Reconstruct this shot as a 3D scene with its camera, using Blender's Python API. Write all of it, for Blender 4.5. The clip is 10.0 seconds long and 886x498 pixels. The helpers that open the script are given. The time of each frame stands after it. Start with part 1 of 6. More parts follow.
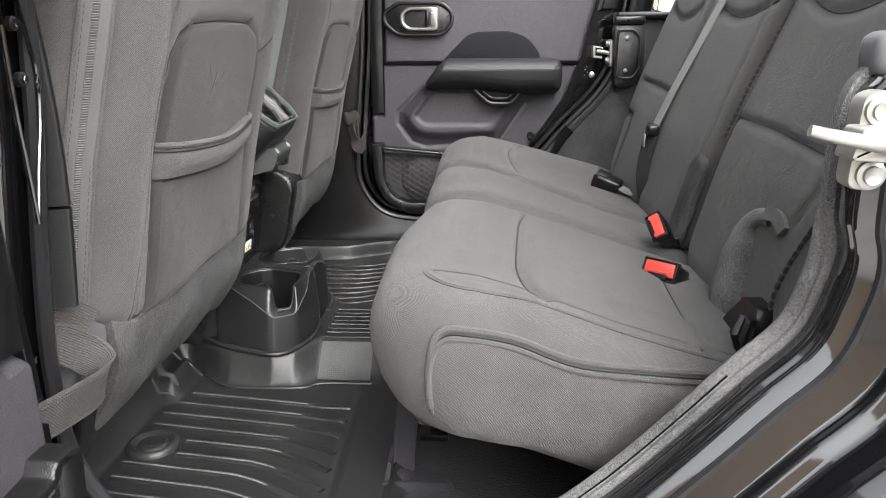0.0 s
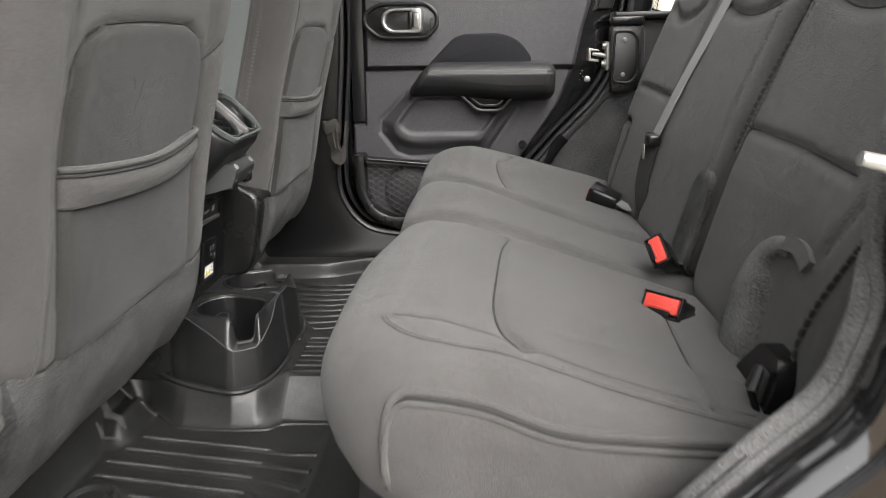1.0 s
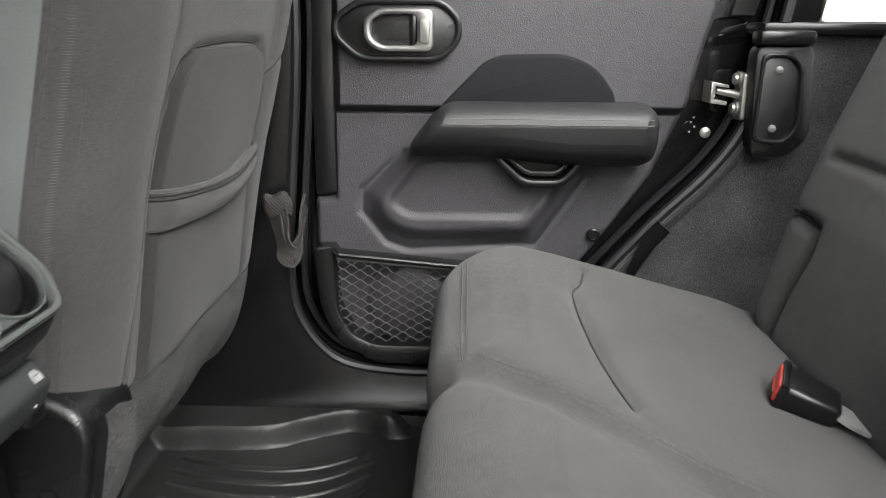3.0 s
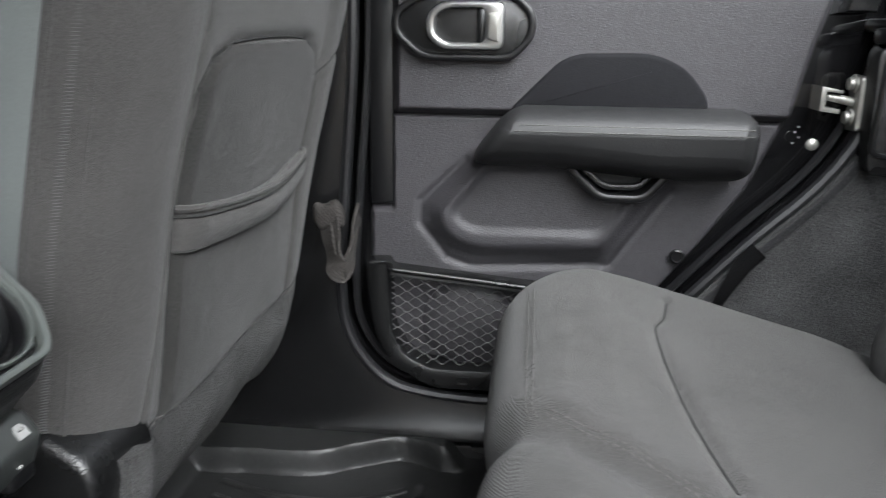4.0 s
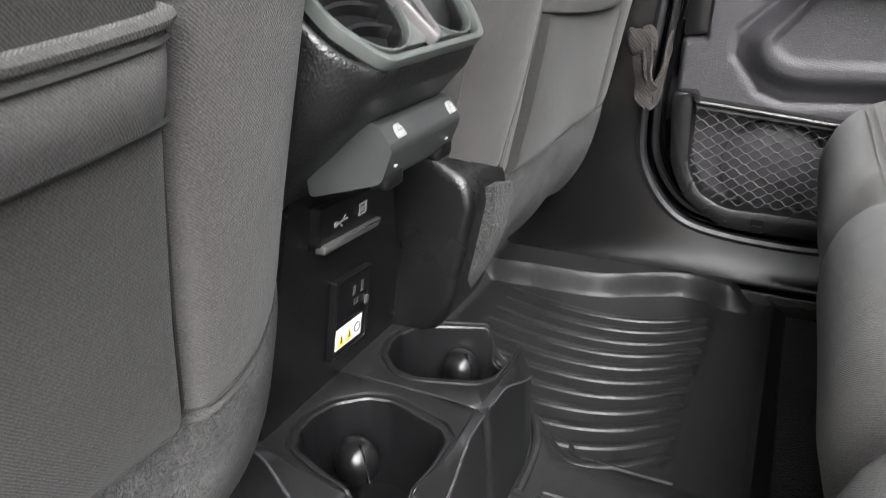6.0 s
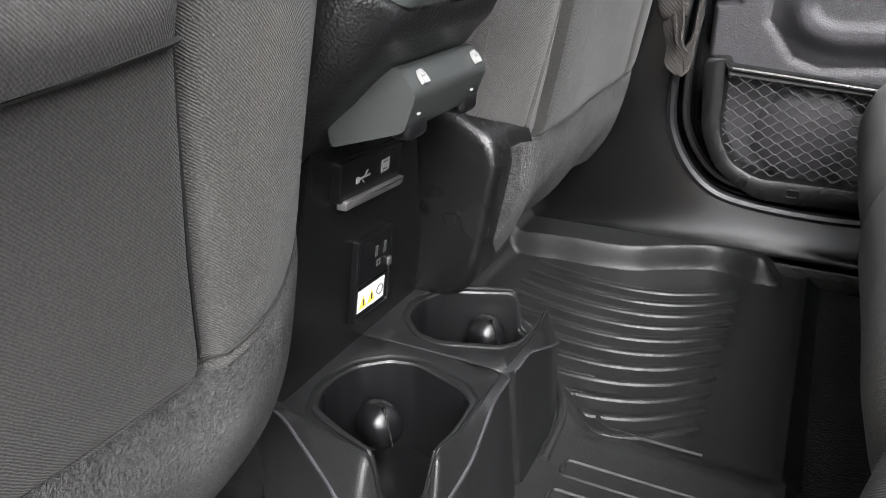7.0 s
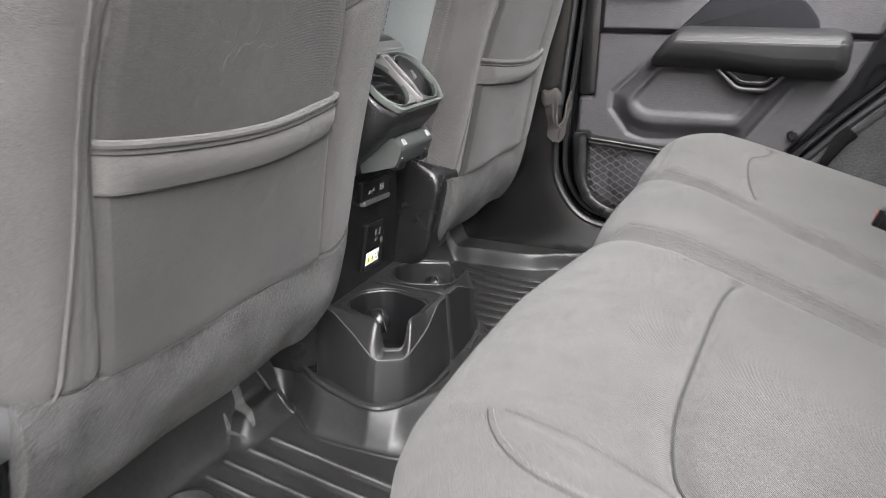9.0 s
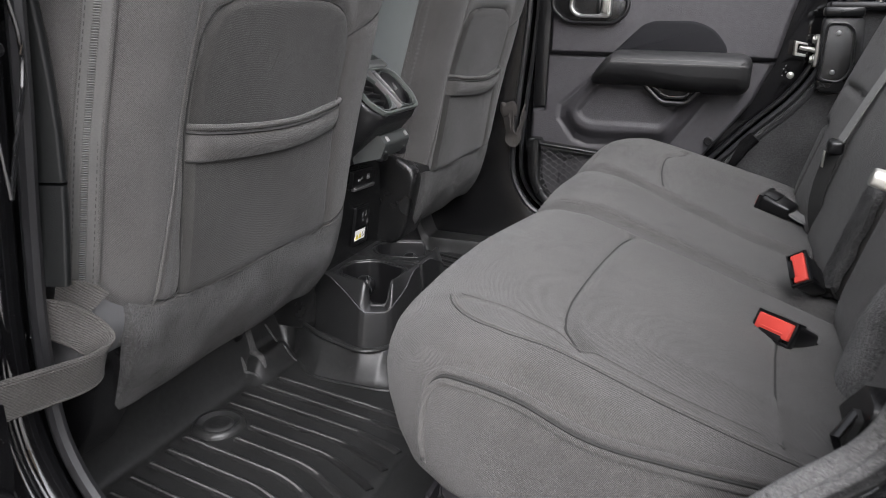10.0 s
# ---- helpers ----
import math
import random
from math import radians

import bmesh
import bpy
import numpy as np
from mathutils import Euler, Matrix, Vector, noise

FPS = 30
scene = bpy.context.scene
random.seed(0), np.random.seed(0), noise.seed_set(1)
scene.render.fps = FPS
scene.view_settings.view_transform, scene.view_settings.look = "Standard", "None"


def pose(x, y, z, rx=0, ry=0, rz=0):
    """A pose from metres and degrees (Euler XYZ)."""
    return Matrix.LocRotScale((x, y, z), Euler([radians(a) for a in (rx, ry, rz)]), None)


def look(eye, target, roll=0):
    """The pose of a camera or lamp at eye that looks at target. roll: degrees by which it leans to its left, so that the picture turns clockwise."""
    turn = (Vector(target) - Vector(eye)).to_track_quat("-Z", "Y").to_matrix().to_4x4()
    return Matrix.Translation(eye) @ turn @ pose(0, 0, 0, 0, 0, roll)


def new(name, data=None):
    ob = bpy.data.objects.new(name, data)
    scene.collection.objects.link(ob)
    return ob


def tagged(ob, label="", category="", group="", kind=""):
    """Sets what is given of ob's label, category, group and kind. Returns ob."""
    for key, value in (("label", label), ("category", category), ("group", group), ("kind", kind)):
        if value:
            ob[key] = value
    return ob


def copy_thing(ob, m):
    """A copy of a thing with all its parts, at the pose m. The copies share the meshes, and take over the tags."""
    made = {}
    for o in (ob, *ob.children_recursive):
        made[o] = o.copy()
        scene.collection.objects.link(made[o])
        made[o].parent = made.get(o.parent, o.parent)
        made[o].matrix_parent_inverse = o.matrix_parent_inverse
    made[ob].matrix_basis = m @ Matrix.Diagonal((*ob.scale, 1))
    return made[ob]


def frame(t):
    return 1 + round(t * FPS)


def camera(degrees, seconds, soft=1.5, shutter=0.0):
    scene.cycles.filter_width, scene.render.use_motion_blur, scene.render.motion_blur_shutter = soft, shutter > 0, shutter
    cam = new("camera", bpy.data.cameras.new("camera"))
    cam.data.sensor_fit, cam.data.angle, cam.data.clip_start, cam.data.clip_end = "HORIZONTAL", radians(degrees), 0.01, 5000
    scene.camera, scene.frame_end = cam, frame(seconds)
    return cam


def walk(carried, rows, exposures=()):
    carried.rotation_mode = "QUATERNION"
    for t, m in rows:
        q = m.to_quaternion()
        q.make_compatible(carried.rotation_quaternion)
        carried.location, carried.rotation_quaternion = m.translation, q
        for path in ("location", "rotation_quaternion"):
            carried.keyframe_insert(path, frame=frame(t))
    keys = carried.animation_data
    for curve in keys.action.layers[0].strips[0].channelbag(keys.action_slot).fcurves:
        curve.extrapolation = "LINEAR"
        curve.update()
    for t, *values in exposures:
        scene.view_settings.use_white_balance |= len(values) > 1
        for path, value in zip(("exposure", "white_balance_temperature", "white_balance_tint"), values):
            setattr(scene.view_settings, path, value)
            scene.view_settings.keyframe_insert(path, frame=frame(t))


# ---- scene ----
cam = camera(61.6, 10.0, soft=0.5, shutter=0.4)
PATH = [
    (0, (0.075, -1.344, 0.616), (-0.028, 0.57, 0.045), -0.3),
    (0.5, (0.084, -1.311, 0.615), (-0.018, 0.605, 0.05), -0.5),
    (1, (0.107, -1.205, 0.612), (-0.001, 0.711, 0.05), -0.7),
    (1.5, (0.084, -0.961, 0.617), (-0.009, 0.957, 0.056), -0.3),
    (2, (0.067, -0.779, 0.621), (-0.012, 1.141, 0.065), -0.0),
    (2.5, (0.0144, -0.5908, 0.6362), (-0.0256, 1.327, 0.0712), 0.42),
    (2.7, (0.0069, -0.5144, 0.641), (-0.0416, 1.4016, 0.0734), 0.41),
    (3.8, (0.0064, -0.3104, 0.6404), (-0.1514, 1.5994, 0.0696), 0.7),
    (4, (-0.0, -0.3124, 0.6386), (-0.227, 1.5892, 0.0614), 0.7),
    (4.5, (-0.0542, -0.3444, 0.6238), (-0.46, 1.516, 0.0144), 0.88),
    (5, (-0.0814, -0.3938, 0.5879), (-0.6727, 1.399, -0.0722), 0.7),
    (5.5, (-0.0781, -0.4304, 0.5491), (-0.7837, 1.2956, -0.1748), 0.61),
    (6, (-0.0761, -0.4317, 0.5166), (-0.8554, 1.2395, -0.258), 0.08),
    (7.5, (-0.0806, -0.4238, 0.4904), (-0.9126, 1.2032, -0.3218), -0.62),
    (8, (-0.049, -0.4938, 0.5238), (-0.8586, 1.1632, -0.2494), -0.28),
    (8.5, (0.044, -0.694, 0.58), (-0.724, 1.008, -0.136), 0.3),
    (9, (0.142, -0.923, 0.595), (-0.594, 0.819, -0.056), 0.5),
    (9.5, (0.202, -1.081, 0.602), (-0.489, 0.69, -0.022), 1.1),
    (10, (0.241, -1.18, 0.611), (-0.426, 0.607, 0.007), 1.2),
]
# seconds, stops, kelvin, tint
STOPS = [(0.0, 2.4, 6500, 10), (1.0, 2.1, 6700, 10), (1.5, 2.05, 6850, 10.5), (2.5, 2.25, 6750, 9), (4.0, 2.15, 6200, 8), (4.5, 2.35, 6200, 6), (5.0, 2.6, 6450, 10), (5.5, 2.79, 6500, 10), (6.0, 2.75, 6450, 10), (7.5, 2.8, 6400, 11), (8.0, 2.98, 6500, 11), (8.5, 3.0, 6550, 12), (9.0, 2.8, 6500, 11.5), (9.5, 2.54, 6450, 12), (10.0, 1.81, 6350, 13)]
walk(cam, [(t, look(eye, target, roll)) for t, eye, target, roll in PATH], STOPS)

# ---- world, sun, exposure ----
world = bpy.data.worlds.new("overcast_sky")
scene.world = world
world.use_nodes = True
wn, wl = world.node_tree.nodes, world.node_tree.links
sky = wn.new("ShaderNodeTexSky")
sky.sky_type = "NISHITA"
sky.sun_disc = False
sky.sun_elevation, sky.sun_rotation = radians(43), radians(150)
sky.air_density, sky.dust_density, sky.ozone_density = 1.0, 3.0, 1.0
hsv = wn.new("ShaderNodeHueSaturation")
hsv.inputs["Saturation"].default_value = 0.12
wl.new(sky.outputs[0], hsv.inputs["Color"])
wl.new(hsv.outputs[0], wn["Background"].inputs[0])
wn["Background"].inputs[1].default_value = 0.15
sun = new("sun", bpy.data.lights.new("sun", "SUN"))
sun.data.energy, sun.data.angle, sun.data.color = 1.5, radians(55), (1.0, 0.99, 0.98)
sun.matrix_world = look((2.7, -4.7, 5.0), (0, 0, 0))


# ---- materials ----
def material(name, colour, rough=0.6, metal=0.0, scale=60.0, vary=0.25, bump=0.1, bump_scale=600.0, kind="noise", dist=0.002, spec=0.5, blotch=8.0, coat=0.0, sheen=0.0, rvary=0.08, dust=0.0):
    """A procedural surface: colour varied by large blotches and fine grain, with fine relief."""
    m = bpy.data.materials.new(name)
    m.use_nodes = True
    n, l = m.node_tree.nodes, m.node_tree.links
    b = n["Principled BSDF"]
    b.inputs["Roughness"].default_value = rough
    b.inputs["Metallic"].default_value = metal
    b.inputs["Specular IOR Level"].default_value = spec
    b.inputs["Coat Weight"].default_value = coat
    b.inputs["Coat Roughness"].default_value = 0.06
    b.inputs["Sheen Weight"].default_value = sheen
    b.inputs["Sheen Roughness"].default_value = 0.5
    tc = n.new("ShaderNodeTexCoord")
    big = n.new("ShaderNodeTexNoise")
    big.inputs["Scale"].default_value, big.inputs["Detail"].default_value = blotch, 5
    fine = n.new("ShaderNodeTexNoise")
    fine.inputs["Scale"].default_value, fine.inputs["Detail"].default_value = scale, 4
    l.new(tc.outputs["Object"], big.inputs["Vector"])
    l.new(tc.outputs["Object"], fine.inputs["Vector"])
    add = n.new("ShaderNodeMath")
    add.operation = "ADD"
    l.new(big.outputs["Fac"], add.inputs[0])
    l.new(fine.outputs["Fac"], add.inputs[1])
    span = n.new("ShaderNodeMapRange")
    span.inputs["From Min"].default_value, span.inputs["From Max"].default_value = 0.6, 1.4
    l.new(add.outputs[0], span.inputs["Value"])
    mix = n.new("ShaderNodeMix")
    mix.data_type = "RGBA"
    mix.inputs["A"].default_value = (*[c * (1 - vary) for c in colour], 1)
    mix.inputs["B"].default_value = (*[min(1, c * (1 + vary)) for c in colour], 1)
    l.new(span.outputs[0], mix.inputs["Factor"])
    l.new(mix.outputs["Result"], b.inputs["Base Color"])
    if dust > 0:
        # scattered pale specks of dust and lint
        cell = n.new("ShaderNodeTexVoronoi")
        cell.inputs["Scale"].default_value = 230
        l.new(tc.outputs["Object"], cell.inputs["Vector"])
        near = n.new("ShaderNodeMath")
        near.operation, near.inputs[1].default_value = "LESS_THAN", 0.085
        l.new(cell.outputs["Distance"], near.inputs[0])
        pick = n.new("ShaderNodeMath")
        pick.operation, pick.inputs[1].default_value = "LESS_THAN", dust
        l.new(cell.outputs["Color"], pick.inputs[0])
        both = n.new("ShaderNodeMath")
        both.operation = "MULTIPLY"
        l.new(near.outputs[0], both.inputs[0])
        l.new(pick.outputs[0], both.inputs[1])
        speck = n.new("ShaderNodeMix")
        speck.data_type = "RGBA"
        speck.inputs["B"].default_value = (0.16, 0.155, 0.145, 1)
        l.new(both.outputs[0], speck.inputs["Factor"])
        l.new(mix.outputs["Result"], speck.inputs["A"])
        l.new(speck.outputs["Result"], b.inputs["Base Color"])
    rr = n.new("ShaderNodeMapRange")
    rr.inputs["To Min"].default_value, rr.inputs["To Max"].default_value = max(0.02, rough - rvary), min(1, rough + rvary)
    l.new(big.outputs["Fac"], rr.inputs["Value"])
    l.new(rr.outputs[0], b.inputs["Roughness"])
    if bump > 0:
        bp = n.new("ShaderNodeBump")
        bp.inputs["Strength"].default_value, bp.inputs["Distance"].default_value = bump, dist
        if kind == "grain":
            tex = n.new("ShaderNodeTexVoronoi")
            tex.feature = "SMOOTH_F1"
            tex.inputs["Scale"].default_value = bump_scale
            l.new(tc.outputs["Object"], tex.inputs["Vector"])
            l.new(tex.outputs["Distance"], bp.inputs["Height"])
        elif kind == "twill":
            # diagonal ribs of the weave
            tex = n.new("ShaderNodeTexWave")
            tex.wave_type, tex.bands_direction = "BANDS", "DIAGONAL"
            tex.inputs["Scale"].default_value, tex.inputs["Distortion"].default_value = bump_scale * 0.85, 3.0
            tex.inputs["Detail"].default_value, tex.inputs["Detail Scale"].default_value = 3, 0.6
            l.new(tc.outputs["UV"], tex.inputs["Vector"])
            two = n.new("ShaderNodeTexNoise")
            two.inputs["Scale"].default_value = bump_scale * 1.7
            l.new(tc.outputs["Object"], two.inputs["Vector"])
            sm = n.new("ShaderNodeMath")
            sm.operation = "ADD"
            half = n.new("ShaderNodeMath")
            half.operation, half.inputs[1].default_value = "MULTIPLY", 0.45
            l.new(tex.outputs["Fac"], half.inputs[0])
            l.new(half.outputs[0], sm.inputs[0])
            l.new(two.outputs["Fac"], sm.inputs[1])
            # soft wrinkles of the cloth
            fold = n.new("ShaderNodeTexNoise")
            fold.inputs["Scale"].default_value, fold.inputs["Detail"].default_value = 26, 3
            l.new(tc.outputs["Object"], fold.inputs["Vector"])
            high = n.new("ShaderNodeMath")
            high.operation, high.inputs[1].default_value = "MULTIPLY_ADD", 3.5
            l.new(fold.outputs["Fac"], high.inputs[0])
            l.new(sm.outputs[0], high.inputs[2])
            l.new(high.outputs[0], bp.inputs["Height"])
            wv = n.new("ShaderNodeMath")
            wv.operation = "MULTIPLY_ADD"
            wv.inputs[1].default_value, wv.inputs[2].default_value = 1.4, -0.51
            l.new(sm.outputs[0], wv.inputs[0])
            l.new(wv.outputs[0], add.inputs[1])
        else:
            tex = n.new("ShaderNodeTexNoise")
            tex.inputs["Scale"].default_value, tex.inputs["Detail"].default_value = bump_scale, 4
            l.new(tc.outputs["Object"], tex.inputs["Vector"])
            l.new(tex.outputs["Fac"], bp.inputs["Height"])
        l.new(bp.outputs[0], b.inputs["Normal"])
    return m


FABRIC = material("charcoal_twill", (0.0575, 0.0555, 0.0538), 0.9, vary=0.36, scale=520, bump=0.9, bump_scale=420, dust=0.12, kind="twill", dist=0.0008, spec=0.2, sheen=0.12)
INSERT = material("charcoal_knit", (0.028, 0.0274, 0.0262), 0.92, vary=0.4, scale=500, bump=0.7, bump_scale=400, dust=0.1, kind="twill", dist=0.0007, spec=0.2, sheen=0.1)
PERFORATED = material("perforated_charcoal_cloth", (0.058, 0.056, 0.055), 0.7, vary=0.2, scale=300, bump=1.0, bump_scale=430, kind="grain", dist=0.0016, spec=0.35)
THREAD = material("grey_thread", (0.095, 0.092, 0.087), 0.85, vary=0.2, bump=0)
ZIPTOOTH = material("dark_grey_zip_teeth", (0.075, 0.075, 0.074), 0.6, vary=0.2, bump=0)
DARKSEAM = material("black_seam_cord", (0.016, 0.016, 0.0155), 0.9, vary=0.2, bump=0)
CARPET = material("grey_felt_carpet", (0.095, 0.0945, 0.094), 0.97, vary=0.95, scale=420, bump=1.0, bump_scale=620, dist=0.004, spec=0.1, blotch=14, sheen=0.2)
SKIRT = material("worn_grey_skirt_felt", (0.043, 0.0427, 0.0423), 0.97, vary=0.95, scale=300, bump=1.0, bump_scale=480, dist=0.005, spec=0.1, blotch=22, sheen=0.1)
FELT = material("grey_backrest_felt", (0.068, 0.0675, 0.067), 0.97, vary=0.9, scale=300, bump=1.0, bump_scale=480, dist=0.004, spec=0.1, blotch=22, sheen=0.2)
CARPET_DARK = material("black_felt_carpet", (0.02, 0.02, 0.021), 0.97, dust=0.4, vary=0.6, scale=300, bump=1.0, bump_scale=380, dist=0.003, spec=0.1, blotch=12, sheen=0.1)
PLASTIC = material("black_grained_plastic", (0.0055, 0.0056, 0.0058), 0.26, vary=0.4, scale=90, spec=0.6, bump=0.45, bump_scale=820, dust=0.2, kind="grain", dist=0.001)
HEADGRAIN = material("black_leather_grained_plastic", (0.010, 0.010, 0.0105), 0.34, vary=0.3, scale=90, spec=0.65, bump=0.4, bump_scale=560, kind="grain", dist=0.0013, dust=0.15)
PLASTIC_SMOOTH = material("black_satin_plastic", (0.0055, 0.0055, 0.006), 0.31, spec=0.45, vary=0.2, bump=0.05, bump_scale=500)
PANEL = material("dark_grey_soft_panel", (0.0335, 0.032, 0.0355), 0.55, vary=0.2, scale=90, bump=0.8, bump_scale=520, kind="grain", dist=0.0007)
# grey felt carpet again, darkened for the shade on the far side
CARPET_SHADED = material("shaded_grey_side_carpet", (0.042, 0.042, 0.0425), 0.97, vary=0.7, scale=320, bump=1.0, bump_scale=420, dist=0.003, spec=0.1, blotch=12, sheen=0.1)
PANEL_DARK = material("black_soft_panel", (0.010, 0.010, 0.0115), 0.75, spec=0.12, vary=0.15, scale=90, bump=0.4, bump_scale=520, kind="grain", dist=0.0007)
LEATHER = material("black_leatherette", (0.017, 0.017, 0.0175), 0.5, vary=0.2, scale=70, bump=0.35, bump_scale=480, kind="grain", dist=0.0008)
PAINT = material("black_gloss_paint", (0.005, 0.005, 0.0055), 0.07, vary=0.3, bump=0.04, bump_scale=60, spec=0.75, rvary=0.03, dust=0.35, coat=0.8)
RUBBER = material("black_moulded_mat", (0.0165, 0.0168, 0.0168), 0.38, spec=0.45, vary=0.5, scale=120, bump=0.35, bump_scale=1300, kind="grain", dist=0.0006, dust=0.25, blotch=6, rvary=0.12)
# pale mix for real scuffs and for sky sheen on the tunnel wall
RUBBER_SCUFF_SHEEN = material("black_mat_scuff_and_sheen", (0.085, 0.085, 0.084), 0.5, vary=1.0, scale=620, bump=1.0, bump_scale=620, dist=0.003)
# pale rib crests: wear plus the light catching them, put into the colour
RIB = material("worn_mat_ridge_highlight", (0.11, 0.11, 0.107), 0.42, spec=0.6, vary=1.0, scale=260, bump=1.0, bump_scale=300, dist=0.001)
RIB_FAR = material("black_mat_crest_highlight", (0.035, 0.035, 0.0345), 0.36, spec=0.6, vary=1.0, scale=260, bump=1.0, bump_scale=300, dist=0.001)
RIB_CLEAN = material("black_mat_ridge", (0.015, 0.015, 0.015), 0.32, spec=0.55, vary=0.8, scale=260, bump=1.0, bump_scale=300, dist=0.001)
SEAL = material("black_rubber_seal", (0.012, 0.012, 0.013), 0.32, vary=0.3, bump=0.1)
SILVER = material("satin_silver_plastic", (0.36, 0.36, 0.355), 0.3, metal=0.85, vary=0.06, bump=0.02)
GUNMETAL = material("satin_gunmetal", (0.2, 0.192, 0.195), 0.34, metal=0.6, vary=0.08, bump=0.03)
BLOCK = material("black_leather_grained_moulding", (0.010, 0.0102, 0.0105), 0.4, spec=0.65, vary=0.4, scale=90, bump=0.25, bump_scale=900, dust=0.3, kind="grain", dist=0.0008)
TRIM = material("dark_satin_pillar_plastic", (0.0055, 0.006, 0.0061), 0.45, spec=0.28, vary=0.15, bump=0.2, bump_scale=700, kind="grain", dist=0.0006)
LID = material("smooth_black_lid_leatherette", (0.016, 0.016, 0.0165), 0.3, spec=0.65, vary=0.2, bump=0.15, bump_scale=600, kind="grain", dist=0.0005)
POD = material("satin_green_grey_plastic", (0.030, 0.033, 0.032), 0.42, spec=0.6, vary=0.12, bump=0.06, bump_scale=500)
BEZEL_RIM = material("pale_grey_green_satin_rim", (0.082, 0.090, 0.085), 0.34, metal=0.1, vary=0.08, bump=0.05)
BEZEL = material("grey_green_satin_trim", (0.058, 0.065, 0.061), 0.33, metal=0.1, vary=0.08, bump=0.05)
ZINC = material("zinc_plated_steel", (0.36, 0.355, 0.33), 0.42, metal=0.75, vary=0.1, bump=0.06, bump_scale=200)
DULL_STEEL = material("dull_steel", (0.22, 0.22, 0.22), 0.42, metal=0.8, vary=0.2, bump=0.06)
RED = material("red_plastic", (0.56, 0.06, 0.045), 0.38, vary=0.08, bump=0.03)
WHITE = material("white_print", (0.75, 0.75, 0.73), 0.6, vary=0.05, bump=0)
SYMBOL = material("pale_grey_print", (0.27, 0.27, 0.265), 0.6, vary=0.05, bump=0)
YELLOW = material("yellow_print", (0.75, 0.6, 0.08), 0.6, vary=0.05, bump=0)
WEB = material("grey_seat_belt_webbing", (0.2, 0.2, 0.195), 0.75, vary=0.12, scale=300, bump=0.5, bump_scale=260, kind="twill", dist=0.0006)
STRAP = material("worn_brown_grey_webbing", (0.048, 0.0455, 0.043), 0.9, vary=0.3, scale=200, bump=0.9, bump_scale=240, kind="twill", dist=0.0012, blotch=25)
STRAP_DARK = material("dark_brown_webbing", (0.024, 0.021, 0.019), 0.9, vary=0.35, scale=200, bump=0.9, bump_scale=130, kind="twill", dist=0.0012, blotch=25)
RECLINER = material("grey_recliner_plastic", (0.085, 0.085, 0.088), 0.45, vary=0.1, bump=0.15, bump_scale=500)
NETCORD = material("black_elastic_cord", (0.042, 0.042, 0.042), 0.8, vary=0.3, bump=0)
FRONTSEAT = material("grey_green_seat_facing", (0.11, 0.12, 0.118), 0.8, vary=0.1, scale=300, bump=0.3, bump_scale=420, kind="twill", dist=0.0005)
CEMENT = material("pale_grey_concrete", (0.42, 0.405, 0.385), 0.9, vary=0.2, scale=30, bump=0.3, bump_scale=80, blotch=0.7)
SIDING = material("cream_siding", (0.62, 0.57, 0.48), 0.8, vary=0.08, scale=6, bump=0.1, bump_scale=40, blotch=0.8)
SILL = material("black_smooth_sill_plastic", (0.0042, 0.0042, 0.0045), 0.22, vary=0.3, scale=90, spec=0.45, bump=0.2, bump_scale=800, kind="grain", dist=0.0008, dust=0.2)
ZIPTAPE = material("grey_zip_tape", (0.062, 0.061, 0.059), 0.9, vary=0.2, scale=600, bump=0.4, bump_scale=900, dist=0.0005)
TAN = material("tan_stucco", (0.58, 0.47, 0.36), 0.85, vary=0.12, scale=8, bump=0.2, bump_scale=60, blotch=0.6)
SHADE_PANEL = material("light_grey_shade_panel", (0.5, 0.5, 0.49), 0.95, vary=0.1, bump=0.3, bump_scale=300)
GLASS = bpy.data.materials.new("window_glass")
GLASS.use_nodes = True
gb = GLASS.node_tree.nodes["Principled BSDF"]
gb.inputs["Transmission Weight"].default_value, gb.inputs["Roughness"].default_value = 1.0, 0.0
gb.inputs["IOR"].default_value, gb.inputs["Base Color"].default_value = 1.45, (0.9, 0.92, 0.9, 1)


# ---- mesh helpers ----
BASES = {}


def thing(name, base, label, category, group="", kind=""):
    """An Empty at the base of a thing that parents its parts."""
    ob = new(name)
    ob.location = base
    ob.empty_display_size = 0.05
    BASES[ob] = Vector(base)
    return tagged(ob, label, category, group, kind)


def lay_uv(me):
    """Cloth runs flat over each face: box-projected metres as UV."""
    n, m, k = len(me.loops), len(me.polygons), len(me.vertices)
    vi, co, no, tot = np.empty(n, np.int32), np.empty(3 * k, np.float32), np.empty(3 * m, np.float32), np.empty(m, np.int32)
    me.loops.foreach_get("vertex_index", vi)
    me.vertices.foreach_get("co", co)
    me.polygons.foreach_get("normal", no)
    me.polygons.foreach_get("loop_total", tot)
    axis = np.repeat(np.abs(no.reshape(-1, 3)).argmax(1), tot)
    p = co.reshape(-1, 3)[vi]
    uv = np.stack([np.where(axis == 0, p[:, 1], p[:, 0]), np.where(axis == 2, p[:, 1], p[:, 2])], 1)
    me.uv_layers.new(name="UVMap").data.foreach_set("uv", uv.astype(np.float32).ravel())


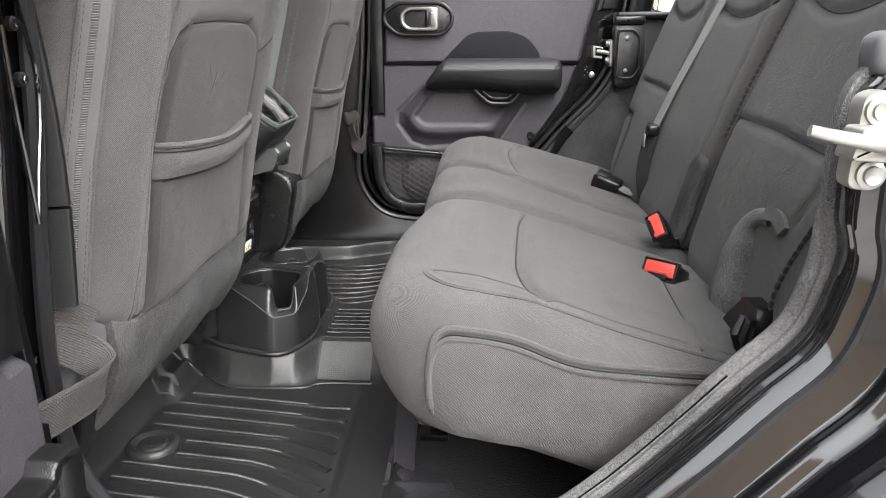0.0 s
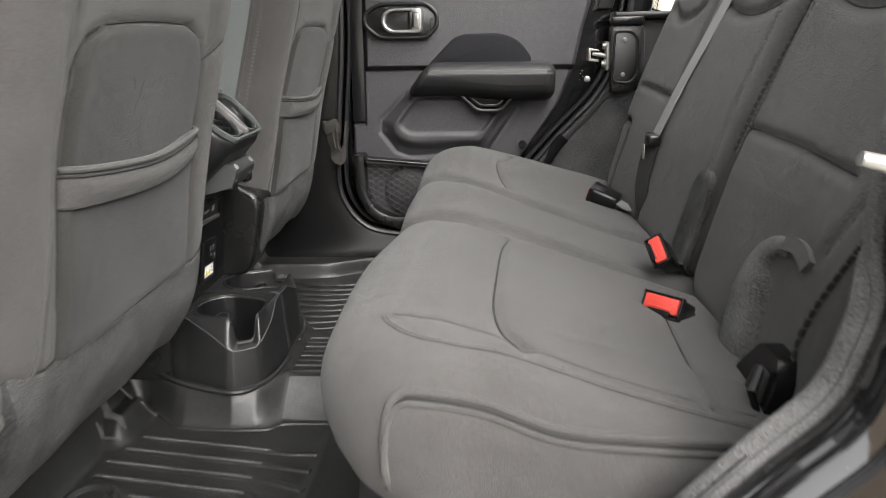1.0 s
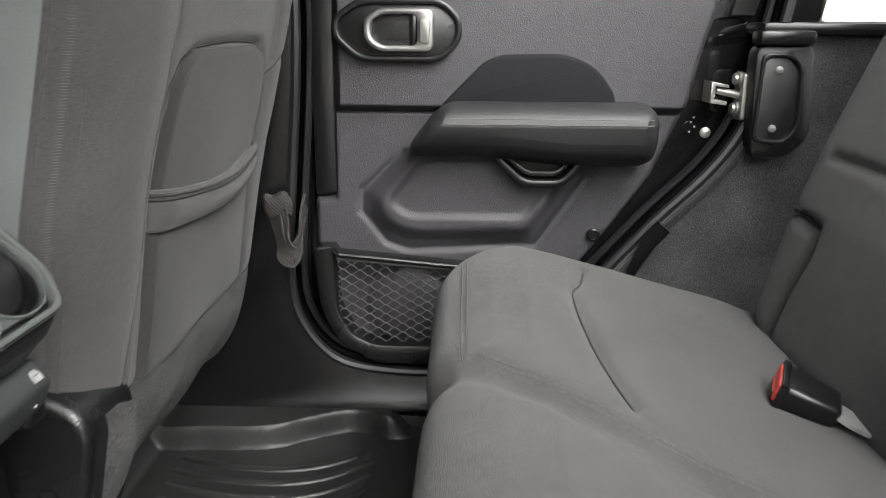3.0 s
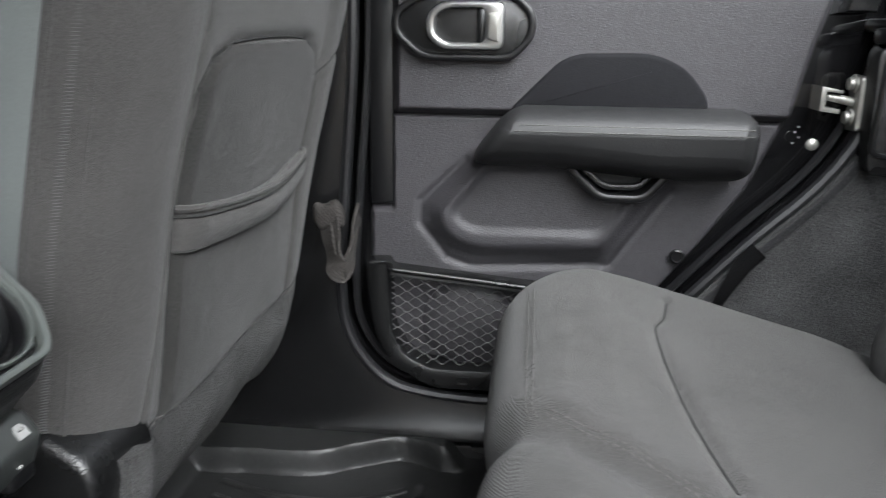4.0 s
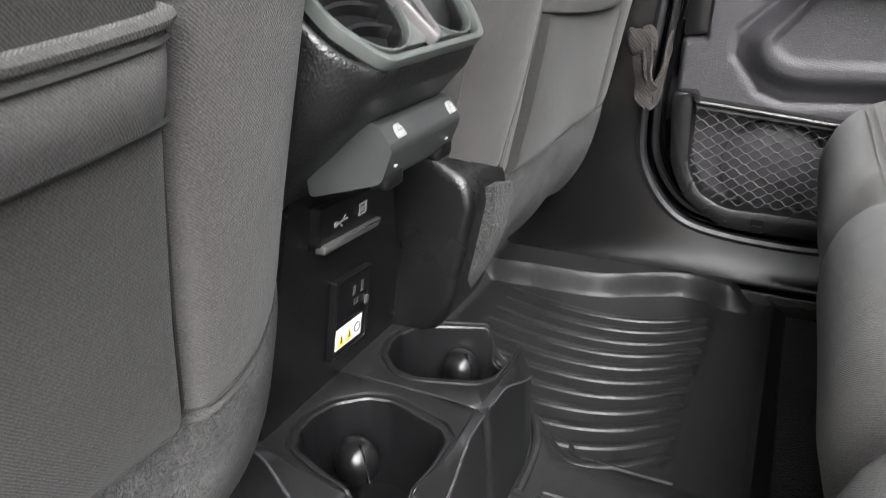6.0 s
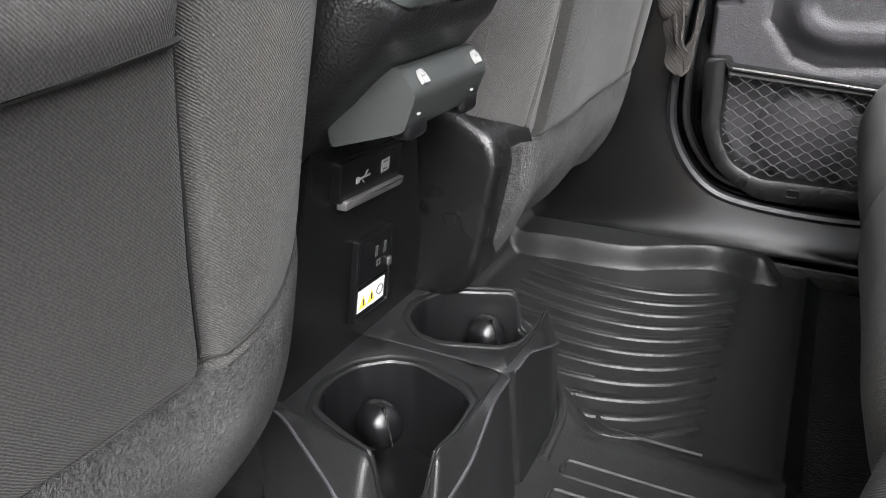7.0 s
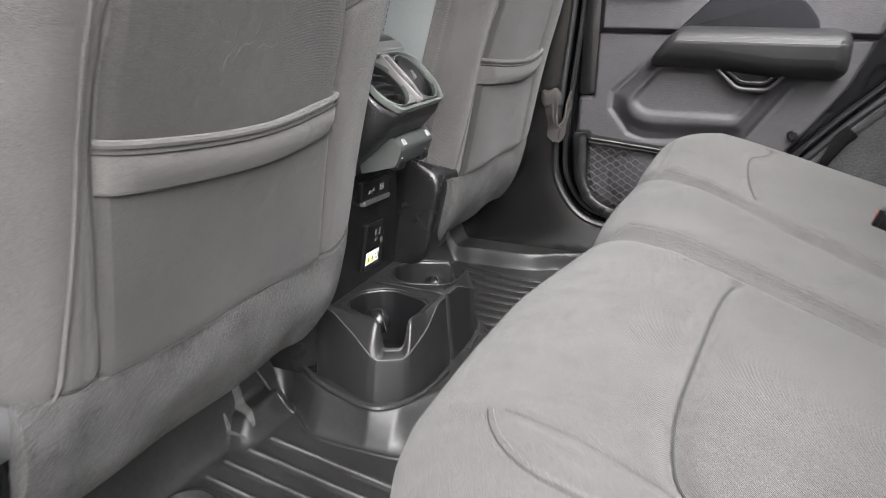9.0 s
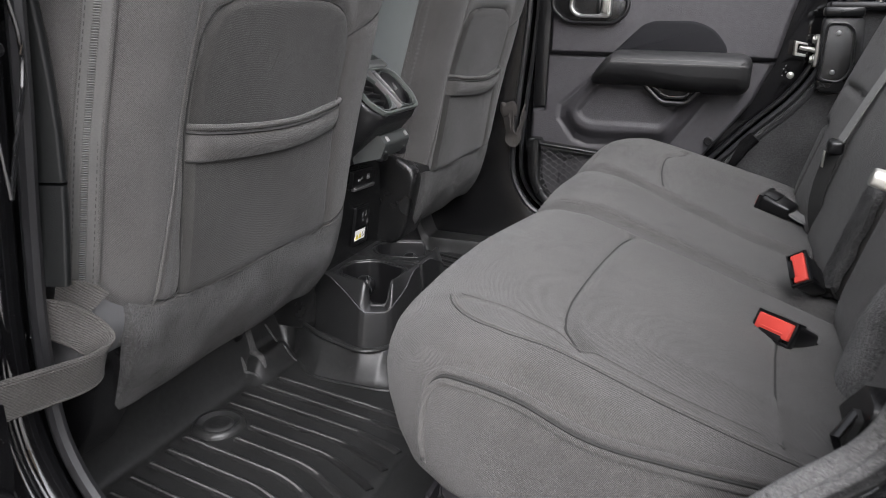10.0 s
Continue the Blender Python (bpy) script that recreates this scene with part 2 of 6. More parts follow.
def part(name, bm, mat, parent, label="", smooth=40):
    """Links a bmesh or (vertices, faces), in world metres, as one mesh under a thing or a part."""
    me = bpy.data.meshes.new(name)
    if isinstance(bm, tuple):
        me.from_pydata([tuple(map(float, p)) for p in bm[0]], [], [tuple(map(int, f)) for f in bm[1]])
        me.validate()
    else:
        bm.to_mesh(me)
        bm.free()
    base = BASES.get(parent, Vector((0, 0, 0)))
    me.transform(Matrix.Translation(-base))
    me.materials.append(mat)
    lay_uv(me)
    me.polygons.foreach_set("use_smooth", [True] * len(me.polygons))
    me.set_sharp_from_angle(angle=radians(smooth))
    ob = new(name, me)
    if parent:
        ob.parent = parent
        BASES[ob] = base
    if label:
        ob["label"] = label
    return ob


def join(*bms):
    """Several bmeshes as one."""
    first = bms[0]
    for other in bms[1:]:
        me = bpy.data.meshes.new("t")
        other.to_mesh(me)
        first.from_mesh(me)
        other.free()
        bpy.data.meshes.remove(me)
    return first


def box(x0, x1, y0, y1, z0, z1, bevel=0.004, seg=2):
    bm = bmesh.new()
    bmesh.ops.create_cube(bm, size=1)
    for v in bm.verts:
        v.co = Vector((x0 + (v.co.x + 0.5) * (x1 - x0), y0 + (v.co.y + 0.5) * (y1 - y0), z0 + (v.co.z + 0.5) * (z1 - z0)))
    if bevel:
        bmesh.ops.bevel(bm, geom=bm.edges[:], offset=bevel, segments=seg, affect="EDGES", profile=0.5)
    return bm


def prism(poly, d0, d1, mapf, bevel=0.003, seg=2):
    """A plate: a 2D outline between depths d0 and d1, laid into the world by mapf(a, b, d)."""
    bm = bmesh.new()
    lo = [bm.verts.new(mapf(a, b, d0)) for a, b in poly]
    hi = [bm.verts.new(mapf(a, b, d1)) for a, b in poly]
    bm.faces.new(lo[::-1])
    bm.faces.new(hi)
    for i in range(len(poly)):
        j = (i + 1) % len(poly)
        bm.faces.new((lo[i], lo[j], hi[j], hi[i]))
    bmesh.ops.recalc_face_normals(bm, faces=bm.faces)
    if bevel:
        top = [e for e in bm.edges if e.verts[0] in hi and e.verts[1] in hi]
        bmesh.ops.bevel(bm, geom=top, offset=bevel, segments=seg, affect="EDGES", profile=0.5)
    return bm


def rim(outer, inner, d0, d1, mapf, bevel=0.002):
    """A plate with a hole; both outlines have the same number of corners."""
    bm = bmesh.new()
    n = len(outer)
    rings = [[bm.verts.new(mapf(a, b, d)) for a, b in poly] for poly, d in ((outer, d0), (outer, d1), (inner, d1), (inner, d0))]
    for k in range(4):
        p, q = rings[k], rings[(k + 1) % 4]
        for i in range(n):
            j = (i + 1) % n
            bm.faces.new((p[i], p[j], q[j], q[i]))
    bmesh.ops.recalc_face_normals(bm, faces=bm.faces)
    if bevel:
        top = [e for e in bm.edges if {e.verts[0], e.verts[1]} <= set(rings[1]) or {e.verts[0], e.verts[1]} <= set(rings[2])]
        bmesh.ops.bevel(bm, geom=top, offset=bevel, segments=2, affect="EDGES", profile=0.5)
    return bm


def smooth_path(pts, n=8, closed=False):
    """A Catmull-Rom curve through points."""
    p = [np.array(q, float) for q in pts]
    m = len(p)
    out = []
    for i in range(m if closed else m - 1):
        a, b, c, d = (p[(i + k) % m] if closed else p[min(max(i + k, 0), m - 1)] for k in (-1, 0, 1, 2))
        for s in range(n):
            t = s / n
            out.append(0.5 * (2 * b + (c - a) * t + (2 * a - 5 * b + 4 * c - d) * t * t + (3 * b - a - 3 * c + d) * t**3))
    if not closed:
        out.append(p[-1])
    return out


def round_poly(pts, r, n=4):
    """A 2D outline with its corners rounded."""
    out = []
    m = len(pts)
    for i in range(m):
        a, b, c = (np.array(pts[(i + k) % m], float) for k in (-1, 0, 1))
        u, v = a - b, c - b
        k = min(r, 0.45 * np.linalg.norm(u), 0.45 * np.linalg.norm(v))
        s, e = b + u / np.linalg.norm(u) * k, b + v / np.linalg.norm(v) * k
        for j in range(n + 1):
            t = j / n
            out.append(tuple((1 - t) ** 2 * s + 2 * t * (1 - t) * b + t * t * e))
    return out


def sweep(path, section, closed=False, up=(0, 0, 1), caps=True):
    """A section of (side, up) offsets carried along a path; returns vertices and faces."""
    p = np.array(path, float)
    n, k = len(p), len(section)
    tan = np.roll(p, -1, 0) - np.roll(p, 1, 0)
    if not closed:
        tan[0], tan[-1] = p[1] - p[0], p[-1] - p[-2]
    tan /= np.linalg.norm(tan, axis=1)[:, None] + 1e-9
    ups = np.broadcast_to(np.array(up, float), p.shape) if np.ndim(up) == 1 else np.array(up, float)
    side = np.cross(tan, ups)
    side /= np.linalg.norm(side, axis=1)[:, None] + 1e-9
    top = np.cross(side, tan)
    sec = np.array(section, float)
    verts = (p[:, None] + side[:, None] * sec[None, :, :1] + top[:, None] * sec[None, :, 1:]).reshape(-1, 3)
    faces = []
    for i in range(n if closed else n - 1):
        j = (i + 1) % n
        for a in range(k):
            b = (a + 1) % k
            faces.append((i * k + a, i * k + b, j * k + b, j * k + a))
    if caps and not closed:
        faces += [tuple(range(k))[::-1], tuple((n - 1) * k + a for a in range(k))]
    return verts, faces


def circle(r, n=6, squash=1.0):
    return [(r * math.cos(2 * math.pi * i / n), squash * r * math.sin(2 * math.pi * i / n)) for i in range(n)]


def merged(*lots):
    """Several (vertices, faces) as one."""
    vs, fs, k = [], [], 0
    for v, f in lots:
        vs.extend(np.array(v).tolist())
        fs.extend([tuple(a + k for a in q) for q in f])
        k += len(v)
    return vs, fs


def tube(path, r, n=6, closed=False, up=(0.03, 0.05, 1), squash=1.0):
    return sweep(path, circle(r, n, squash), closed, up)


def tapered(path, radii, n=10, squash=1.0, up=(0, 0, 1)):
    """A tube whose radius changes along its path."""
    v, f = sweep(path, circle(1.0, n, squash), up=up)
    p, r = np.repeat(np.array(path, float), n, 0), np.repeat(np.array(radii, float), n)
    return p + (np.array(v) - p) * r[:, None], f


def resample(path, step):
    p = np.array(path, float)
    d = np.r_[0, np.cumsum(np.linalg.norm(np.diff(p, axis=0), axis=1))]
    s = np.arange(0, d[-1], step)
    return np.stack([np.interp(s, d, p[:, i]) for i in range(3)], 1)


def stitches(path, length=0.0042, gap=0.0022, r=0.0006):
    """A row of short raised stitches along a path on a surface."""
    p = resample(path, 0.001)
    step = length + gap
    lots = []
    total = len(p) * 0.001
    k = 0.0
    while k + length < total - 0.002:
        i, j = int(k / 0.001), int((k + length) / 0.001)
        a, b = p[i], p[min(j, len(p) - 1)]
        lots.append(sweep([a, (a + b) / 2 + (0, 0, 0.0002), b], circle(r, 4), up=(0.03, 0.05, 1)))
        k += step
    return merged(*lots)


def near_line(u, v, line):
    """Distance from points (u, v) to a polyline."""
    best = np.full(np.shape(u), 9.0)
    for (a, b), (c, d) in zip(line[:-1], line[1:]):
        wx, wy = c - a, d - b
        t = np.clip(((u - a) * wx + (v - b) * wy) / (wx * wx + wy * wy + 1e-12), 0, 1)
        best = np.minimum(best, np.hypot(u - a - t * wx, v - b - t * wy))
    return best


def groove(u, v, line, deep, wide):
    return -deep * np.exp(-((near_line(u, v, line) / wide) ** 2))


def pillow(u0, u1, v0, v1, r, prof, fn, step=0.006, corner=10):
    """A rounded cushion: rings of a rounded rectangle, inset by d and at the height h of prof, closed over the top. fn(u, v, h) gives places."""
    hu, hv, cu, cv = (u1 - u0) / 2, (v1 - v0) / 2, (u0 + u1) / 2, (v0 + v1) / 2
    nu, nv = max(2, int((2 * hu - 2 * r) / step)), max(2, int((2 * hv - 2 * r) / step))
    rings = list(prof)
    d = prof[-1][0]
    most = min(hu, hv)
    while d + step < most:
        d += step
        rings.append((d, prof[-1][1]))
    rings.append((most, prof[-1][1]))
    us, vs, hs = [], [], []
    for d, h in rings:
        rr = max(r - d, 0.0)
        a, b = hu - d - rr, hv - d - rr
        pts = []
        for (sx, sy, a0), (ex, ey) in zip(((1, 1, 0), (-1, 1, 90), (-1, -1, 180), (1, -1, 270)), ((-1, 1), (-1, -1), (1, -1), (1, 1))):
            for i in range(corner + 1):
                t = radians(a0 + 90 * i / corner)
                pts.append((sx * a + rr * math.cos(t), sy * b + rr * math.sin(t)))
            p, q = pts[-1], None
            t = radians(a0 + 90)
            q = (ex * a + rr * math.cos(t), ey * b + rr * math.sin(t))
            k = nu if a0 in (0, 180) else nv
            for i in range(1, k):
                pts.append((p[0] + (q[0] - p[0]) * i / k, p[1] + (q[1] - p[1]) * i / k))
        us.append([p[0] + cu for p in pts])
        vs.append([p[1] + cv for p in pts])
        hs.append([h] * len(pts))
    us, vs, hs = np.array(us), np.array(vs), np.array(hs)
    place = fn(us, vs, hs)
    m, n = us.shape
    verts = np.stack(place, -1).reshape(-1, 3)
    faces = []
    for i in range(m - 1):
        for j in range(n):
            k = (j + 1) % n
            faces.append((i * n + j, i * n + k, (i + 1) * n + k, (i + 1) * n + j))
    # the innermost ring folds onto a line: weld its two sides
    last, seen, weld = (m - 1) * n, {}, {}
    for j in range(n):
        key = (round(float(us[-1, j]), 5), round(float(vs[-1, j]), 5))
        weld[last + j] = seen.setdefault(key, last + j)
    out = []
    for f in faces:
        g = []
        for a in f:
            a = weld.get(a, a)
            if a not in g:
                g.append(a)
        if len(g) > 2:
            out.append(tuple(g))
    out.append(tuple(range(n))[::-1])
    return verts, out


def sheet(fn, us, vs):
    """An open grid of places fn(u, v)."""
    uu, vv = np.meshgrid(np.array(us, float), np.array(vs, float), indexing="ij")
    verts = np.stack(fn(uu, vv), -1).reshape(-1, 3)
    n = len(vs)
    faces = [(i * n + j, i * n + j + 1, (i + 1) * n + j + 1, (i + 1) * n + j) for i in range(len(us) - 1) for j in range(n - 1)]
    return verts, faces


def thick(vf, way):
    """A sheet given thickness along a fixed way, closed at its border."""
    v, f = np.array(vf[0]), vf[1]
    n = len(v)
    count = {}
    for q in f:
        for a, b in zip(q, q[1:] + q[:1]):
            count[(a, b)] = 1
    rimf = [(b, a, a + n, b + n) for a, b in count if (b, a) not in count]
    # paler patch over the liner wall; grazing sky reflection put into its colour
    return np.r_[v, v + np.array(way)], list(f) + [tuple(a + n for a in q[::-1]) for q in f] + rimf


def lathe(profile, centre, axis="z", n=24):
    """A turned piece from (radius, height) pairs."""
    vs, fs = [], []
    for r, h in profile:
        for i in range(n):
            c, s = r * math.cos(2 * math.pi * i / n), r * math.sin(2 * math.pi * i / n)
            p = {"z": (c, s, h), "y": (c, h, s), "x": (h, c, s)}[axis]
            vs.append(tuple(np.add(p, centre)))
    m = len(profile)
    for k in range(m - 1):
        for i in range(n):
            j = (i + 1) % n
            fs.append((k * n + i, k * n + j, (k + 1) * n + j, (k + 1) * n + i))
    fs += [tuple(range(n))[::-1], tuple((m - 1) * n + i for i in range(n))]
    return vs, fs


# ---- large structure ----
ground = part("ground", box(-60, 60, -60, 60, -0.9, -0.62, 0), CEMENT, None)
tagged(ground, "pale grey concrete ground beside the vehicle", "ground", kind="structure")

underbody = part("underbody", box(-1.3, 1.2, -0.62, 0.62, -0.62, -0.055, 0.02), RUBBER, None)
tagged(underbody, "plain black underside of the vehicle on the ground", "underbody", kind="structure")

floor = part("floor", box(-1.4, 1.25, -0.70, 0.70, -0.05, -0.012, 0), CARPET_DARK, None)
tagged(floor, "black felt-carpeted vehicle floor under the seats", "floor", kind="structure")

# unseen roof panels; their extent is set to block sky light from above
ceiling = part("ceiling", box(-0.66, 0.04, -0.73, 0.73, 1.09, 1.12, 0.01), SHADE_PANEL, None)
tagged(ceiling, "unseen light grey roof panel added to block sky light in front", "ceiling", kind="structure")
rear_shade_panel = part("ceiling", box(0.7, 1.28, -0.73, 0.73, 1.09, 1.12, 0.01), SHADE_PANEL, None)
tagged(rear_shade_panel, "unseen light grey roof panel added to block sky light at the rear", "ceiling", kind="structure")
# the roof between the panels is left open to let sky light in
roof = thing("roof_frame", (0, 0, 1.03), "unseen black roof rails of the vehicle, left open to the sky between the added panels", "roof frame", kind="structure")
for s in (-1, 1):
    part("side_rail", box(-1.1, 1.3, s * 0.74 - 0.04, s * 0.74 + 0.04, 1.03, 1.09, 0.02), PLASTIC, roof)
for x in (-1.08, -0.28, 1.24):
    part("cross_bar", box(x - 0.03, x + 0.03, -0.72, 0.72, 1.035, 1.085, 0.02), PLASTIC, roof)

# outline of each rear door opening, from the front top down and up the slanted rear edge, as x, z
OPENING = smooth_path([(-0.245, 0, 1.02), (-0.243, 0, 0.7), (-0.248, 0, 0.56), (-0.262, 0, 0.4), (-0.27, 0, 0.27), (-0.26, 0, 0.19), (-0.212, 0, 0.124), (-0.14, 0, 0.1), (0.0, 0, 0.096), (0.08, 0, 0.118), (0.15, 0, 0.19), (0.238, 0, 0.292), (0.299, 0, 0.362), (0.37, 0, 0.436), (0.411, 0, 0.498), (0.44, 0, 0.58), (0.462, 0, 0.7), (0.5, 0, 1.02)], 6)
OPENING_NEAR = smooth_path([(-0.30, 0, 1.02), (-0.302, 0, 0.7), (-0.31, 0, 0.56), (-0.326, 0, 0.42), (-0.335, 0, 0.3), (-0.325, 0, 0.2), (-0.275, 0, 0.125), (-0.2, 0, 0.1), (-0.05, 0, 0.095), (0.06, 0, 0.108), (0.13, 0, 0.15), (0.19, 0, 0.2), (0.25, 0, 0.262), (0.304, 0, 0.322), (0.342, 0, 0.362), (0.356, 0, 0.4), (0.3615, 0, 0.432), (0.355, 0, 0.462), (0.354, 0, 0.52), (0.358, 0, 0.56), (0.37, 0, 0.585), (0.395, 0, 0.598), (0.5, 0, 0.602), (0.8, 0, 0.602), (1.2, 0, 0.602)], 6)
Y = (0, 1, 0)


def offset_path(path, s):
    p = np.array(path)
    tan = np.gradient(p, axis=0)
    tan /= np.linalg.norm(tan, axis=1)[:, None]
    return p + np.cross(tan, np.array(Y)) * s


def mirror_y(vf):
    return [(a, -b, c) for a, b, c in np.array(vf[0]).tolist()], [f[::-1] for f in vf[1]]


def side_of(vf, far):
    return vf if far else mirror_y(vf)


# ridges added where pale reflections run down the near door pillar, as y, z
REFLECTION_RIDGES = ([(-0.732, 0.66), (-0.721, 0.615), (-0.715, 0.58), (-0.720, 0.54), (-0.733, 0.50), (-0.745, 0.456)], [(-0.752, 0.62), (-0.751, 0.55), (-0.748, 0.50), (-0.7455, 0.457)])


def body_side(name, far, label):
    line = OPENING if far else OPENING_NEAR
    side = thing(name, (0.5, 0.76 if far else -0.76, -0.3), label, "vehicle body", kind="structure")
    jamb = round_poly([(-0.055, 0.712), (-0.006, 0.712), (-0.006, 0.735), (-0.012, 0.740), (-0.003, 0.752), (-0.022, 0.764), (-0.052, 0.774), (-0.050, 0.786), (-0.066, 0.794), (-0.068, 0.822), (-0.062, 0.834), (-0.078, 0.852), (-0.1, 0.855), (-0.1, 0.8)], 0.005, 4)
    part("door_jamb", side_of(sweep(line if far else offset_path(line, -0.012), jamb, up=Y), far), PAINT, side, "gloss black painted door jamb")
    sealed = line if far else [p for p in line if p[0] < 0.05]
    part("door_seal", side_of(sweep(offset_path(sealed, -0.004), [(a, 0.71 + b) for a, b in circle(0.008, 8)], up=Y), far), SEAL, side, "black rubber weather seal")
    part("pinch_trim", side_of(sweep(offset_path(line, -0.03), [(a, 0.768 + b) for a, b in circle(0.004, 6)], up=Y), far), SEAL, side)
    # plastic trim round the door opening, from the front pillar base along the sill
    cut = [p for p in line if p[2] < 0.9 and p[0] < 0.3]
    p = np.array(cut)
    tan = np.gradient(p, axis=0)
    tan /= np.linalg.norm(tan, axis=1)[:, None]
    out = -np.cross(tan, np.array(Y))
    front_x = p[:, 0].min()
    rows = []
    for q, o in zip(p, out):
        # inner end of the trim: on the pillar a flat wall, along the sill the floor
        f = float(np.clip((0.34 - q[2]) / 0.20, 0, 1))
        g = float(np.clip((q[0] - front_x - 0.02) / 0.14, 0, 1))
        end = np.array([q[0] + (front_x - 0.32 - q[0]) * (1 - g), 0.69 - (0.012 if far else 0.055) * f, q[2] * (1 - f) + (0.034 if far else 0.022) * f])
        start = np.array([q[0], 0.708, q[2]]) + o * 0.008
        mid = start + o * 0.05 + np.array([0, -0.014, 0])
        t = np.linspace(0, 1, 12)[:, None]
        rows.append((1 - t) ** 2 * start + 2 * t * (1 - t) * mid + t * t * end)
    n = len(rows)
    vf = (np.array(rows).reshape(-1, 3), [(a * 12 + b, a * 12 + b + 1, (a + 1) * 12 + b + 1, (a + 1) * 12 + b) for a in range(n - 1) for b in range(11)])
    part("sill_trim", side_of(vf, far), SILL, side, "black plastic pillar and sill trim")
    part("sill_beam", box(-1.35, 1.2, 0.69 if far else -0.80, 0.80 if far else -0.69, -0.06, 0.02, 0.004), PLASTIC, side)
    # carpeted wheelhouse wall behind the opening
    rear = [(p[0], p[2]) for p in offset_path(line, -0.012) if p[0] > 0.1 and p[2] < 0.645]
    wall_outline = rear + ([(0.46, 0.645), (1.2, 0.645)] if far else []) + [(1.2, -0.03), (0.1, -0.03)]
    mapf = (lambda a, b, d: (a, d, b)) if far else (lambda a, b, d: (a, -d, b))
    # far carpet and its edge use darker copies, shade put into the colour
    part("wheelhouse_carpet", prism(wall_outline, 0.74 if far else 0.712, 0.70, mapf, 0.0), CARPET_SHADED if far else CARPET, side, "felt carpet on the wheelhouse")
    rim_path = [p for p in offset_path(line, -0.022 if far else -0.012) if p[0] > 0.1 and p[2] < (0.62 if far else 0.47)]
    edge_line = [(a, 0.70, c) for a, b, c in rim_path]
    thin = [(0.0095 if not far else 0.006) * min(1.0, 0.12 + 0.16 * (len(edge_line) - 1 - i)) for i in range(len(edge_line))]
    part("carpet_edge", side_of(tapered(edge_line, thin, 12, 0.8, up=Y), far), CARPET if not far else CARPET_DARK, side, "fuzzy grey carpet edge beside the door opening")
    # outer skin below the windows, pillars above
    out = [(p[0], p[2]) for p in offset_path(line, -0.09) if p[2] < 0.66]
    rear_skin = [q for q in out if q[0] > 0.02 and (far or q[1] < 0.48)] + [(1.3, 0.66 if far else 0.5), (1.3, -0.25), (0.1, -0.25)]
    front_skin = [q for q in out if q[0] < 0.0][::-1] + [(-0.36, 0.66), (-0.36, -0.25), (0.1, -0.25), (0.1, 0.0)]
    part("outer_panel", prism(rear_skin, 0.80, 0.862, mapf, 0.005, 3), PAINT, side, "gloss black painted body panel")
    part("outer_panel", prism([q for q in front_skin], 0.80, 0.862, mapf, 0.005, 3), PAINT, side, "gloss black painted body panel")
    for x0, x1, sl in ((-0.37, -0.26, 0.0), (0.383, 0.421, 0.1), (1.18, 1.28, 0.0)):
        if far or x0 != 0.383:
            part("pillar", prism([(x0, 0.66), (x1, 0.66), (x1 + sl, 1.03), (x0 + sl, 1.03)], 0.80, 0.72, mapf, 0.008), PLASTIC, side, "black plastic roof pillar trim")
    if far:
        part("belt_ledge", box(0.42, 1.2, 0.68, 0.78, 0.636, 0.653, 0.006), PLASTIC_SMOOTH, side)
        pane = part("window_pane", box(0.42, 1.2, 0.752, 0.758, 0.65, 1.03, 0), GLASS, side, "clear quarter window glass")
        pane.visible_shadow = False
    else:
        for z0, z1 in ((0.362, 0.456), (0.459, 1.02)):
            zz = np.linspace(z0, z1, 14)
            ply = round_poly([(-0.311, -0.698), (-0.3115, -0.692), (-0.332, -0.672), (-0.349, -0.657), (-0.375, -0.657), (-0.375, -0.70), (-0.335, -0.706)], 0.004, 3)
            bow = [0.010 * math.sin(math.pi * min(1, max(0, (z - 0.36) / 0.3))) for z in zz]
            n = len(ply)
            rings = [(p + 0.3 * b, q + b, z) for z, b in zip(zz, bow) for p, q in ply]
            faces = [(i * n + j, i * n + (j + 1) % n, (i + 1) * n + (j + 1) % n, (i + 1) * n + j) for i in range(len(zz) - 1) for j in range(n)]
            part("pillar_trim", (rings, faces + [tuple(range(n))[::-1], tuple((len(zz) - 1) * n + j for j in range(n))]), TRIM, side, "dark satin plastic trim down the door pillar")
        # added tubes shape the pale reflection lines into the paint
        for ridge in REFLECTION_RIDGES:
            part("reflection_ridge", tube(smooth_path([(-0.3045, y, z) for y, z in ridge], 5), 0.0021, 8), PAINT, side, "added ridge that stands in for a pale reflection on the gloss black pillar")
        part("corner_cap", box(0.384, 0.47, -0.725, -0.685, 0.575, 0.612, 0.012, 4), RECLINER, side, "grey cap on the corner of the body")
    return side


body_side("wall_far", True, "black vehicle body side with plastic and carpet trim")
body_side("wall_near", False, "black vehicle body side with an open door opening")

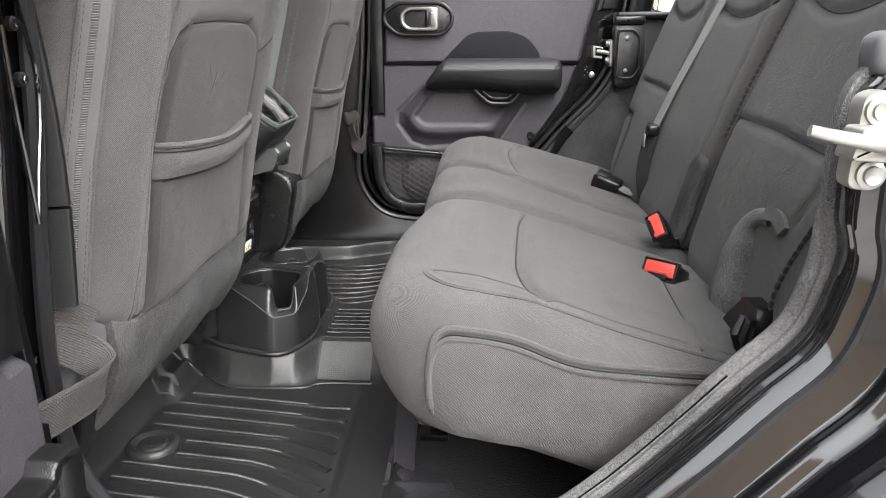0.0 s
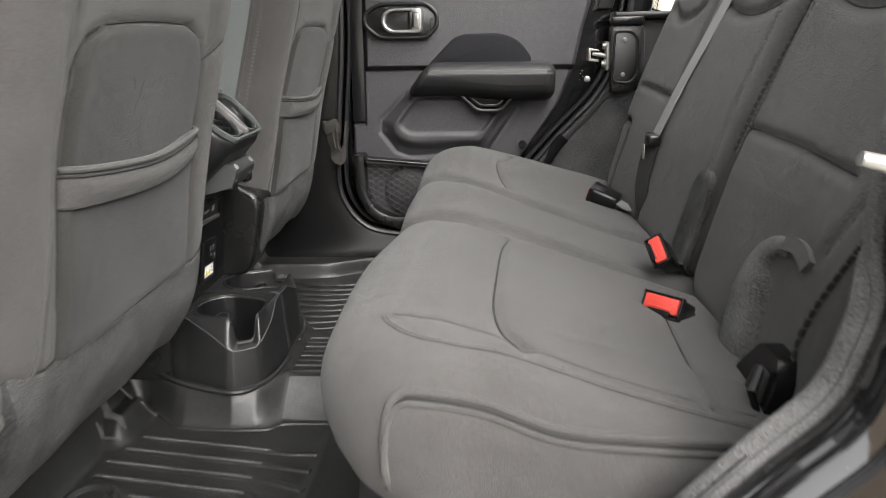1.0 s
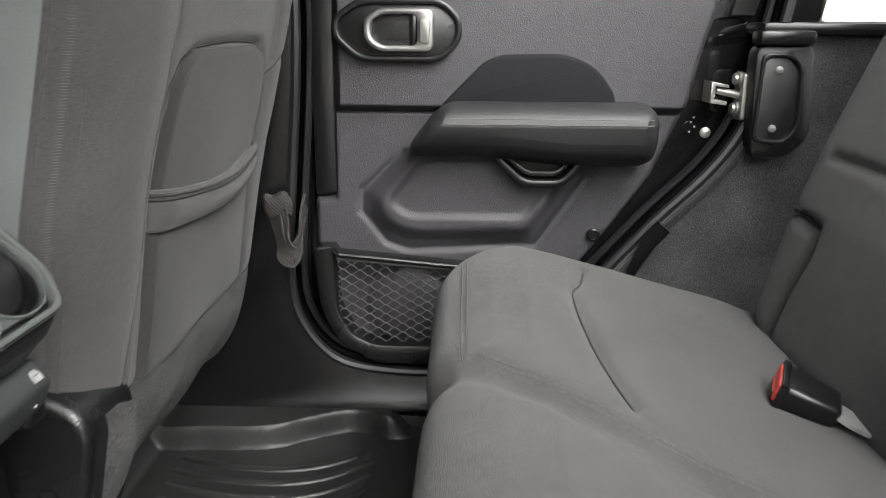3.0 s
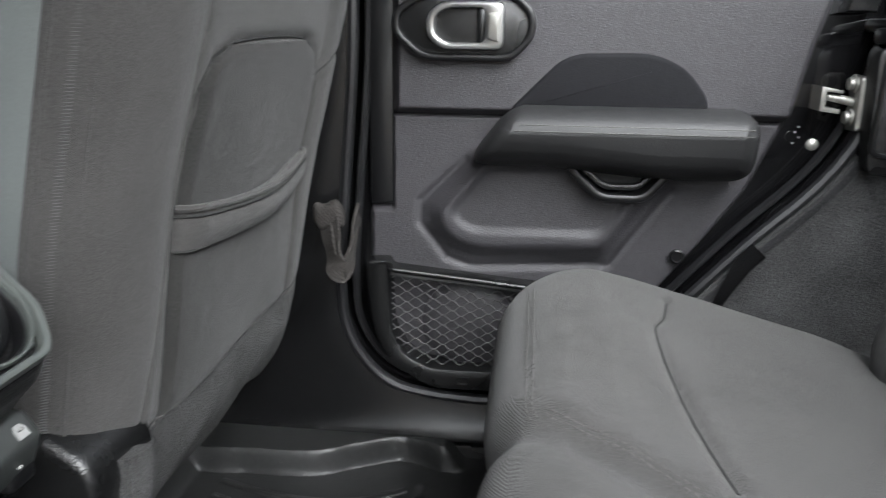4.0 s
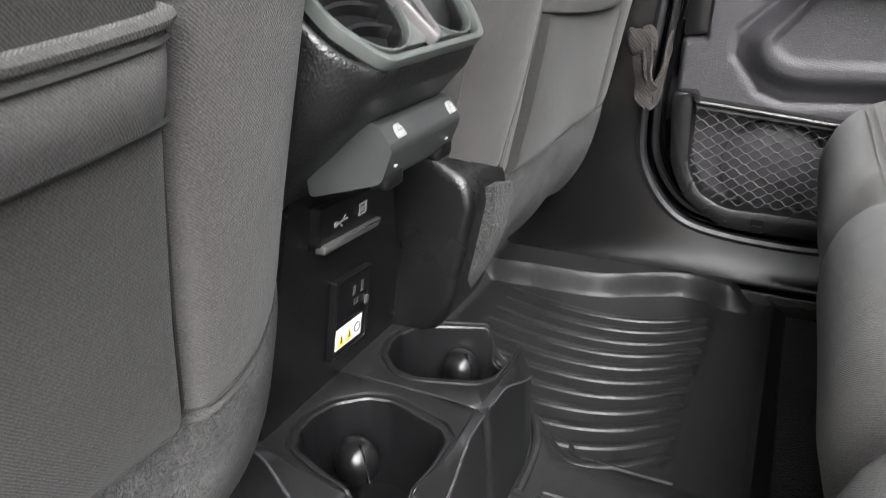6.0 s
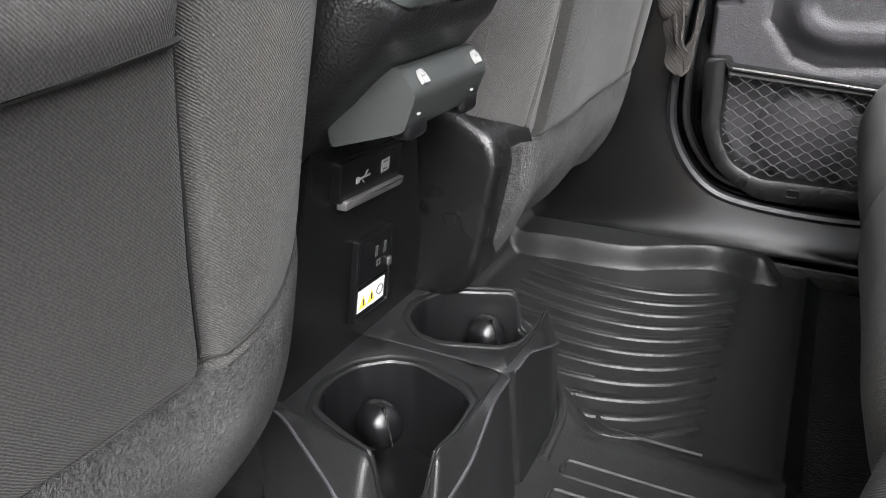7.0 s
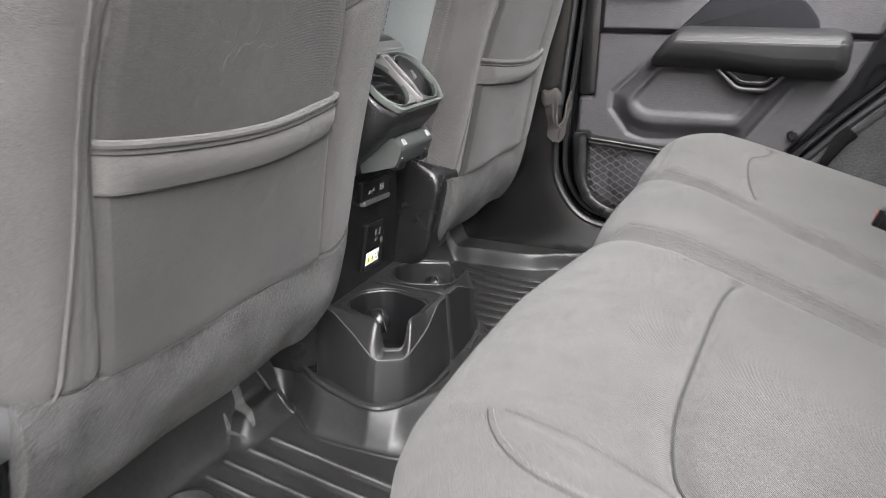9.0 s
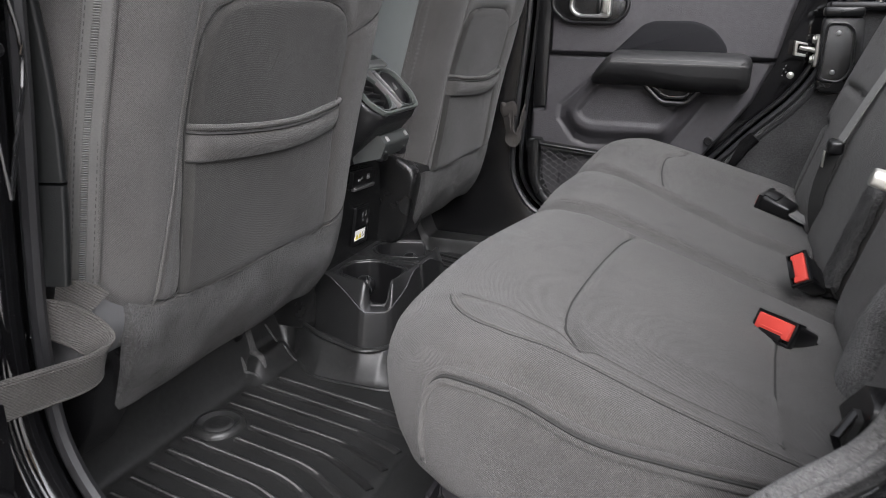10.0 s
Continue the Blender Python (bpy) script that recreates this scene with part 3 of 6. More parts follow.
# quarter trim plate, striker and pillar screw on each side
def quarter_trim(far):
    s = 1 if far else -1
    mp = lambda a, b, d: (a, s * d, b)
    trim = thing("pillar_trim", (0.45, s * 0.70, 0.47), "black plastic pillar trim plate with two screws", "trim plate", group="pillar trims")
    outer = round_poly([(0.418, 0.462), (0.472, 0.462), (0.502, 0.492), (0.492, 0.625), (0.41, 0.622)], 0.018)
    part("plate", prism(outer, 0.704, 0.672, mp, 0.006), PLASTIC, trim)
    recess = round_poly([(0.422, 0.492), (0.462, 0.488), (0.478, 0.512), (0.474, 0.59), (0.458, 0.606), (0.424, 0.606)], 0.012)
    edge = round_poly([(0.417, 0.487), (0.464, 0.483), (0.483, 0.51), (0.479, 0.592), (0.46, 0.611), (0.419, 0.611)], 0.012)
    part("raised_rim", rim(edge, recess, 0.674, 0.666, mp, 0.002), PLASTIC_SMOOTH, trim)
    for z in (0.506, 0.588):
        part("screw", lathe([(0.0055, 0), (0.0055, -0.004 * s), (0.003, -0.005 * s)], (0.445, s * 0.673, z), "y", 12), DULL_STEEL, trim)
    part("top_cap", box(0.41, 0.488, min(s * 0.70, s * 0.66), max(s * 0.70, s * 0.66), 0.622, 0.642, 0.006), PLASTIC_SMOOTH, trim)


quarter_trim(True)


def striker(far):
    s = 1 if far else -1
    x, z, y = (0.412, 0.545, 0.0) if far else (0.368, 0.533, 0.026)
    st = thing("door_striker", (x, s * (0.735 + y), z), "zinc-plated steel door striker bolted to the black pillar", "door striker", group="door strikers")
    if far:
        edge = round_poly([(0.700, 0.514), (0.738, 0.512), (0.742, 0.535), (0.732, 0.549), (0.742, 0.563), (0.738, 0.584), (0.702, 0.582)], 0.005)
        part("plate", prism(edge, 0.414, 0.4085, lambda a, b, d: (d, a, b), 0.0012), ZINC, st)
        for bz in (0.5295, 0.5725):
            part("bolt", lathe([(0.0115, 0.0), (0.0115, -0.003), (0.0085, -0.004), (0.008, -0.0085), (0.004, -0.009)], (0.4085, 0.721, bz), "x", 12), ZINC, st)
        part("pin", tapered(smooth_path([(0.410, 0.721, 0.549), (0.395, 0.721, 0.552), (0.376, 0.721, 0.5555)], 5), np.linspace(0.0062, 0.0048, 11), 12, up=(0.03, 0.05, 1)), ZINC, st)
        return
    mp = lambda a, b, d: (a, s * d, b)
    plate = round_poly([(x - 0.014, z - 0.038), (x + 0.012, z - 0.04), (x + 0.023, z - 0.012), (x + 0.023, z + 0.028), (x + 0.008, z + 0.038), (x - 0.010, z + 0.033)], 0.01)
    part("plate", prism(plate, 0.722 + y, 0.742 + y, mp, 0.003), ZINC, st)
    for dz in (-0.026, 0.022):
        part("bolt", lathe([(0.011, 0), (0.011, 0.004 * s), (0.0075, 0.005 * s), (0.007, 0.008 * s), (0.003, 0.006 * s)], (x + 0.002, s * (0.742 + y), z + dz), "y", 18), ZINC, st)
    bar = [(x + 0.006, s * (0.742 + y), z - 0.002), (x, s * (0.765 + y), z - 0.001), (x - 0.014, s * (0.775 + y), z + 0.002), (x - 0.045, s * (0.778 + y), z + 0.008), (x - 0.062, s * (0.778 + y), z + 0.012)]
    path = smooth_path(bar, 5)
    part("pin", tapered(path, np.linspace(0.0072, 0.0042, len(path)), 12, up=(0.03, 0.05, 1)), ZINC, st)
    part("wedge", prism(round_poly([(x - 0.026, z - 0.012), (x + 0.012, z - 0.014), (x + 0.016, z + 0.012), (x - 0.02, z + 0.012)], 0.004), 0.74 + y, 0.768 + y, mp, 0.004), ZINC, st)


for z in (0.577, 0.621):
    hb = thing("pillar_bolt", (-0.305, -0.735, z), "black hexagon bolt on the gloss black door pillar", "bolt", group="pillar bolts")
    part("washer", lathe([(0.006, -0.003), (0.006, 0.0015), (0.005, 0.002)], (-0.304, -0.738, z), "x", 18), PLASTIC_SMOOTH, hb)
    part("bolt_head", lathe([(0.0038, 0), (0.0038, 0.003), (0.003, 0.004)], (-0.303, -0.738, z), "x", 6), PAINT, hb)

striker(True)
striker(False)

pin = thing("pillar_stud", (0.366, 0.722, 0.493), "small bright screw head on the black door jamb", "screw")
part("head", lathe([(0.008, 0), (0.008, -0.003), (0.004, -0.006)], (0.366, 0.722, 0.493), "y", 14), ZINC, pin)

# front part of the cabin, seen between the seats
front = thing("wall_front", (-1.3, 0, 0.0), "black dashboard and bulkhead closing the cabin", "dashboard", kind="structure")
part("bulkhead", box(-1.42, -1.36, -0.74, 0.74, -0.05, 0.62, 0.01), PLASTIC, front)
part("dashboard", box(-1.38, -1.1, -0.72, 0.72, 0.3, 0.62, 0.05, 4), PLASTIC, front)
tail = thing("wall_rear", (1.28, 0, 0.0), "black tailgate closing the cargo area", "tailgate", kind="structure")
part("tailgate", box(1.24, 1.3, -0.74, 0.74, -0.05, 0.66, 0.01), PLASTIC, tail)


def front_door(far):
    s = 1 if far else -1
    mp = lambda a, b, d: (a, s * d, b)
    d = thing("front_door", (-0.8, s * 0.74, 0.1), "closed front door with dark grey panel and armrest", "car door", group="front doors")
    part("inner_panel", prism(round_poly([(-1.3, 0.1), (-0.37, 0.1), (-0.36, 0.7), (-1.3, 0.7)], 0.03), 0.80, 0.73, mp, 0.008), PANEL, d)
    part("outer_panel", prism(round_poly([(-1.34, -0.2), (-0.37, -0.2), (-0.36, 0.66), (-1.34, 0.66)], 0.03), 0.80, 0.855, mp, 0.01), PAINT, d)
    part("armrest", prism(round_poly([(-1.15, 0.46), (-0.62, 0.46), (-0.58, 0.53), (-1.1, 0.54)], 0.02), 0.735, 0.64, mp, 0.02, 4), LEATHER, d)
    part("handle_bezel", prism(round_poly([(-1.02, 0.59), (-0.86, 0.59), (-0.84, 0.63), (-0.86, 0.68), (-1.02, 0.68), (-1.04, 0.63)], 0.02), 0.735, 0.712, mp, 0.006), PLASTIC_SMOOTH, d)
    part("handle", rim(round_poly([(-1.0, 0.603), (-0.9, 0.603), (-0.9, 0.672), (-1.0, 0.672)], 0.018), round_poly([(-0.99, 0.613), (-0.91, 0.613), (-0.91, 0.662), (-0.99, 0.662)], 0.014), 0.715, 0.698, mp), SILVER, d, "satin silver inner handle")
    part("speaker_grille", prism(round_poly([(-1.25, 0.2), (-1.08, 0.2), (-1.05, 0.32), (-1.25, 0.36)], 0.03), 0.735, 0.72, mp, 0.004), PLASTIC_SMOOTH, d)


front_door(True)
front_door(False)


# ---- rear doors ----
def step_in(u, v, poly, w):
    """1 inside a convex-ish outline, easing to 0 over w outside its border."""
    inside = np.zeros(np.shape(u), bool)
    n = len(poly)
    for i in range(n):
        (a, b), (c, d) = poly[i], poly[(i + 1) % n]
        hit = ((b > v) != (d > v)) & (u < (c - a) * (v - b) / (d - b + 1e-12) + a)
        inside ^= hit
    dist = near_line(u, v, list(poly) + [poly[0]])
    t = np.clip(0.5 + np.where(inside, dist, -dist) / w, 0, 1)
    return t * t * (3 - 2 * t)


def rear_door():
    d = thing("door_1", (-0.26, 0.78, 0.1), "black rear door with dark grey panel, armrest and net pocket", "car door", group="rear doors", kind="structure")
    right = lambda z: np.interp(z, [0.1, 0.14, 0.2, 0.295, 0.343, 0.425, 0.518, 0.619, 0.671, 0.8], [0.06, 0.08, 0.128, 0.203, 0.238, 0.294, 0.332, 0.352, 0.366, 0.385])
    left = lambda z: np.interp(z, [0.1, 0.112, 0.13, 0.16, 0.2, 0.26, 0.8], [-0.14, -0.165, -0.19, -0.212, -0.226, -0.234, -0.232])
    rim_line = [(-0.092, 0.455), (-0.157, 0.395), (-0.158, 0.362), (-0.119, 0.312), (-0.084, 0.3), (0.117, 0.312), (0.19, 0.42)]
    A = round_poly([(-0.138, 0.387), (-0.07, 0.47), (0.21, 0.47), (0.158, 0.408), (0.108, 0.331), (-0.072, 0.325), (-0.107, 0.334), (-0.130, 0.357)], 0.018)
    B = round_poly([(-0.112, 0.383), (-0.06, 0.45), (0.16, 0.45), (0.098, 0.360), (-0.084, 0.359)], 0.015)
    S = [(-0.25, 0.378), (-0.2, 0.382), (-0.197, 0.9), (-0.25, 0.9)]
    P = round_poly([(-0.3, 0.27), (-0.175, 0.285), (0.3, 0.262), (0.3, 0.0), (-0.3, 0.0)], 0.01)

    def surf(u, v):
        x = left(v) + (right(v) - left(v)) * u
        y = 0.722 - 0.016 * step_in(x, v, [(-0.19, 0.525), (0.4, 0.525), (0.4, 0.9), (-0.19, 0.9)], 0.012)
        y += 0.004 - 0.022 * step_in(x, v, A, 0.034) + 0.006 * step_in(x, v, B, 0.014)
        y += 0.005 * np.exp(-((near_line(x, v, rim_line) / 0.006) ** 2))
        y += 0.02 * step_in(x, v, S, 0.012)
        y += 0.022 * step_in(x, v, P, 0.014)
        y += 0.006 * np.exp(-(((v - 0.5195) / 0.0025) ** 2)) * (x > -0.2)
        y -= 0.006 * np.exp(-((near_line(x, v, [(0.20, 0.44), (0.10, 0.30)]) / 0.012) ** 2))
        y += 0.012 * np.clip((0.02 - u) / 0.02, 0, 1) ** 2 + 0.012 * np.clip((u - 0.98) / 0.02, 0, 1) ** 2
        return x, y, v

    zs = np.r_[np.linspace(0.1, 0.5, 130), np.linspace(0.5, 0.54, 24)[1:], np.linspace(0.54, 0.8, 70)[1:]]
    us = np.r_[np.linspace(0, 0.03, 8), np.linspace(0.03, 0.97, 190)[1:], np.linspace(0.97, 1, 8)[1:]]
    part("inner_panel", thick(sheet(surf, us, zs), (0, 0.05, 0)), PANEL, d, "dark grey moulded door panel")
    shell_line = [(p[0], p[2]) for p in offset_path(OPENING, 0.003) if p[2] < 0.8]
    part("outer_shell", prism(shell_line, 0.855, 0.752, lambda a, b, q: (a, q, b), 0.008, 3), PAINT, d, "gloss black painted door shell")
    flange_line = [(p[0], p[2]) for p in offset_path(OPENING, -0.02) if p[2] < 0.8]
    part("shell_flange", prism(flange_line, 0.786, 0.767, lambda a, b, q: (a, q, b), 0.0), PAINT, d)
    mp = lambda a, b, q: (a, q, b)
    strip_poly = round_poly([(-0.232, 0.385), (-0.198, 0.388), (-0.196, 0.8), (-0.232, 0.8)], 0.004)
    part("side_strip", prism(strip_poly, 0.75, 0.733, mp, 0.003), PLASTIC_SMOOTH, d, "smooth black edge strip")
    arch = round_poly([(-0.04, 0.524), (0.03, 0.595), (0.055, 0.605), (0.15, 0.607), (0.195, 0.588), (0.224, 0.55), (0.226, 0.524)], 0.022, 6)
    part("arch_pad", prism(arch, 0.712, 0.7015, mp, 0.006, 3), PANEL_DARK, d, "black soft pad above the armrest")

    # armrest: slanted front end, padded top
    def arm(u, v, h):
        t = np.clip((u + 0.09) / 0.37, 0, 1)
        x = u + (1 - t) ** 2 * (v - 0.455) * 0.75
        drop = 0.012 * np.clip((t - 0.3) / 0.35, 0, 1)
        z = v - drop * (v < 0.5)
        hh = h + groove(u, v, [(-0.2, 0.5165), (0.4, 0.5165)], 0.0035, 0.003)
        return x, 0.72 - (0.088 + hh) - 0.006 * np.sin(np.pi * np.clip((v - 0.46) / 0.09, 0, 1)) * (h > -0.02) + 0.034 * np.clip((0.512 - v) / 0.06, 0, 1) ** 1.5, z

    arm_prof = [(0.0, -0.085), (0.0, -0.045), (0.0015, -0.03), (0.005, -0.018), (0.0105, -0.009), (0.018, -0.003), (0.027, 0.0)]
    rest = part("armrest", pillow(-0.093, 0.283, 0.456, 0.538, 0.026, arm_prof, arm, 0.004), LEATHER, d, "black leatherette armrest with grey stitching")
    for zz in (0.5205, 0.5125):
        line = [np.array(arm(np.array(u), np.array(zz), np.array(0.0012))) for u in np.linspace(-0.06, 0.27, 60)]
        part("stitching", stitches(line, 0.0035, 0.002, 0.0008), THREAD, rest)
    cup_out = round_poly([(0.04, 0.46), (0.088, 0.414), (0.152, 0.414), (0.192, 0.46)], 0.014)
    cup_in = round_poly([(0.053, 0.462), (0.094, 0.425), (0.147, 0.425), (0.178, 0.462)], 0.012)
    part("pull_cup", rim(cup_out, cup_in, 0.74, 0.676, mp, 0.004), PLASTIC_SMOOTH, d)
    part("cup_base", prism(cup_in, 0.735, 0.705, mp, 0.002), PLASTIC_SMOOTH, d)
    part("cup_lip", rim(round_poly([(0.056, 0.461), (0.096, 0.428), (0.145, 0.428), (0.175, 0.461)], 0.012), round_poly([(0.066, 0.462), (0.099, 0.436), (0.142, 0.436), (0.165, 0.462)], 0.01), 0.71, 0.69, mp, 0.002), PLASTIC, d)

    # door handle in its bezel
    bez = round_poly([(-0.192, 0.628), (-0.155, 0.594), (-0.032, 0.594), (-0.003, 0.624), (-0.003, 0.655), (-0.03, 0.682), (-0.155, 0.682), (-0.192, 0.655)], 0.018, 5)
    bin_ = round_poly([(-0.182, 0.63), (-0.15, 0.602), (-0.036, 0.602), (-0.012, 0.627), (-0.012, 0.652), (-0.035, 0.674), (-0.15, 0.674), (-0.182, 0.652)], 0.018, 5)
    bezel = part("handle_bezel", rim(bez, bin_, 0.72, 0.692, mp, 0.003), PLASTIC_SMOOTH, d, "black handle bezel")
    part("handle_plate", prism(bin_, 0.72, 0.7, mp, 0.001), PLASTIC, bezel)
    h_out = round_poly([(-0.145, 0.625), (-0.125, 0.608), (-0.044, 0.608), (-0.044, 0.668), (-0.125, 0.668), (-0.145, 0.652)], 0.012, 5)
    h_in = round_poly([(-0.134, 0.627), (-0.118, 0.617), (-0.068, 0.617), (-0.068, 0.66), (-0.118, 0.66), (-0.134, 0.65)], 0.01, 5)
    handle = part("handle", rim(h_out, h_in, 0.702, 0.684, mp, 0.004), SILVER, d, "satin silver inner door handle")
    part("lock_lever", prism(round_poly([(-0.064, 0.622), (-0.05, 0.618), (-0.048, 0.656), (-0.064, 0.654)], 0.004), 0.69, 0.678, mp, 0.003), ZINC, handle)
    part("hinge_pin", box(-0.078, -0.068, 0.686, 0.7, 0.616, 0.66, 0.003), PLASTIC_SMOOTH, handle)
    part("screw", lathe([(0.0105, 0), (0.0105, -0.004), (0.008, -0.006), (0.0075, -0.002), (0.003, -0.002)], (0.208, 0.719, 0.331), "y", 18), PLASTIC_SMOOTH, d)

    # net pocket
    p_out = round_poly([(-0.236, 0.31), (-0.2, 0.31), (-0.196, 0.3), (0.14, 0.27), (0.14, 0.108), (-0.14, 0.108), (-0.2, 0.148), (-0.226, 0.2)], 0.02, 4)
    p_in = round_poly([(-0.203, 0.303), (-0.2, 0.302), (-0.198, 0.29), (0.125, 0.262), (0.125, 0.142), (-0.138, 0.142), (-0.176, 0.16), (-0.198, 0.2)], 0.014, 4)
    part("pocket_frame", rim(p_out, p_in, 0.745, 0.700, mp, 0.006), PLASTIC, d, "black plastic map pocket frame")
    part("speaker_grille", lathe([(0.07, 0), (0.07, -0.006), (0.066, -0.01), (0.05, -0.016), (0.02, -0.02)], (-0.085, 0.742, 0.205), "y", 28), PANEL, d, "dark grey speaker cover behind the net")
    strands = []
    for k in range(17):
        z0 = 0.148 + k * 0.0084
        for ph in (0, 1):
            xs = np.linspace(-0.197, 0.12, 110)
            lo = np.interp(z0, [0.14, 0.16, 0.2], [-0.14, -0.176, -0.198])
            zz = z0 - 0.028 * (xs + 0.2) / 0.33 * (k / 17) + 0.0042 * np.cos(2 * np.pi * xs / 0.027 + np.pi * ((k + ph) % 2))
            yy = 0.708 + 0.008 * np.cos(np.pi * (xs + 0.03) / 0.35)
            pts = [(x, y, z) for x, y, z in zip(xs, yy, zz) if x > lo - 0.002]
            if ph == 0:
                strands.append(tube(pts, 0.0011, 4))
    part("net", merged(*strands), NETCORD, d, "black stretch net over the pocket")
    hem = [(x, 0.706, 0.291 - 0.086 * (x + 0.2) * 0.33 / 0.33 * 0.9) for x in np.linspace(-0.198, 0.125, 20)]
    part("net_hem", sweep(hem, [(-0.001, -0.005), (0.001, -0.005), (0.001, 0.005), (-0.001, 0.005)]), NETCORD, d)
    part("slot", rim(round_poly([(-0.1, 0.118), (-0.078, 0.118), (-0.08, 0.132), (-0.098, 0.132)], 0.002), round_poly([(-0.096, 0.121), (-0.082, 0.121), (-0.083, 0.129), (-0.095, 0.129)], 0.002), 0.702, 0.697, mp, 0.0008), PLASTIC_SMOOTH, d)
    claw = [(0.366, 0.569), (0.392, 0.564), (0.392, 0.560), (0.373, 0.562), (0.3715, 0.543), (0.391, 0.540), (0.391, 0.534), (0.366, 0.5375)]
    part("latch", prism(claw, 0.76, 0.712, mp, 0.0012), ZINC, d, "bright steel latch claw on the door edge")
    for a, b in ((0.356, 0.512), (0.352, 0.505), (0.358, 0.498), (0.351, 0.490)):
        part("speck", lathe([(0.0016, 0), (0.0014, -0.0012)], (a, 0.7505, b), "y", 8), SYMBOL, d, "dried pale splash")
    lower = [p for p in OPENING if p[2] < 0.85]
    part("door_edge_seal", sweep(offset_path(lower, 0.012), [(a, 0.738 + b) for a, b in circle(0.006, 6)], up=Y), SEAL, d)
    return d


far_door = rear_door()
hinge = Matrix.Translation((-0.362, -0.79, 0)) @ Matrix.Rotation(radians(-92), 4, "Z") @ Matrix.Translation((0.285, 0.83, 0))
near_door = copy_thing(far_door, hinge @ Matrix.Diagonal((1, -1, 1, 1)) @ Matrix.Translation(far_door.location))
near_door.name = "door_2"
for ob in list(near_door.children):
    if ob.name.startswith("door_edge_seal"):
        bpy.data.objects.remove(ob)
near_door["label"] = "black rear door standing wide open beside the seat"


# ---- rear bench ----
bench = thing("rear_bench", (0.2, 0, 0.0), "charcoal twill rear bench seat with stitched cushions", "car seat")
SEAM_N = [(-0.07, -0.085), (0.0, -0.105), (0.12, -0.14), (0.3, -0.19), (0.5, -0.22)]
SEAM_F = [(-0.07, 0.235), (0.0, 0.208), (0.034, 0.178), (0.07, 0.155), (0.128, 0.112), (0.2, 0.055), (0.3, 0.02), (0.5, 0.0)]
FAR_EDGE = [(-0.022, 0.53), (-0.024, 0.4), (-0.02, 0.28), (-0.008, 0.24), (0.012, 0.222)]
CREASE_N = smooth_path([(0.142, -0.19, 0), (0.132, -0.24, 0), (0.124, -0.36, 0), (0.118, -0.47, 0), (0.124, -0.53, 0), (0.134, -0.552, 0), (0.146, -0.567, 0)], 5)
CREASE_N = [(a, b) for a, b, _ in CREASE_N]
CREASE_F = [(a, b) for a, b, _ in smooth_path([(0.168, 0.55, 0), (0.155, 0.49, 0), (0.138, 0.44, 0), (0.135, 0.36, 0), (0.140, 0.28, 0), (0.148, 0.21, 0), (0.155, 0.16, 0)], 5)]

TOP_SEAM = [(a, b) for a, b, _ in smooth_path([(0.02, -0.5335, 0), (0.05, -0.54, 0), (0.10, -0.554, 0), (0.146, -0.567, 0), (0.19, -0.573, 0), (0.25, -0.576, 0), (0.36, -0.575, 0)], 5)]
CROSS_SEAM = [(0.325, -0.34), (0.318, -0.42), (0.315, -0.5), (0.32, -0.574)]

EDGE_SEAM = [(0.45, -0.5975), (0.09, -0.5975)] + [(0.09 - 0.0925 * math.cos(radians(a)), -0.505 - 0.0925 * math.sin(radians(a))) for a in range(80, 16, -8)]


def cushion_top(x, y):
    z = np.interp(x, [-0.07, -0.03, 0.02, 0.07, 0.135, 0.22, 0.3, 0.4, 0.5], [0.335, 0.342, 0.347, 0.346, 0.334, 0.313, 0.290, 0.262, 0.24])
    z = z + groove(x, y, SEAM_N, 0.016, 0.022) + groove(x, y, SEAM_F, 0.014, 0.022)
    z = z + groove(x, y, CREASE_N, 0.007, 0.008) + groove(x, y, CREASE_F, 0.007, 0.008)
    z = z + groove(x, y, EDGE_SEAM, 0.0035, 0.006) + groove(x, y, FAR_EDGE, 0.003, 0.005)
    z = z + groove(x, y, TOP_SEAM, 0.0012, 0.004) + groove(x, y, CROSS_SEAM, 0.004, 0.005)
    z = z - 0.012 * np.clip((x - 0.12) / 0.1, 0, 1) * np.clip((-0.52 - y) / 0.08, 0, 1)
    z = z + 0.006 * np.exp(-(((y - 0.05) / 0.09) ** 2)) + 0.005 * np.exp(-(((y + 0.38) / 0.12) ** 2)) + 0.005 * np.exp(-(((y - 0.43) / 0.12) ** 2))
    z = z + 0.0012 * np.sin(23 * x + 9 * y) * np.sin(17 * y + 3)
    return z


def cushion_place(x, y, h):
    pinch = 0.014 * np.exp(-((near_line(x, y, [(-0.07, -0.085), (-0.06, -0.09)]) / 0.03) ** 2)) + 0.014 * np.exp(-((near_line(x, y, [(-0.07, 0.24), (-0.06, 0.235)]) / 0.03) ** 2))
    back = np.clip((y + 0.33) / 0.25, 0, 1)
    back = 0.026 * back * back * (3 - 2 * back) * np.clip((0.14 - x) / 0.18, 0, 1)
    tuck = 0.022 * np.clip((-h - 0.075) / 0.075, 0, 1) * np.clip((0.06 - x) / 0.1, 0, 1)
    return x + pinch + back + tuck, y, cushion_top(x, y) + h


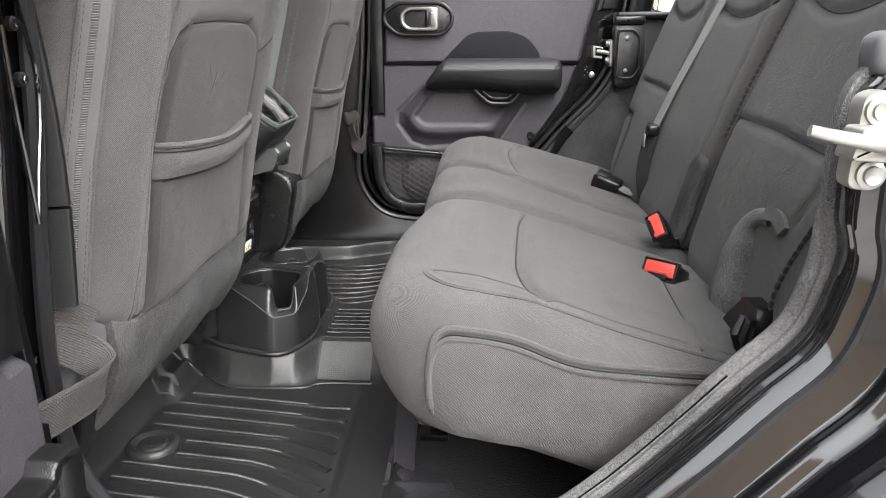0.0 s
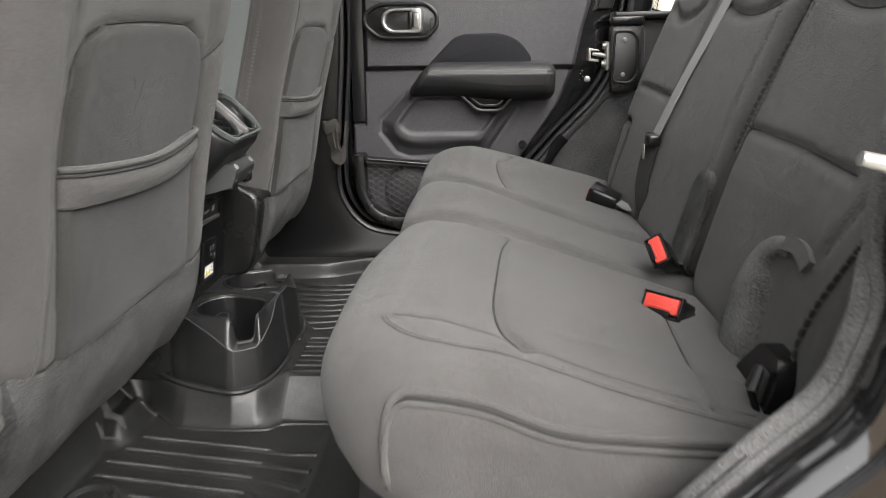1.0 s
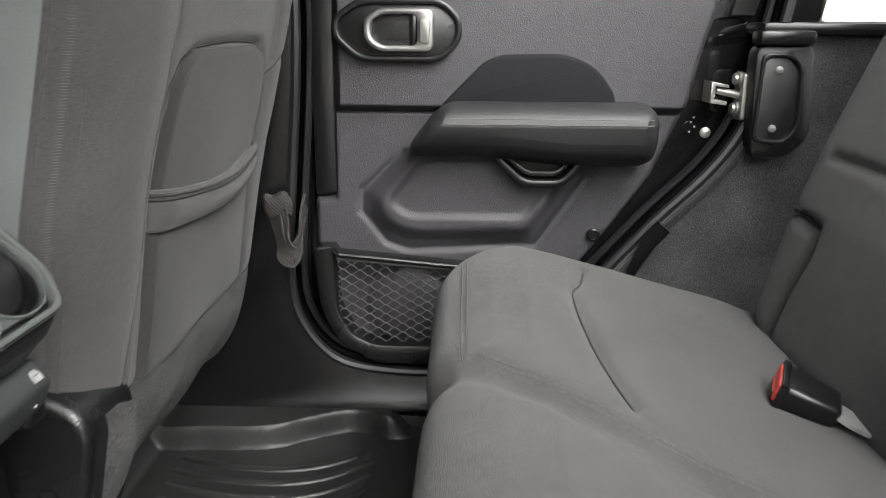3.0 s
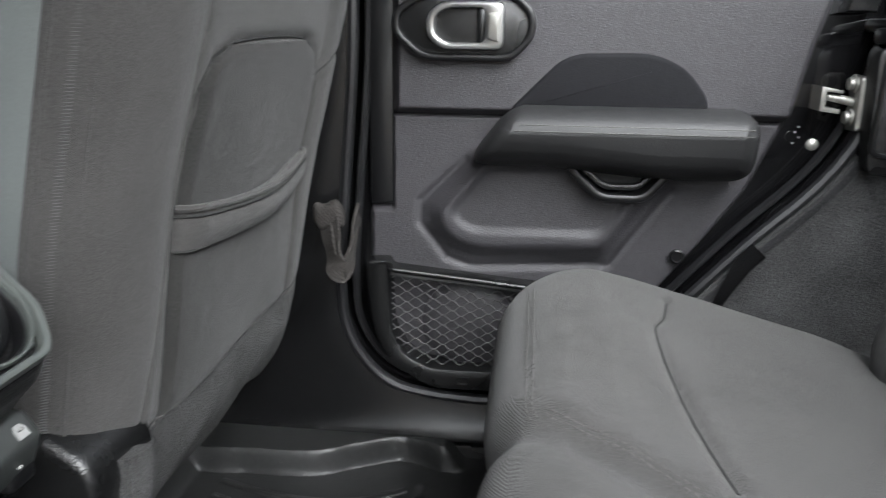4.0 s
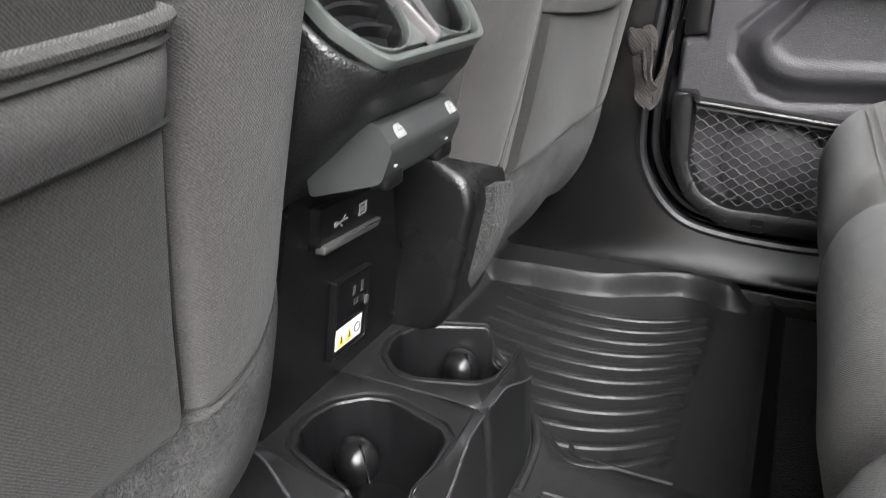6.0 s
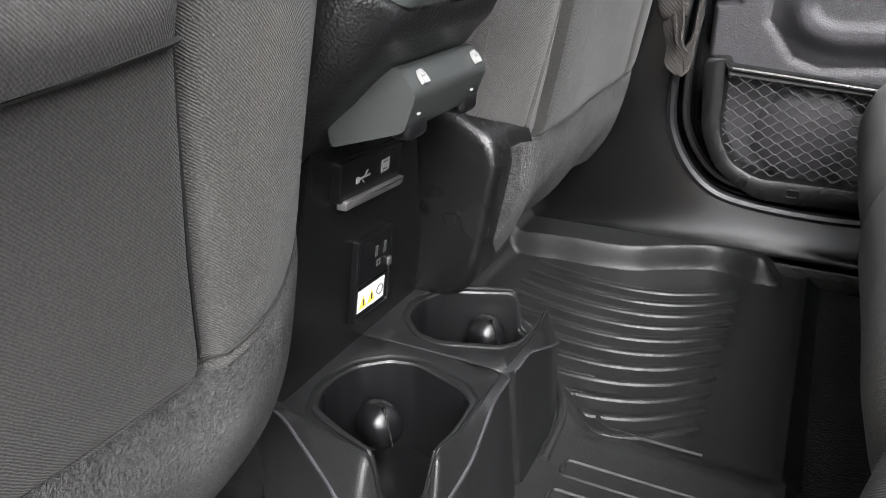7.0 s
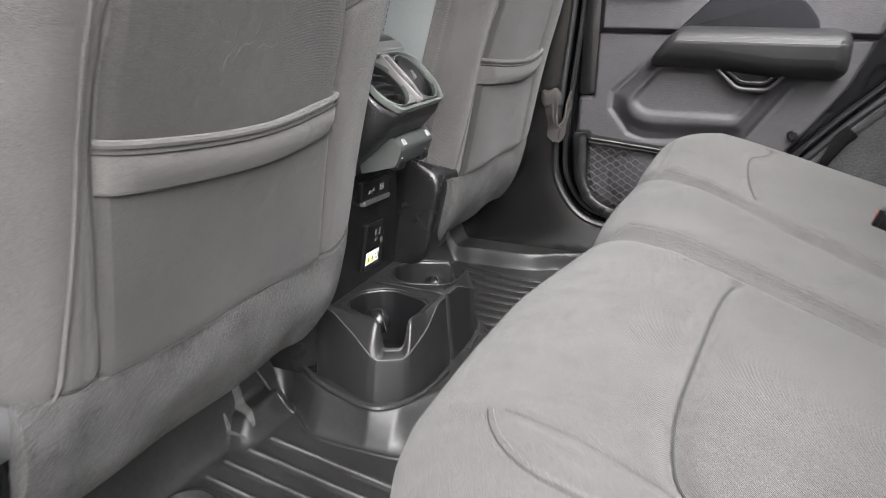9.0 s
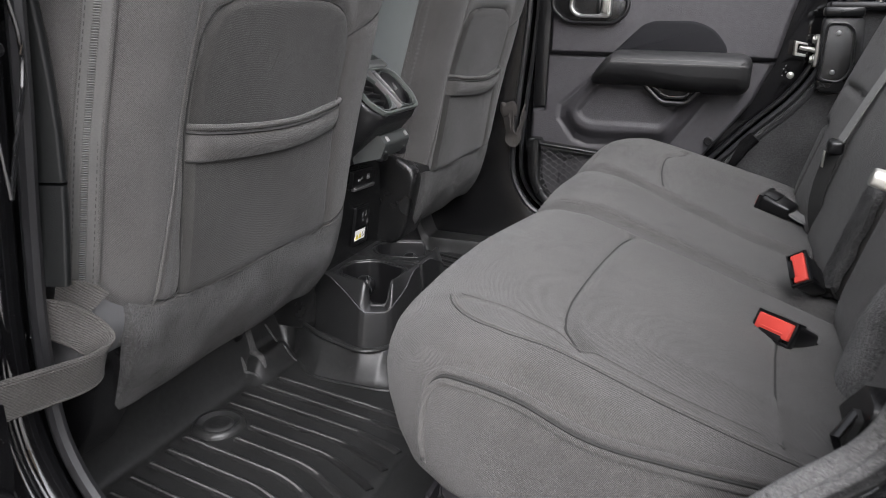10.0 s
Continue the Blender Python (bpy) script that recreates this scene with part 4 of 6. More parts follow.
cushion_prof = [(0.09, -0.155), (0.04, -0.157), (0.016, -0.152), (0.005, -0.138), (0.0, -0.115), (0.0, -0.085), (0.001, -0.062), (0.004, -0.044), (0.010, -0.029), (0.018, -0.019), (0.028, -0.0118), (0.038, -0.0072), (0.050, -0.0036), (0.064, -0.0012), (0.080, 0.0)]
cushion = part("seat_cushion", pillow(-0.06, 0.5, -0.655, 0.655, 0.15, cushion_prof, cushion_place, 0.0042, 26), FABRIC, bench, "charcoal twill seat cushion")


def rounded_inset(d, h, pts):
    """Points on the cushion's edge at inset d and height h, for (side, position) pairs along the near side and front."""
    out = []
    for kind, s in pts:
        if kind == "side":
            x, y = s, -0.655 + d
        elif kind == "front":
            x, y = -0.06 + d, s
        else:
            a = radians(s)
            x, y = 0.09 - (0.15 - d) * math.cos(a), -0.505 - (0.15 - d) * math.sin(a)
        out.append(tuple(float(q) for q in cushion_place(np.array(x), np.array(y), np.array(h))))
    return out


NEAR_EDGE = [("side", 0.42 - 0.03 * i) for i in range(12)] + [("corner", 85 - 7.5 * i) for i in range(10)]
for d, h in ((0.061, -0.0016), (0.0675, -0.001)):
    part("stitching", stitches(smooth_path(rounded_inset(d, h + 0.0006, NEAR_EDGE), 4), 0.0042, 0.0016, 0.0007), THREAD, cushion, "grey double stitching")
part("seam_cord", tube(smooth_path(rounded_inset(0.0642, -0.0014, NEAR_EDGE), 4), 0.0008, 5), DARKSEAM, cushion)
part("top_seam", tube([tuple(float(q) for q in cushion_place(np.array(x), np.array(y + 0.0035), np.array(0.0))) for x, y in TOP_SEAM], 0.0012, 6), FABRIC, cushion, "raised seam round the cushion top")
# piping round the side panel
pipe = []
for x, d, h in ((0.018, 0.0, -0.12), (0.02, 0.0, -0.085), (0.026, 0.003, -0.048), (0.038, 0.0085, -0.032), (0.06, 0.0105, -0.0285), (0.11, 0.010, -0.029), (0.17, 0.008, -0.033), (0.24, 0.013, -0.018), (0.31, 0.024, -0.006), (0.36, 0.034, -0.001)):
    yy = -0.655 + d
    if x < 0.09:
        k = 0.15 - d
        yy = -0.505 - math.sqrt(max(0, k * k - (0.09 - x) ** 2))
    pipe.append(tuple(float(q) for q in cushion_place(np.array(x), np.array(yy), np.array(h))))
pipe_path = [(a, b, c + 0.004) for a, b, c in smooth_path(pipe, 6)]
part("piping", tube(pipe_path, 0.004, 8), FABRIC, cushion, "corded piping")
part("piping", tube([(a, b - 0.002, c - 0.0105) for a, b, c in pipe_path[4:]], 0.0034, 8), FABRIC, cushion, "corded piping")
part("piping_seam", tube([(a, b - 0.0014, c - 0.005) for a, b, c in pipe_path], 0.0021, 5), DARKSEAM, cushion)
part("stitching", stitches([(a + 0.002, b - 0.0006, c - 0.008) for a, b, c in pipe_path], 0.004, 0.003, 0.0006), THREAD, cushion)
for line in (SEAM_N, SEAM_F):
    for off in (0.024, 0.03):
        pts = [tuple(float(q) for q in cushion_place(np.array(x), np.array(y + off), np.array(0.0006))) for x, y in [(float(a), float(np.interp(a, [p[0] for p in line], [p[1] for p in line]))) for a in np.linspace(0.0, 0.37, 40)]]
        part("stitching", stitches(pts, 0.0045, 0.003, 0.0006), THREAD, cushion)
far_corner = [(-0.02, y) for y in np.linspace(0.52, 0.24, 12)] + [(-0.006, 0.222), (0.02, 0.214)]
for off in (0.0, 0.007):
    pts = [tuple(float(q) for q in cushion_place(np.array(x + off), np.array(y), np.array(-0.0058 if off == 0 else -0.0034))) for x, y in far_corner]
    part("stitching", stitches(smooth_path(pts, 4), 0.005, 0.0025, 0.0006), THREAD, cushion)
# dark cords put the creases' shade into colour, even where no cord is sewn
for line in (CREASE_N, CREASE_F, CROSS_SEAM):
    pts = [tuple(float(q) for q in cushion_place(np.array(x), np.array(y), np.array(0.0004))) for x, y in line]
    part("crease_dark_cord", tube(pts, 0.0013, 5), DARKSEAM, cushion)


# perforated band beside the seam between the near and the middle seat
def band_fn(u, v):
    y = np.interp(u, [p[0] for p in SEAM_N], [p[1] for p in SEAM_N]) - 0.006 + 0.022 * v
    x, y, z = cushion_place(u, y, 0.0 * u)
    return x, y, z + 0.0009


part("perforated_band", thick(sheet(band_fn, np.linspace(0.03, 0.36, 90), np.linspace(0, 1, 8)), (0, 0, -0.002)), PERFORATED, cushion, "finely perforated cloth band")

# a few hairs and bits of lint on the cloth
rng = random.Random(4)
fibres = []
for k in range(26):
    x, y, a = rng.uniform(0.02, 0.33), rng.uniform(-0.6, 0.55), rng.uniform(0, 6.3)
    size = rng.choice((0.0012, 0.0018, 0.003, 0.009))
    pts = []
    for i in range(6):
        a += rng.uniform(-0.5, 0.5)
        x, y = x + size * 0.3 * math.cos(a), y + size * 0.3 * math.sin(a)
        pts.append((x, y, float(cushion_place(np.array(x), np.array(y), np.array(0.0))[2]) + 0.0006))
    fibres.append(tube(pts, 0.00028, 4))
lint = part("lint", merged(*fibres), THREAD, None)
tagged(lint, "pale hairs and lint lying on the seat cushion", "lint", kind="stuff")


def back_x(z):
    return np.interp(z, [0.2, 0.27, 0.35, 0.43, 0.5, 0.65, 0.98], [0.375, 0.392, 0.412, 0.433, 0.457, 0.515, 0.64])


def make_back(u0, u1, lines, name):
    def place(u, v, h):
        hh = h.copy() if hasattr(h, "copy") else h
        for ln, deep, wide in lines:
            hh = hh + groove(u, v, ln, deep, wide)
        hh = hh + 0.0015 * np.sin(19 * u + 4) * np.sin(13 * v)
        return back_x(v) - hh, u, v

    prof = [(0.03, -0.13), (0.008, -0.125), (0.0, -0.1), (0.0, -0.05), (0.004, -0.028), (0.012, -0.014), (0.022, -0.006), (0.036, -0.001), (0.05, 0.0)]
    return part(name, pillow(u0, u1, 0.235, 0.90, 0.07, prof, place, 0.006, 10), FABRIC, bench, "charcoal twill backrest"), place


UPPER = lambda a, b: [(a + (b - a) * t, 0.63 + 0.025 * (2 * t - 1) ** 2) for t in np.linspace(0, 1, 12)]
near_lines = [([(-0.19, 0.487), (-0.22, 0.486), (-0.36, 0.486), (-0.505, 0.478)], 0.005, 0.0055), ([(-0.552, 0.9), (-0.546, 0.5), (-0.541, 0.46), (-0.512, 0.402)], 0.005, 0.007), ([(-0.228, 0.9), (-0.216, 0.66), (-0.203, 0.53), (-0.197, 0.45)], 0.003, 0.005), (UPPER(-0.49, -0.25), 0.006, 0.009)]
far_lines = [([(0.50, 0.494), (0.35, 0.493), (0.2, 0.486)], 0.006, 0.006), ([(0.2, 0.95), (0.203, 0.5), (0.176, 0.31), (0.17, 0.25)], 0.010, 0.011), (UPPER(0.27, 0.5), 0.008, 0.010), (UPPER(-0.134, 0.152), 0.008, 0.009), ([(-0.135, 0.9), (-0.121, 0.62), (-0.118, 0.53), (-0.119, 0.42)], 0.004, 0.006), ([(0.6, 0.418), (0.50, 0.414), (0.46, 0.410), (0.455, 0.38), (0.468, 0.33), (0.475, 0.26)], 0.014, 0.007)]
near_back, near_place = make_back(-0.625, -0.178, near_lines, "backrest")
far_back, far_place = make_back(-0.168, 0.565, far_lines, "backrest")


def on_back(place, pts, lift=0.001):
    return [tuple(float(q) for q in place(np.array(u), np.array(v), np.array(lift))) for u, v in pts]


for place, back, pts in ((near_place, near_back, near_lines[0][0]), (far_place, far_back, far_lines[0][0]), (near_place, near_back, near_lines[1][0]), (near_place, near_back, near_lines[3][0]), (far_place, far_back, far_lines[3][0])):
    part("crease_dark_cord", tube(on_back(place, pts, -0.0005), 0.0016, 5), DARKSEAM, back)
part("crease_dark_cord", tube(on_back(far_place, [(0.548, 0.416), (0.50, 0.414), (0.46, 0.410)], 0.004), 0.0024, 6), DARKSEAM, far_back)
part("stitching", stitches(on_back(near_place, [(-0.226, 0.9), (-0.214, 0.66), (-0.2, 0.53), (-0.196, 0.45)], 0.003), 0.007, 0.003, 0.0019), DARKSEAM, near_back)
part("stitching", stitches(on_back(near_place, [(-0.24, 0.9), (-0.228, 0.66), (-0.214, 0.53), (-0.209, 0.45)], 0.001), 0.0045, 0.003, 0.0007), THREAD, near_back)
for off in (-0.004, 0.004):
    part("stitching", stitches(on_back(far_place, [(-0.135 + off, 0.9), (-0.121 + off, 0.62), (-0.118 + off, 0.53), (-0.119 + off, 0.42)], 0.001), 0.0045, 0.003, 0.0007), THREAD, far_back)
for off in (-0.006, 0.006):
    part("stitching", stitches(on_back(near_place, [(-0.552 + off, 0.9), (-0.546 + off, 0.5), (-0.541 + off, 0.462), (-0.514 + off, 0.41)], 0.001), 0.0045, 0.003, 0.0007), THREAD, near_back)
piping_run = smooth_path(on_back(near_place, [(-0.6, 0.52), (-0.582, 0.45), (-0.566, 0.411), (-0.548, 0.368), (-0.541, 0.33), (-0.550, 0.30), (-0.568, 0.268)], 0.003), 6)
part("piping", tube(piping_run, 0.0022, 6), FABRIC, near_back)
part("lace_stitching", stitches(piping_run, 0.0075, 0.0035, 0.0030), DARKSEAM, near_back, "heavy black edge stitching")
# fuzzy carpet patches: beside the split, and in the child-seat anchor arch
def felt(u0, u1, v0, v1, place, lift, r):
    prof = [(0.0, -0.012), (0.0, -0.004), (0.004, -0.001), (0.01, 0.0)]
    return pillow(u0, u1, v0, v1, r, prof, lambda u, v, h: place(u, v, h + lift + 0.0015 * np.sin(160 * u) * np.sin(140 * v)), 0.006, 6)


part("split_felt", felt(-0.166, -0.092, 0.262, 0.416, far_place, 0.006, 0.03), SKIRT, far_back, "fuzzy grey felt at the split")
arch_pts = [(-0.425, 0.245), (-0.418, 0.285), (-0.410, 0.325), (-0.403, 0.358), (-0.412, 0.380), (-0.434, 0.390), (-0.456, 0.391)]
arch_path = smooth_path(on_back(lambda u, v, h: (back_x(v) - h, u, v), arch_pts, 0.0), 6)
fat = [float(np.interp(i / (len(arch_path) - 1), [0, 0.17, 0.36, 0.5, 0.68, 0.84, 1], [0.034, 0.038, 0.038, 0.028, 0.015, 0.010, 0.008])) for i in range(len(arch_path))]
part("arch_felt", tapered(arch_path, fat, 14, 0.5, up=(-1, 0.0, 0.35)), FELT, near_back, "fuzzy grey felt round the child-seat anchor arch")
flap = smooth_path(on_back(lambda u, v, h: (back_x(v) - h, u, v), [(-0.450, 0.398), (-0.475, 0.402), (-0.496, 0.399), (-0.511, 0.391)], 0.006), 5)
part("arch_flap", sweep(flap, [(-0.008, -0.003), (0.008, -0.003), (0.008, 0.003), (-0.008, 0.003)], up=(-1, 0, 0.35)), FABRIC, near_back, "sewn fabric end of the arch")

# carpet under the cushion and its steel stand
part("underside", box(0.0, 0.45, -0.58, 0.6, 0.17, 0.2, 0.01), CARPET_DARK, bench)
stand = thing("seat_stand", (-0.04, -0.3, 0.0), "black steel seat stand bolted to the carpeted floor", "seat bracket")
leg_path = smooth_path([(-0.036, -0.393, -0.006), (-0.034, -0.394, 0.03), (-0.028, -0.41, 0.08), (-0.022, -0.43, 0.13), (-0.018, -0.45, 0.19)], 5)
part("leg", sweep(leg_path, [(-0.016, -0.003), (-0.016, 0.004), (-0.012, 0.004), (-0.012, 0.0), (0.012, 0.0), (0.012, 0.004), (0.016, 0.004), (0.016, -0.003)], up=(0, -1, 0.2)), PANEL, stand, "black steel channel leg")
foot_poly = round_poly([(-0.062, -0.444), (0.04, -0.432), (0.036, -0.42), (-0.012, -0.384), (-0.058, -0.38)], 0.006, 3)
part("foot", prism(foot_poly, -0.012, -0.006, lambda a, b, d: (a, b, d), 0.0015), PANEL, stand)
part("foot_flange", prism([(-0.062, -0.012), (0.04, -0.012), (0.036, -0.002), (-0.03, 0.004), (-0.06, 0.004)], -0.444, -0.440, lambda a, b, d: (a, d + 0.115 * (a + 0.062), b), 0.001), PANEL, stand)
part("gusset", prism([(-0.06, -0.008), (-0.052, -0.008), (-0.048, 0.03), (-0.053, 0.034)], -0.436, -0.39, lambda a, b, d: (a, d, b), 0.002), PANEL, stand)
part("bolt", lathe([(0.012, 0), (0.012, 0.003), (0.008, 0.004), (0.008, 0.009), (0.004, 0.010)], (-0.036, -0.413, -0.007), "z", 16), PANEL, stand)
clip = thing("floor_clip", (0.004, -0.288, -0.012), "small black plastic clip on the floor carpet", "clip")
part("base", box(-0.020, 0.026, -0.304, -0.27, -0.013, -0.002, 0.003), PLASTIC_SMOOTH, clip)
part("knob", lathe([(0.01, 0), (0.01, 0.005), (0.006, 0.007)], (0.004, -0.288, -0.003), "z", 14), PLASTIC_SMOOTH, clip)


# ---- seat belts ----
def buckle(face, tail_at, roll, stalk, label, size=1.0):
    """A belt buckle whose slotted red end is at face and whose stalk runs to tail_at."""
    b = thing("seat_belt_buckle", tuple(face), label, "seat belt buckle", group="rear belt buckles")
    f, t = Vector(face), Vector(tail_at)
    m = Matrix.Translation(f) @ (t - f).to_track_quat("X", "Z").to_matrix().to_4x4() @ Matrix.Rotation(radians(roll), 4, "X") @ Matrix.Scale(size, 4)

    def at(bm):
        bm.transform(m)
        return bm

    shell = box(0.004, 0.06, -0.026, 0.026, -0.014, 0.014, 0.006, 3)
    for v in shell.verts:
        k = 1 - 0.25 * max(0, v.co.x - 0.02) / 0.04
        v.co.y *= k
        v.co.z *= k
    part("housing", at(shell), PLASTIC_SMOOTH, b)
    part("collar", at(rim_box(0.0, 0.008, 0.027, 0.0152)), PLASTIC_SMOOTH, b)
    part("button", at(box(-0.002, 0.006, -0.023, 0.023, -0.0085, 0.0115, 0.002)), RED, b, "red release button")
    part("slot", at(box(-0.003, 0.004, -0.015, 0.015, -0.0125, -0.0055, 0.0008)), PLASTIC_SMOOTH, b)
    part("button_ridge", at(box(-0.0032, 0.0, -0.015, 0.015, -0.004, -0.002, 0.0006)), RED, b)
    part("top_mark", at(box(0.003, 0.03, -0.018, 0.018, 0.0125, 0.0152, 0.001)), PLASTIC_SMOOTH, b)
    part("stalk", sweep(smooth_path([tuple(m @ Vector((0.055, 0, 0))), tuple(m @ Vector((0.08, 0, -0.004))), tuple(t)], 5), [(-0.018, -0.002), (0.018, -0.002), (0.018, 0.002), (-0.018, 0.002)]), stalk, b, "webbing stalk")
    return b


def rim_box(x0, x1, hw, hh):
    return join(box(x0, x1, -hw, hw, hh - 0.003, hh, 0.001), box(x0, x1, -hw, hw, -hh, -hh + 0.003, 0.001), box(x0, x1, -hw, -hw + 0.003, -hh, hh, 0.001), box(x0, x1, hw - 0.003, hw, -hh, hh, 0.001))


buckle((0.350, -0.190, 0.314), (0.405, -0.135, 0.264), 48, DARKSEAM, "black seat belt buckle with a red release button", 0.86)
buckle((0.316, -0.372, 0.300), (0.375, -0.308, 0.262), 0, DARKSEAM, "black seat belt buckle with a red release button", 0.94)
buckle((0.322, 0.268, 0.302), (0.425, 0.225, 0.268), 6, WEB, "black seat belt buckle lying on the cushion")

belt = thing("seat_belt", (0.40, 0.16, 0.27), "grey seat belt hanging down the backrest", "seat belt")
run = smooth_path([(0.62, 0.085, 0.97), (0.545, 0.115, 0.74), (0.508, 0.135, 0.64), (0.455, 0.15, 0.52), (0.418, 0.158, 0.43)], 8)
part("webbing", sweep(run, [(-0.0125, -0.001), (0.0125, -0.001), (0.0125, 0.001), (-0.0125, 0.001)], up=(-0.97, -0.2, 0.3)), WEB, belt)
lower_run = smooth_path([(0.415, 0.16, 0.43), (0.40, 0.158, 0.36), (0.398, 0.15, 0.31), (0.41, 0.145, 0.265)], 6)
part("lower_webbing", sweep(lower_run, [(-0.016, -0.001), (0.016, -0.001), (0.016, 0.001), (-0.016, 0.001)], up=(-0.8, -0.5, 0.2)), DARKSEAM, belt, "dark folded lower webbing")
tongue = part("tongue", box(0.4, 0.424, 0.142, 0.172, 0.408, 0.43, 0.006, 3), PLASTIC_SMOOTH, belt, "black plastic belt tongue")
blade = box(0.396, 0.3985, 0.152, 0.164, 0.385, 0.412, 0.001)
part("blade", blade, ZINC, tongue, "bright steel blade")
anchor = thing("belt_anchor", (0.385, -0.545, 0.262), "black plastic belt anchor in the seat crease", "belt anchor")
part("bracket", prism(round_poly([(-0.565, 0.245), (-0.470, 0.245), (-0.476, 0.275), (-0.505, 0.312), (-0.548, 0.312), (-0.565, 0.29)], 0.006, 3), 0.372, 0.396, lambda a, b, d: (d + 0.3 * (b - 0.27), a, b), 0.004), SILL, anchor)
part("slot", prism(round_poly([(-0.552, 0.262), (-0.518, 0.262), (-0.522, 0.296), (-0.546, 0.296)], 0.004, 3), 0.366, 0.374, lambda a, b, d: (d + 0.3 * (b - 0.27), a, b), 0.002), DARKSEAM, anchor)
part("loop", tube([(0.366, -0.56, 0.262), (0.358, -0.56, 0.285), (0.372, -0.54, 0.297), (0.38, -0.53, 0.27)], 0.004, 8), PLASTIC_SMOOTH, anchor)


# ---- front seats ----
def shell_x(z):
    return np.interp(z, [0.16, 0.25, 0.29, 0.36, 0.49, 0.645, 0.75, 1.0], [-0.335, -0.327, -0.321, -0.307, -0.281, -0.240, -0.218, -0.20])


# plan of a backrest behind the shell line: depth forward, offset across
PLAN = np.array([p[:2] for p in smooth_path([(0.172, -0.21, 0), (0.168, -0.238, 0), (0.15, -0.254, 0), (0.11, -0.259, 0), (0.07, -0.254, 0), (0.040, -0.241, 0), (0.022, -0.23, 0), (0.008, -0.214, 0), (-0.001, -0.197, 0), (-0.0015, -0.184, 0), (0.001, -0.172, 0), (0.003, -0.16, 0), (0.001, -0.1, 0), (0.0, 0.0, 0), (0.001, 0.1, 0), (0.003, 0.158, 0), (0.001, 0.172, 0), (-0.004, 0.19, 0), (-0.004, 0.212, 0), (0.002, 0.238, 0), (0.012, 0.260, 0), (0.028, 0.283, 0), (0.052, 0.299, 0), (0.08, 0.308, 0), (0.12, 0.311, 0), (0.155, 0.302, 0), (0.172, 0.27, 0)], 8)])
BACK = PLAN[(PLAN[:, 0] < 0.045)]


def plan_dx(off):
    return np.interp(off, BACK[:, 1], BACK[:, 0])


def hem_z(off):
    """Lower edge of the backrest cover."""
    return np.interp(off, [-0.26, -0.252, -0.24, -0.222, -0.2, -0.17, 0.18, 0.235, 0.27, 0.3, 0.315], [0.40, 0.365, 0.335, 0.312, 0.297, 0.288, 0.288, 0.298, 0.315, 0.34, 0.37])


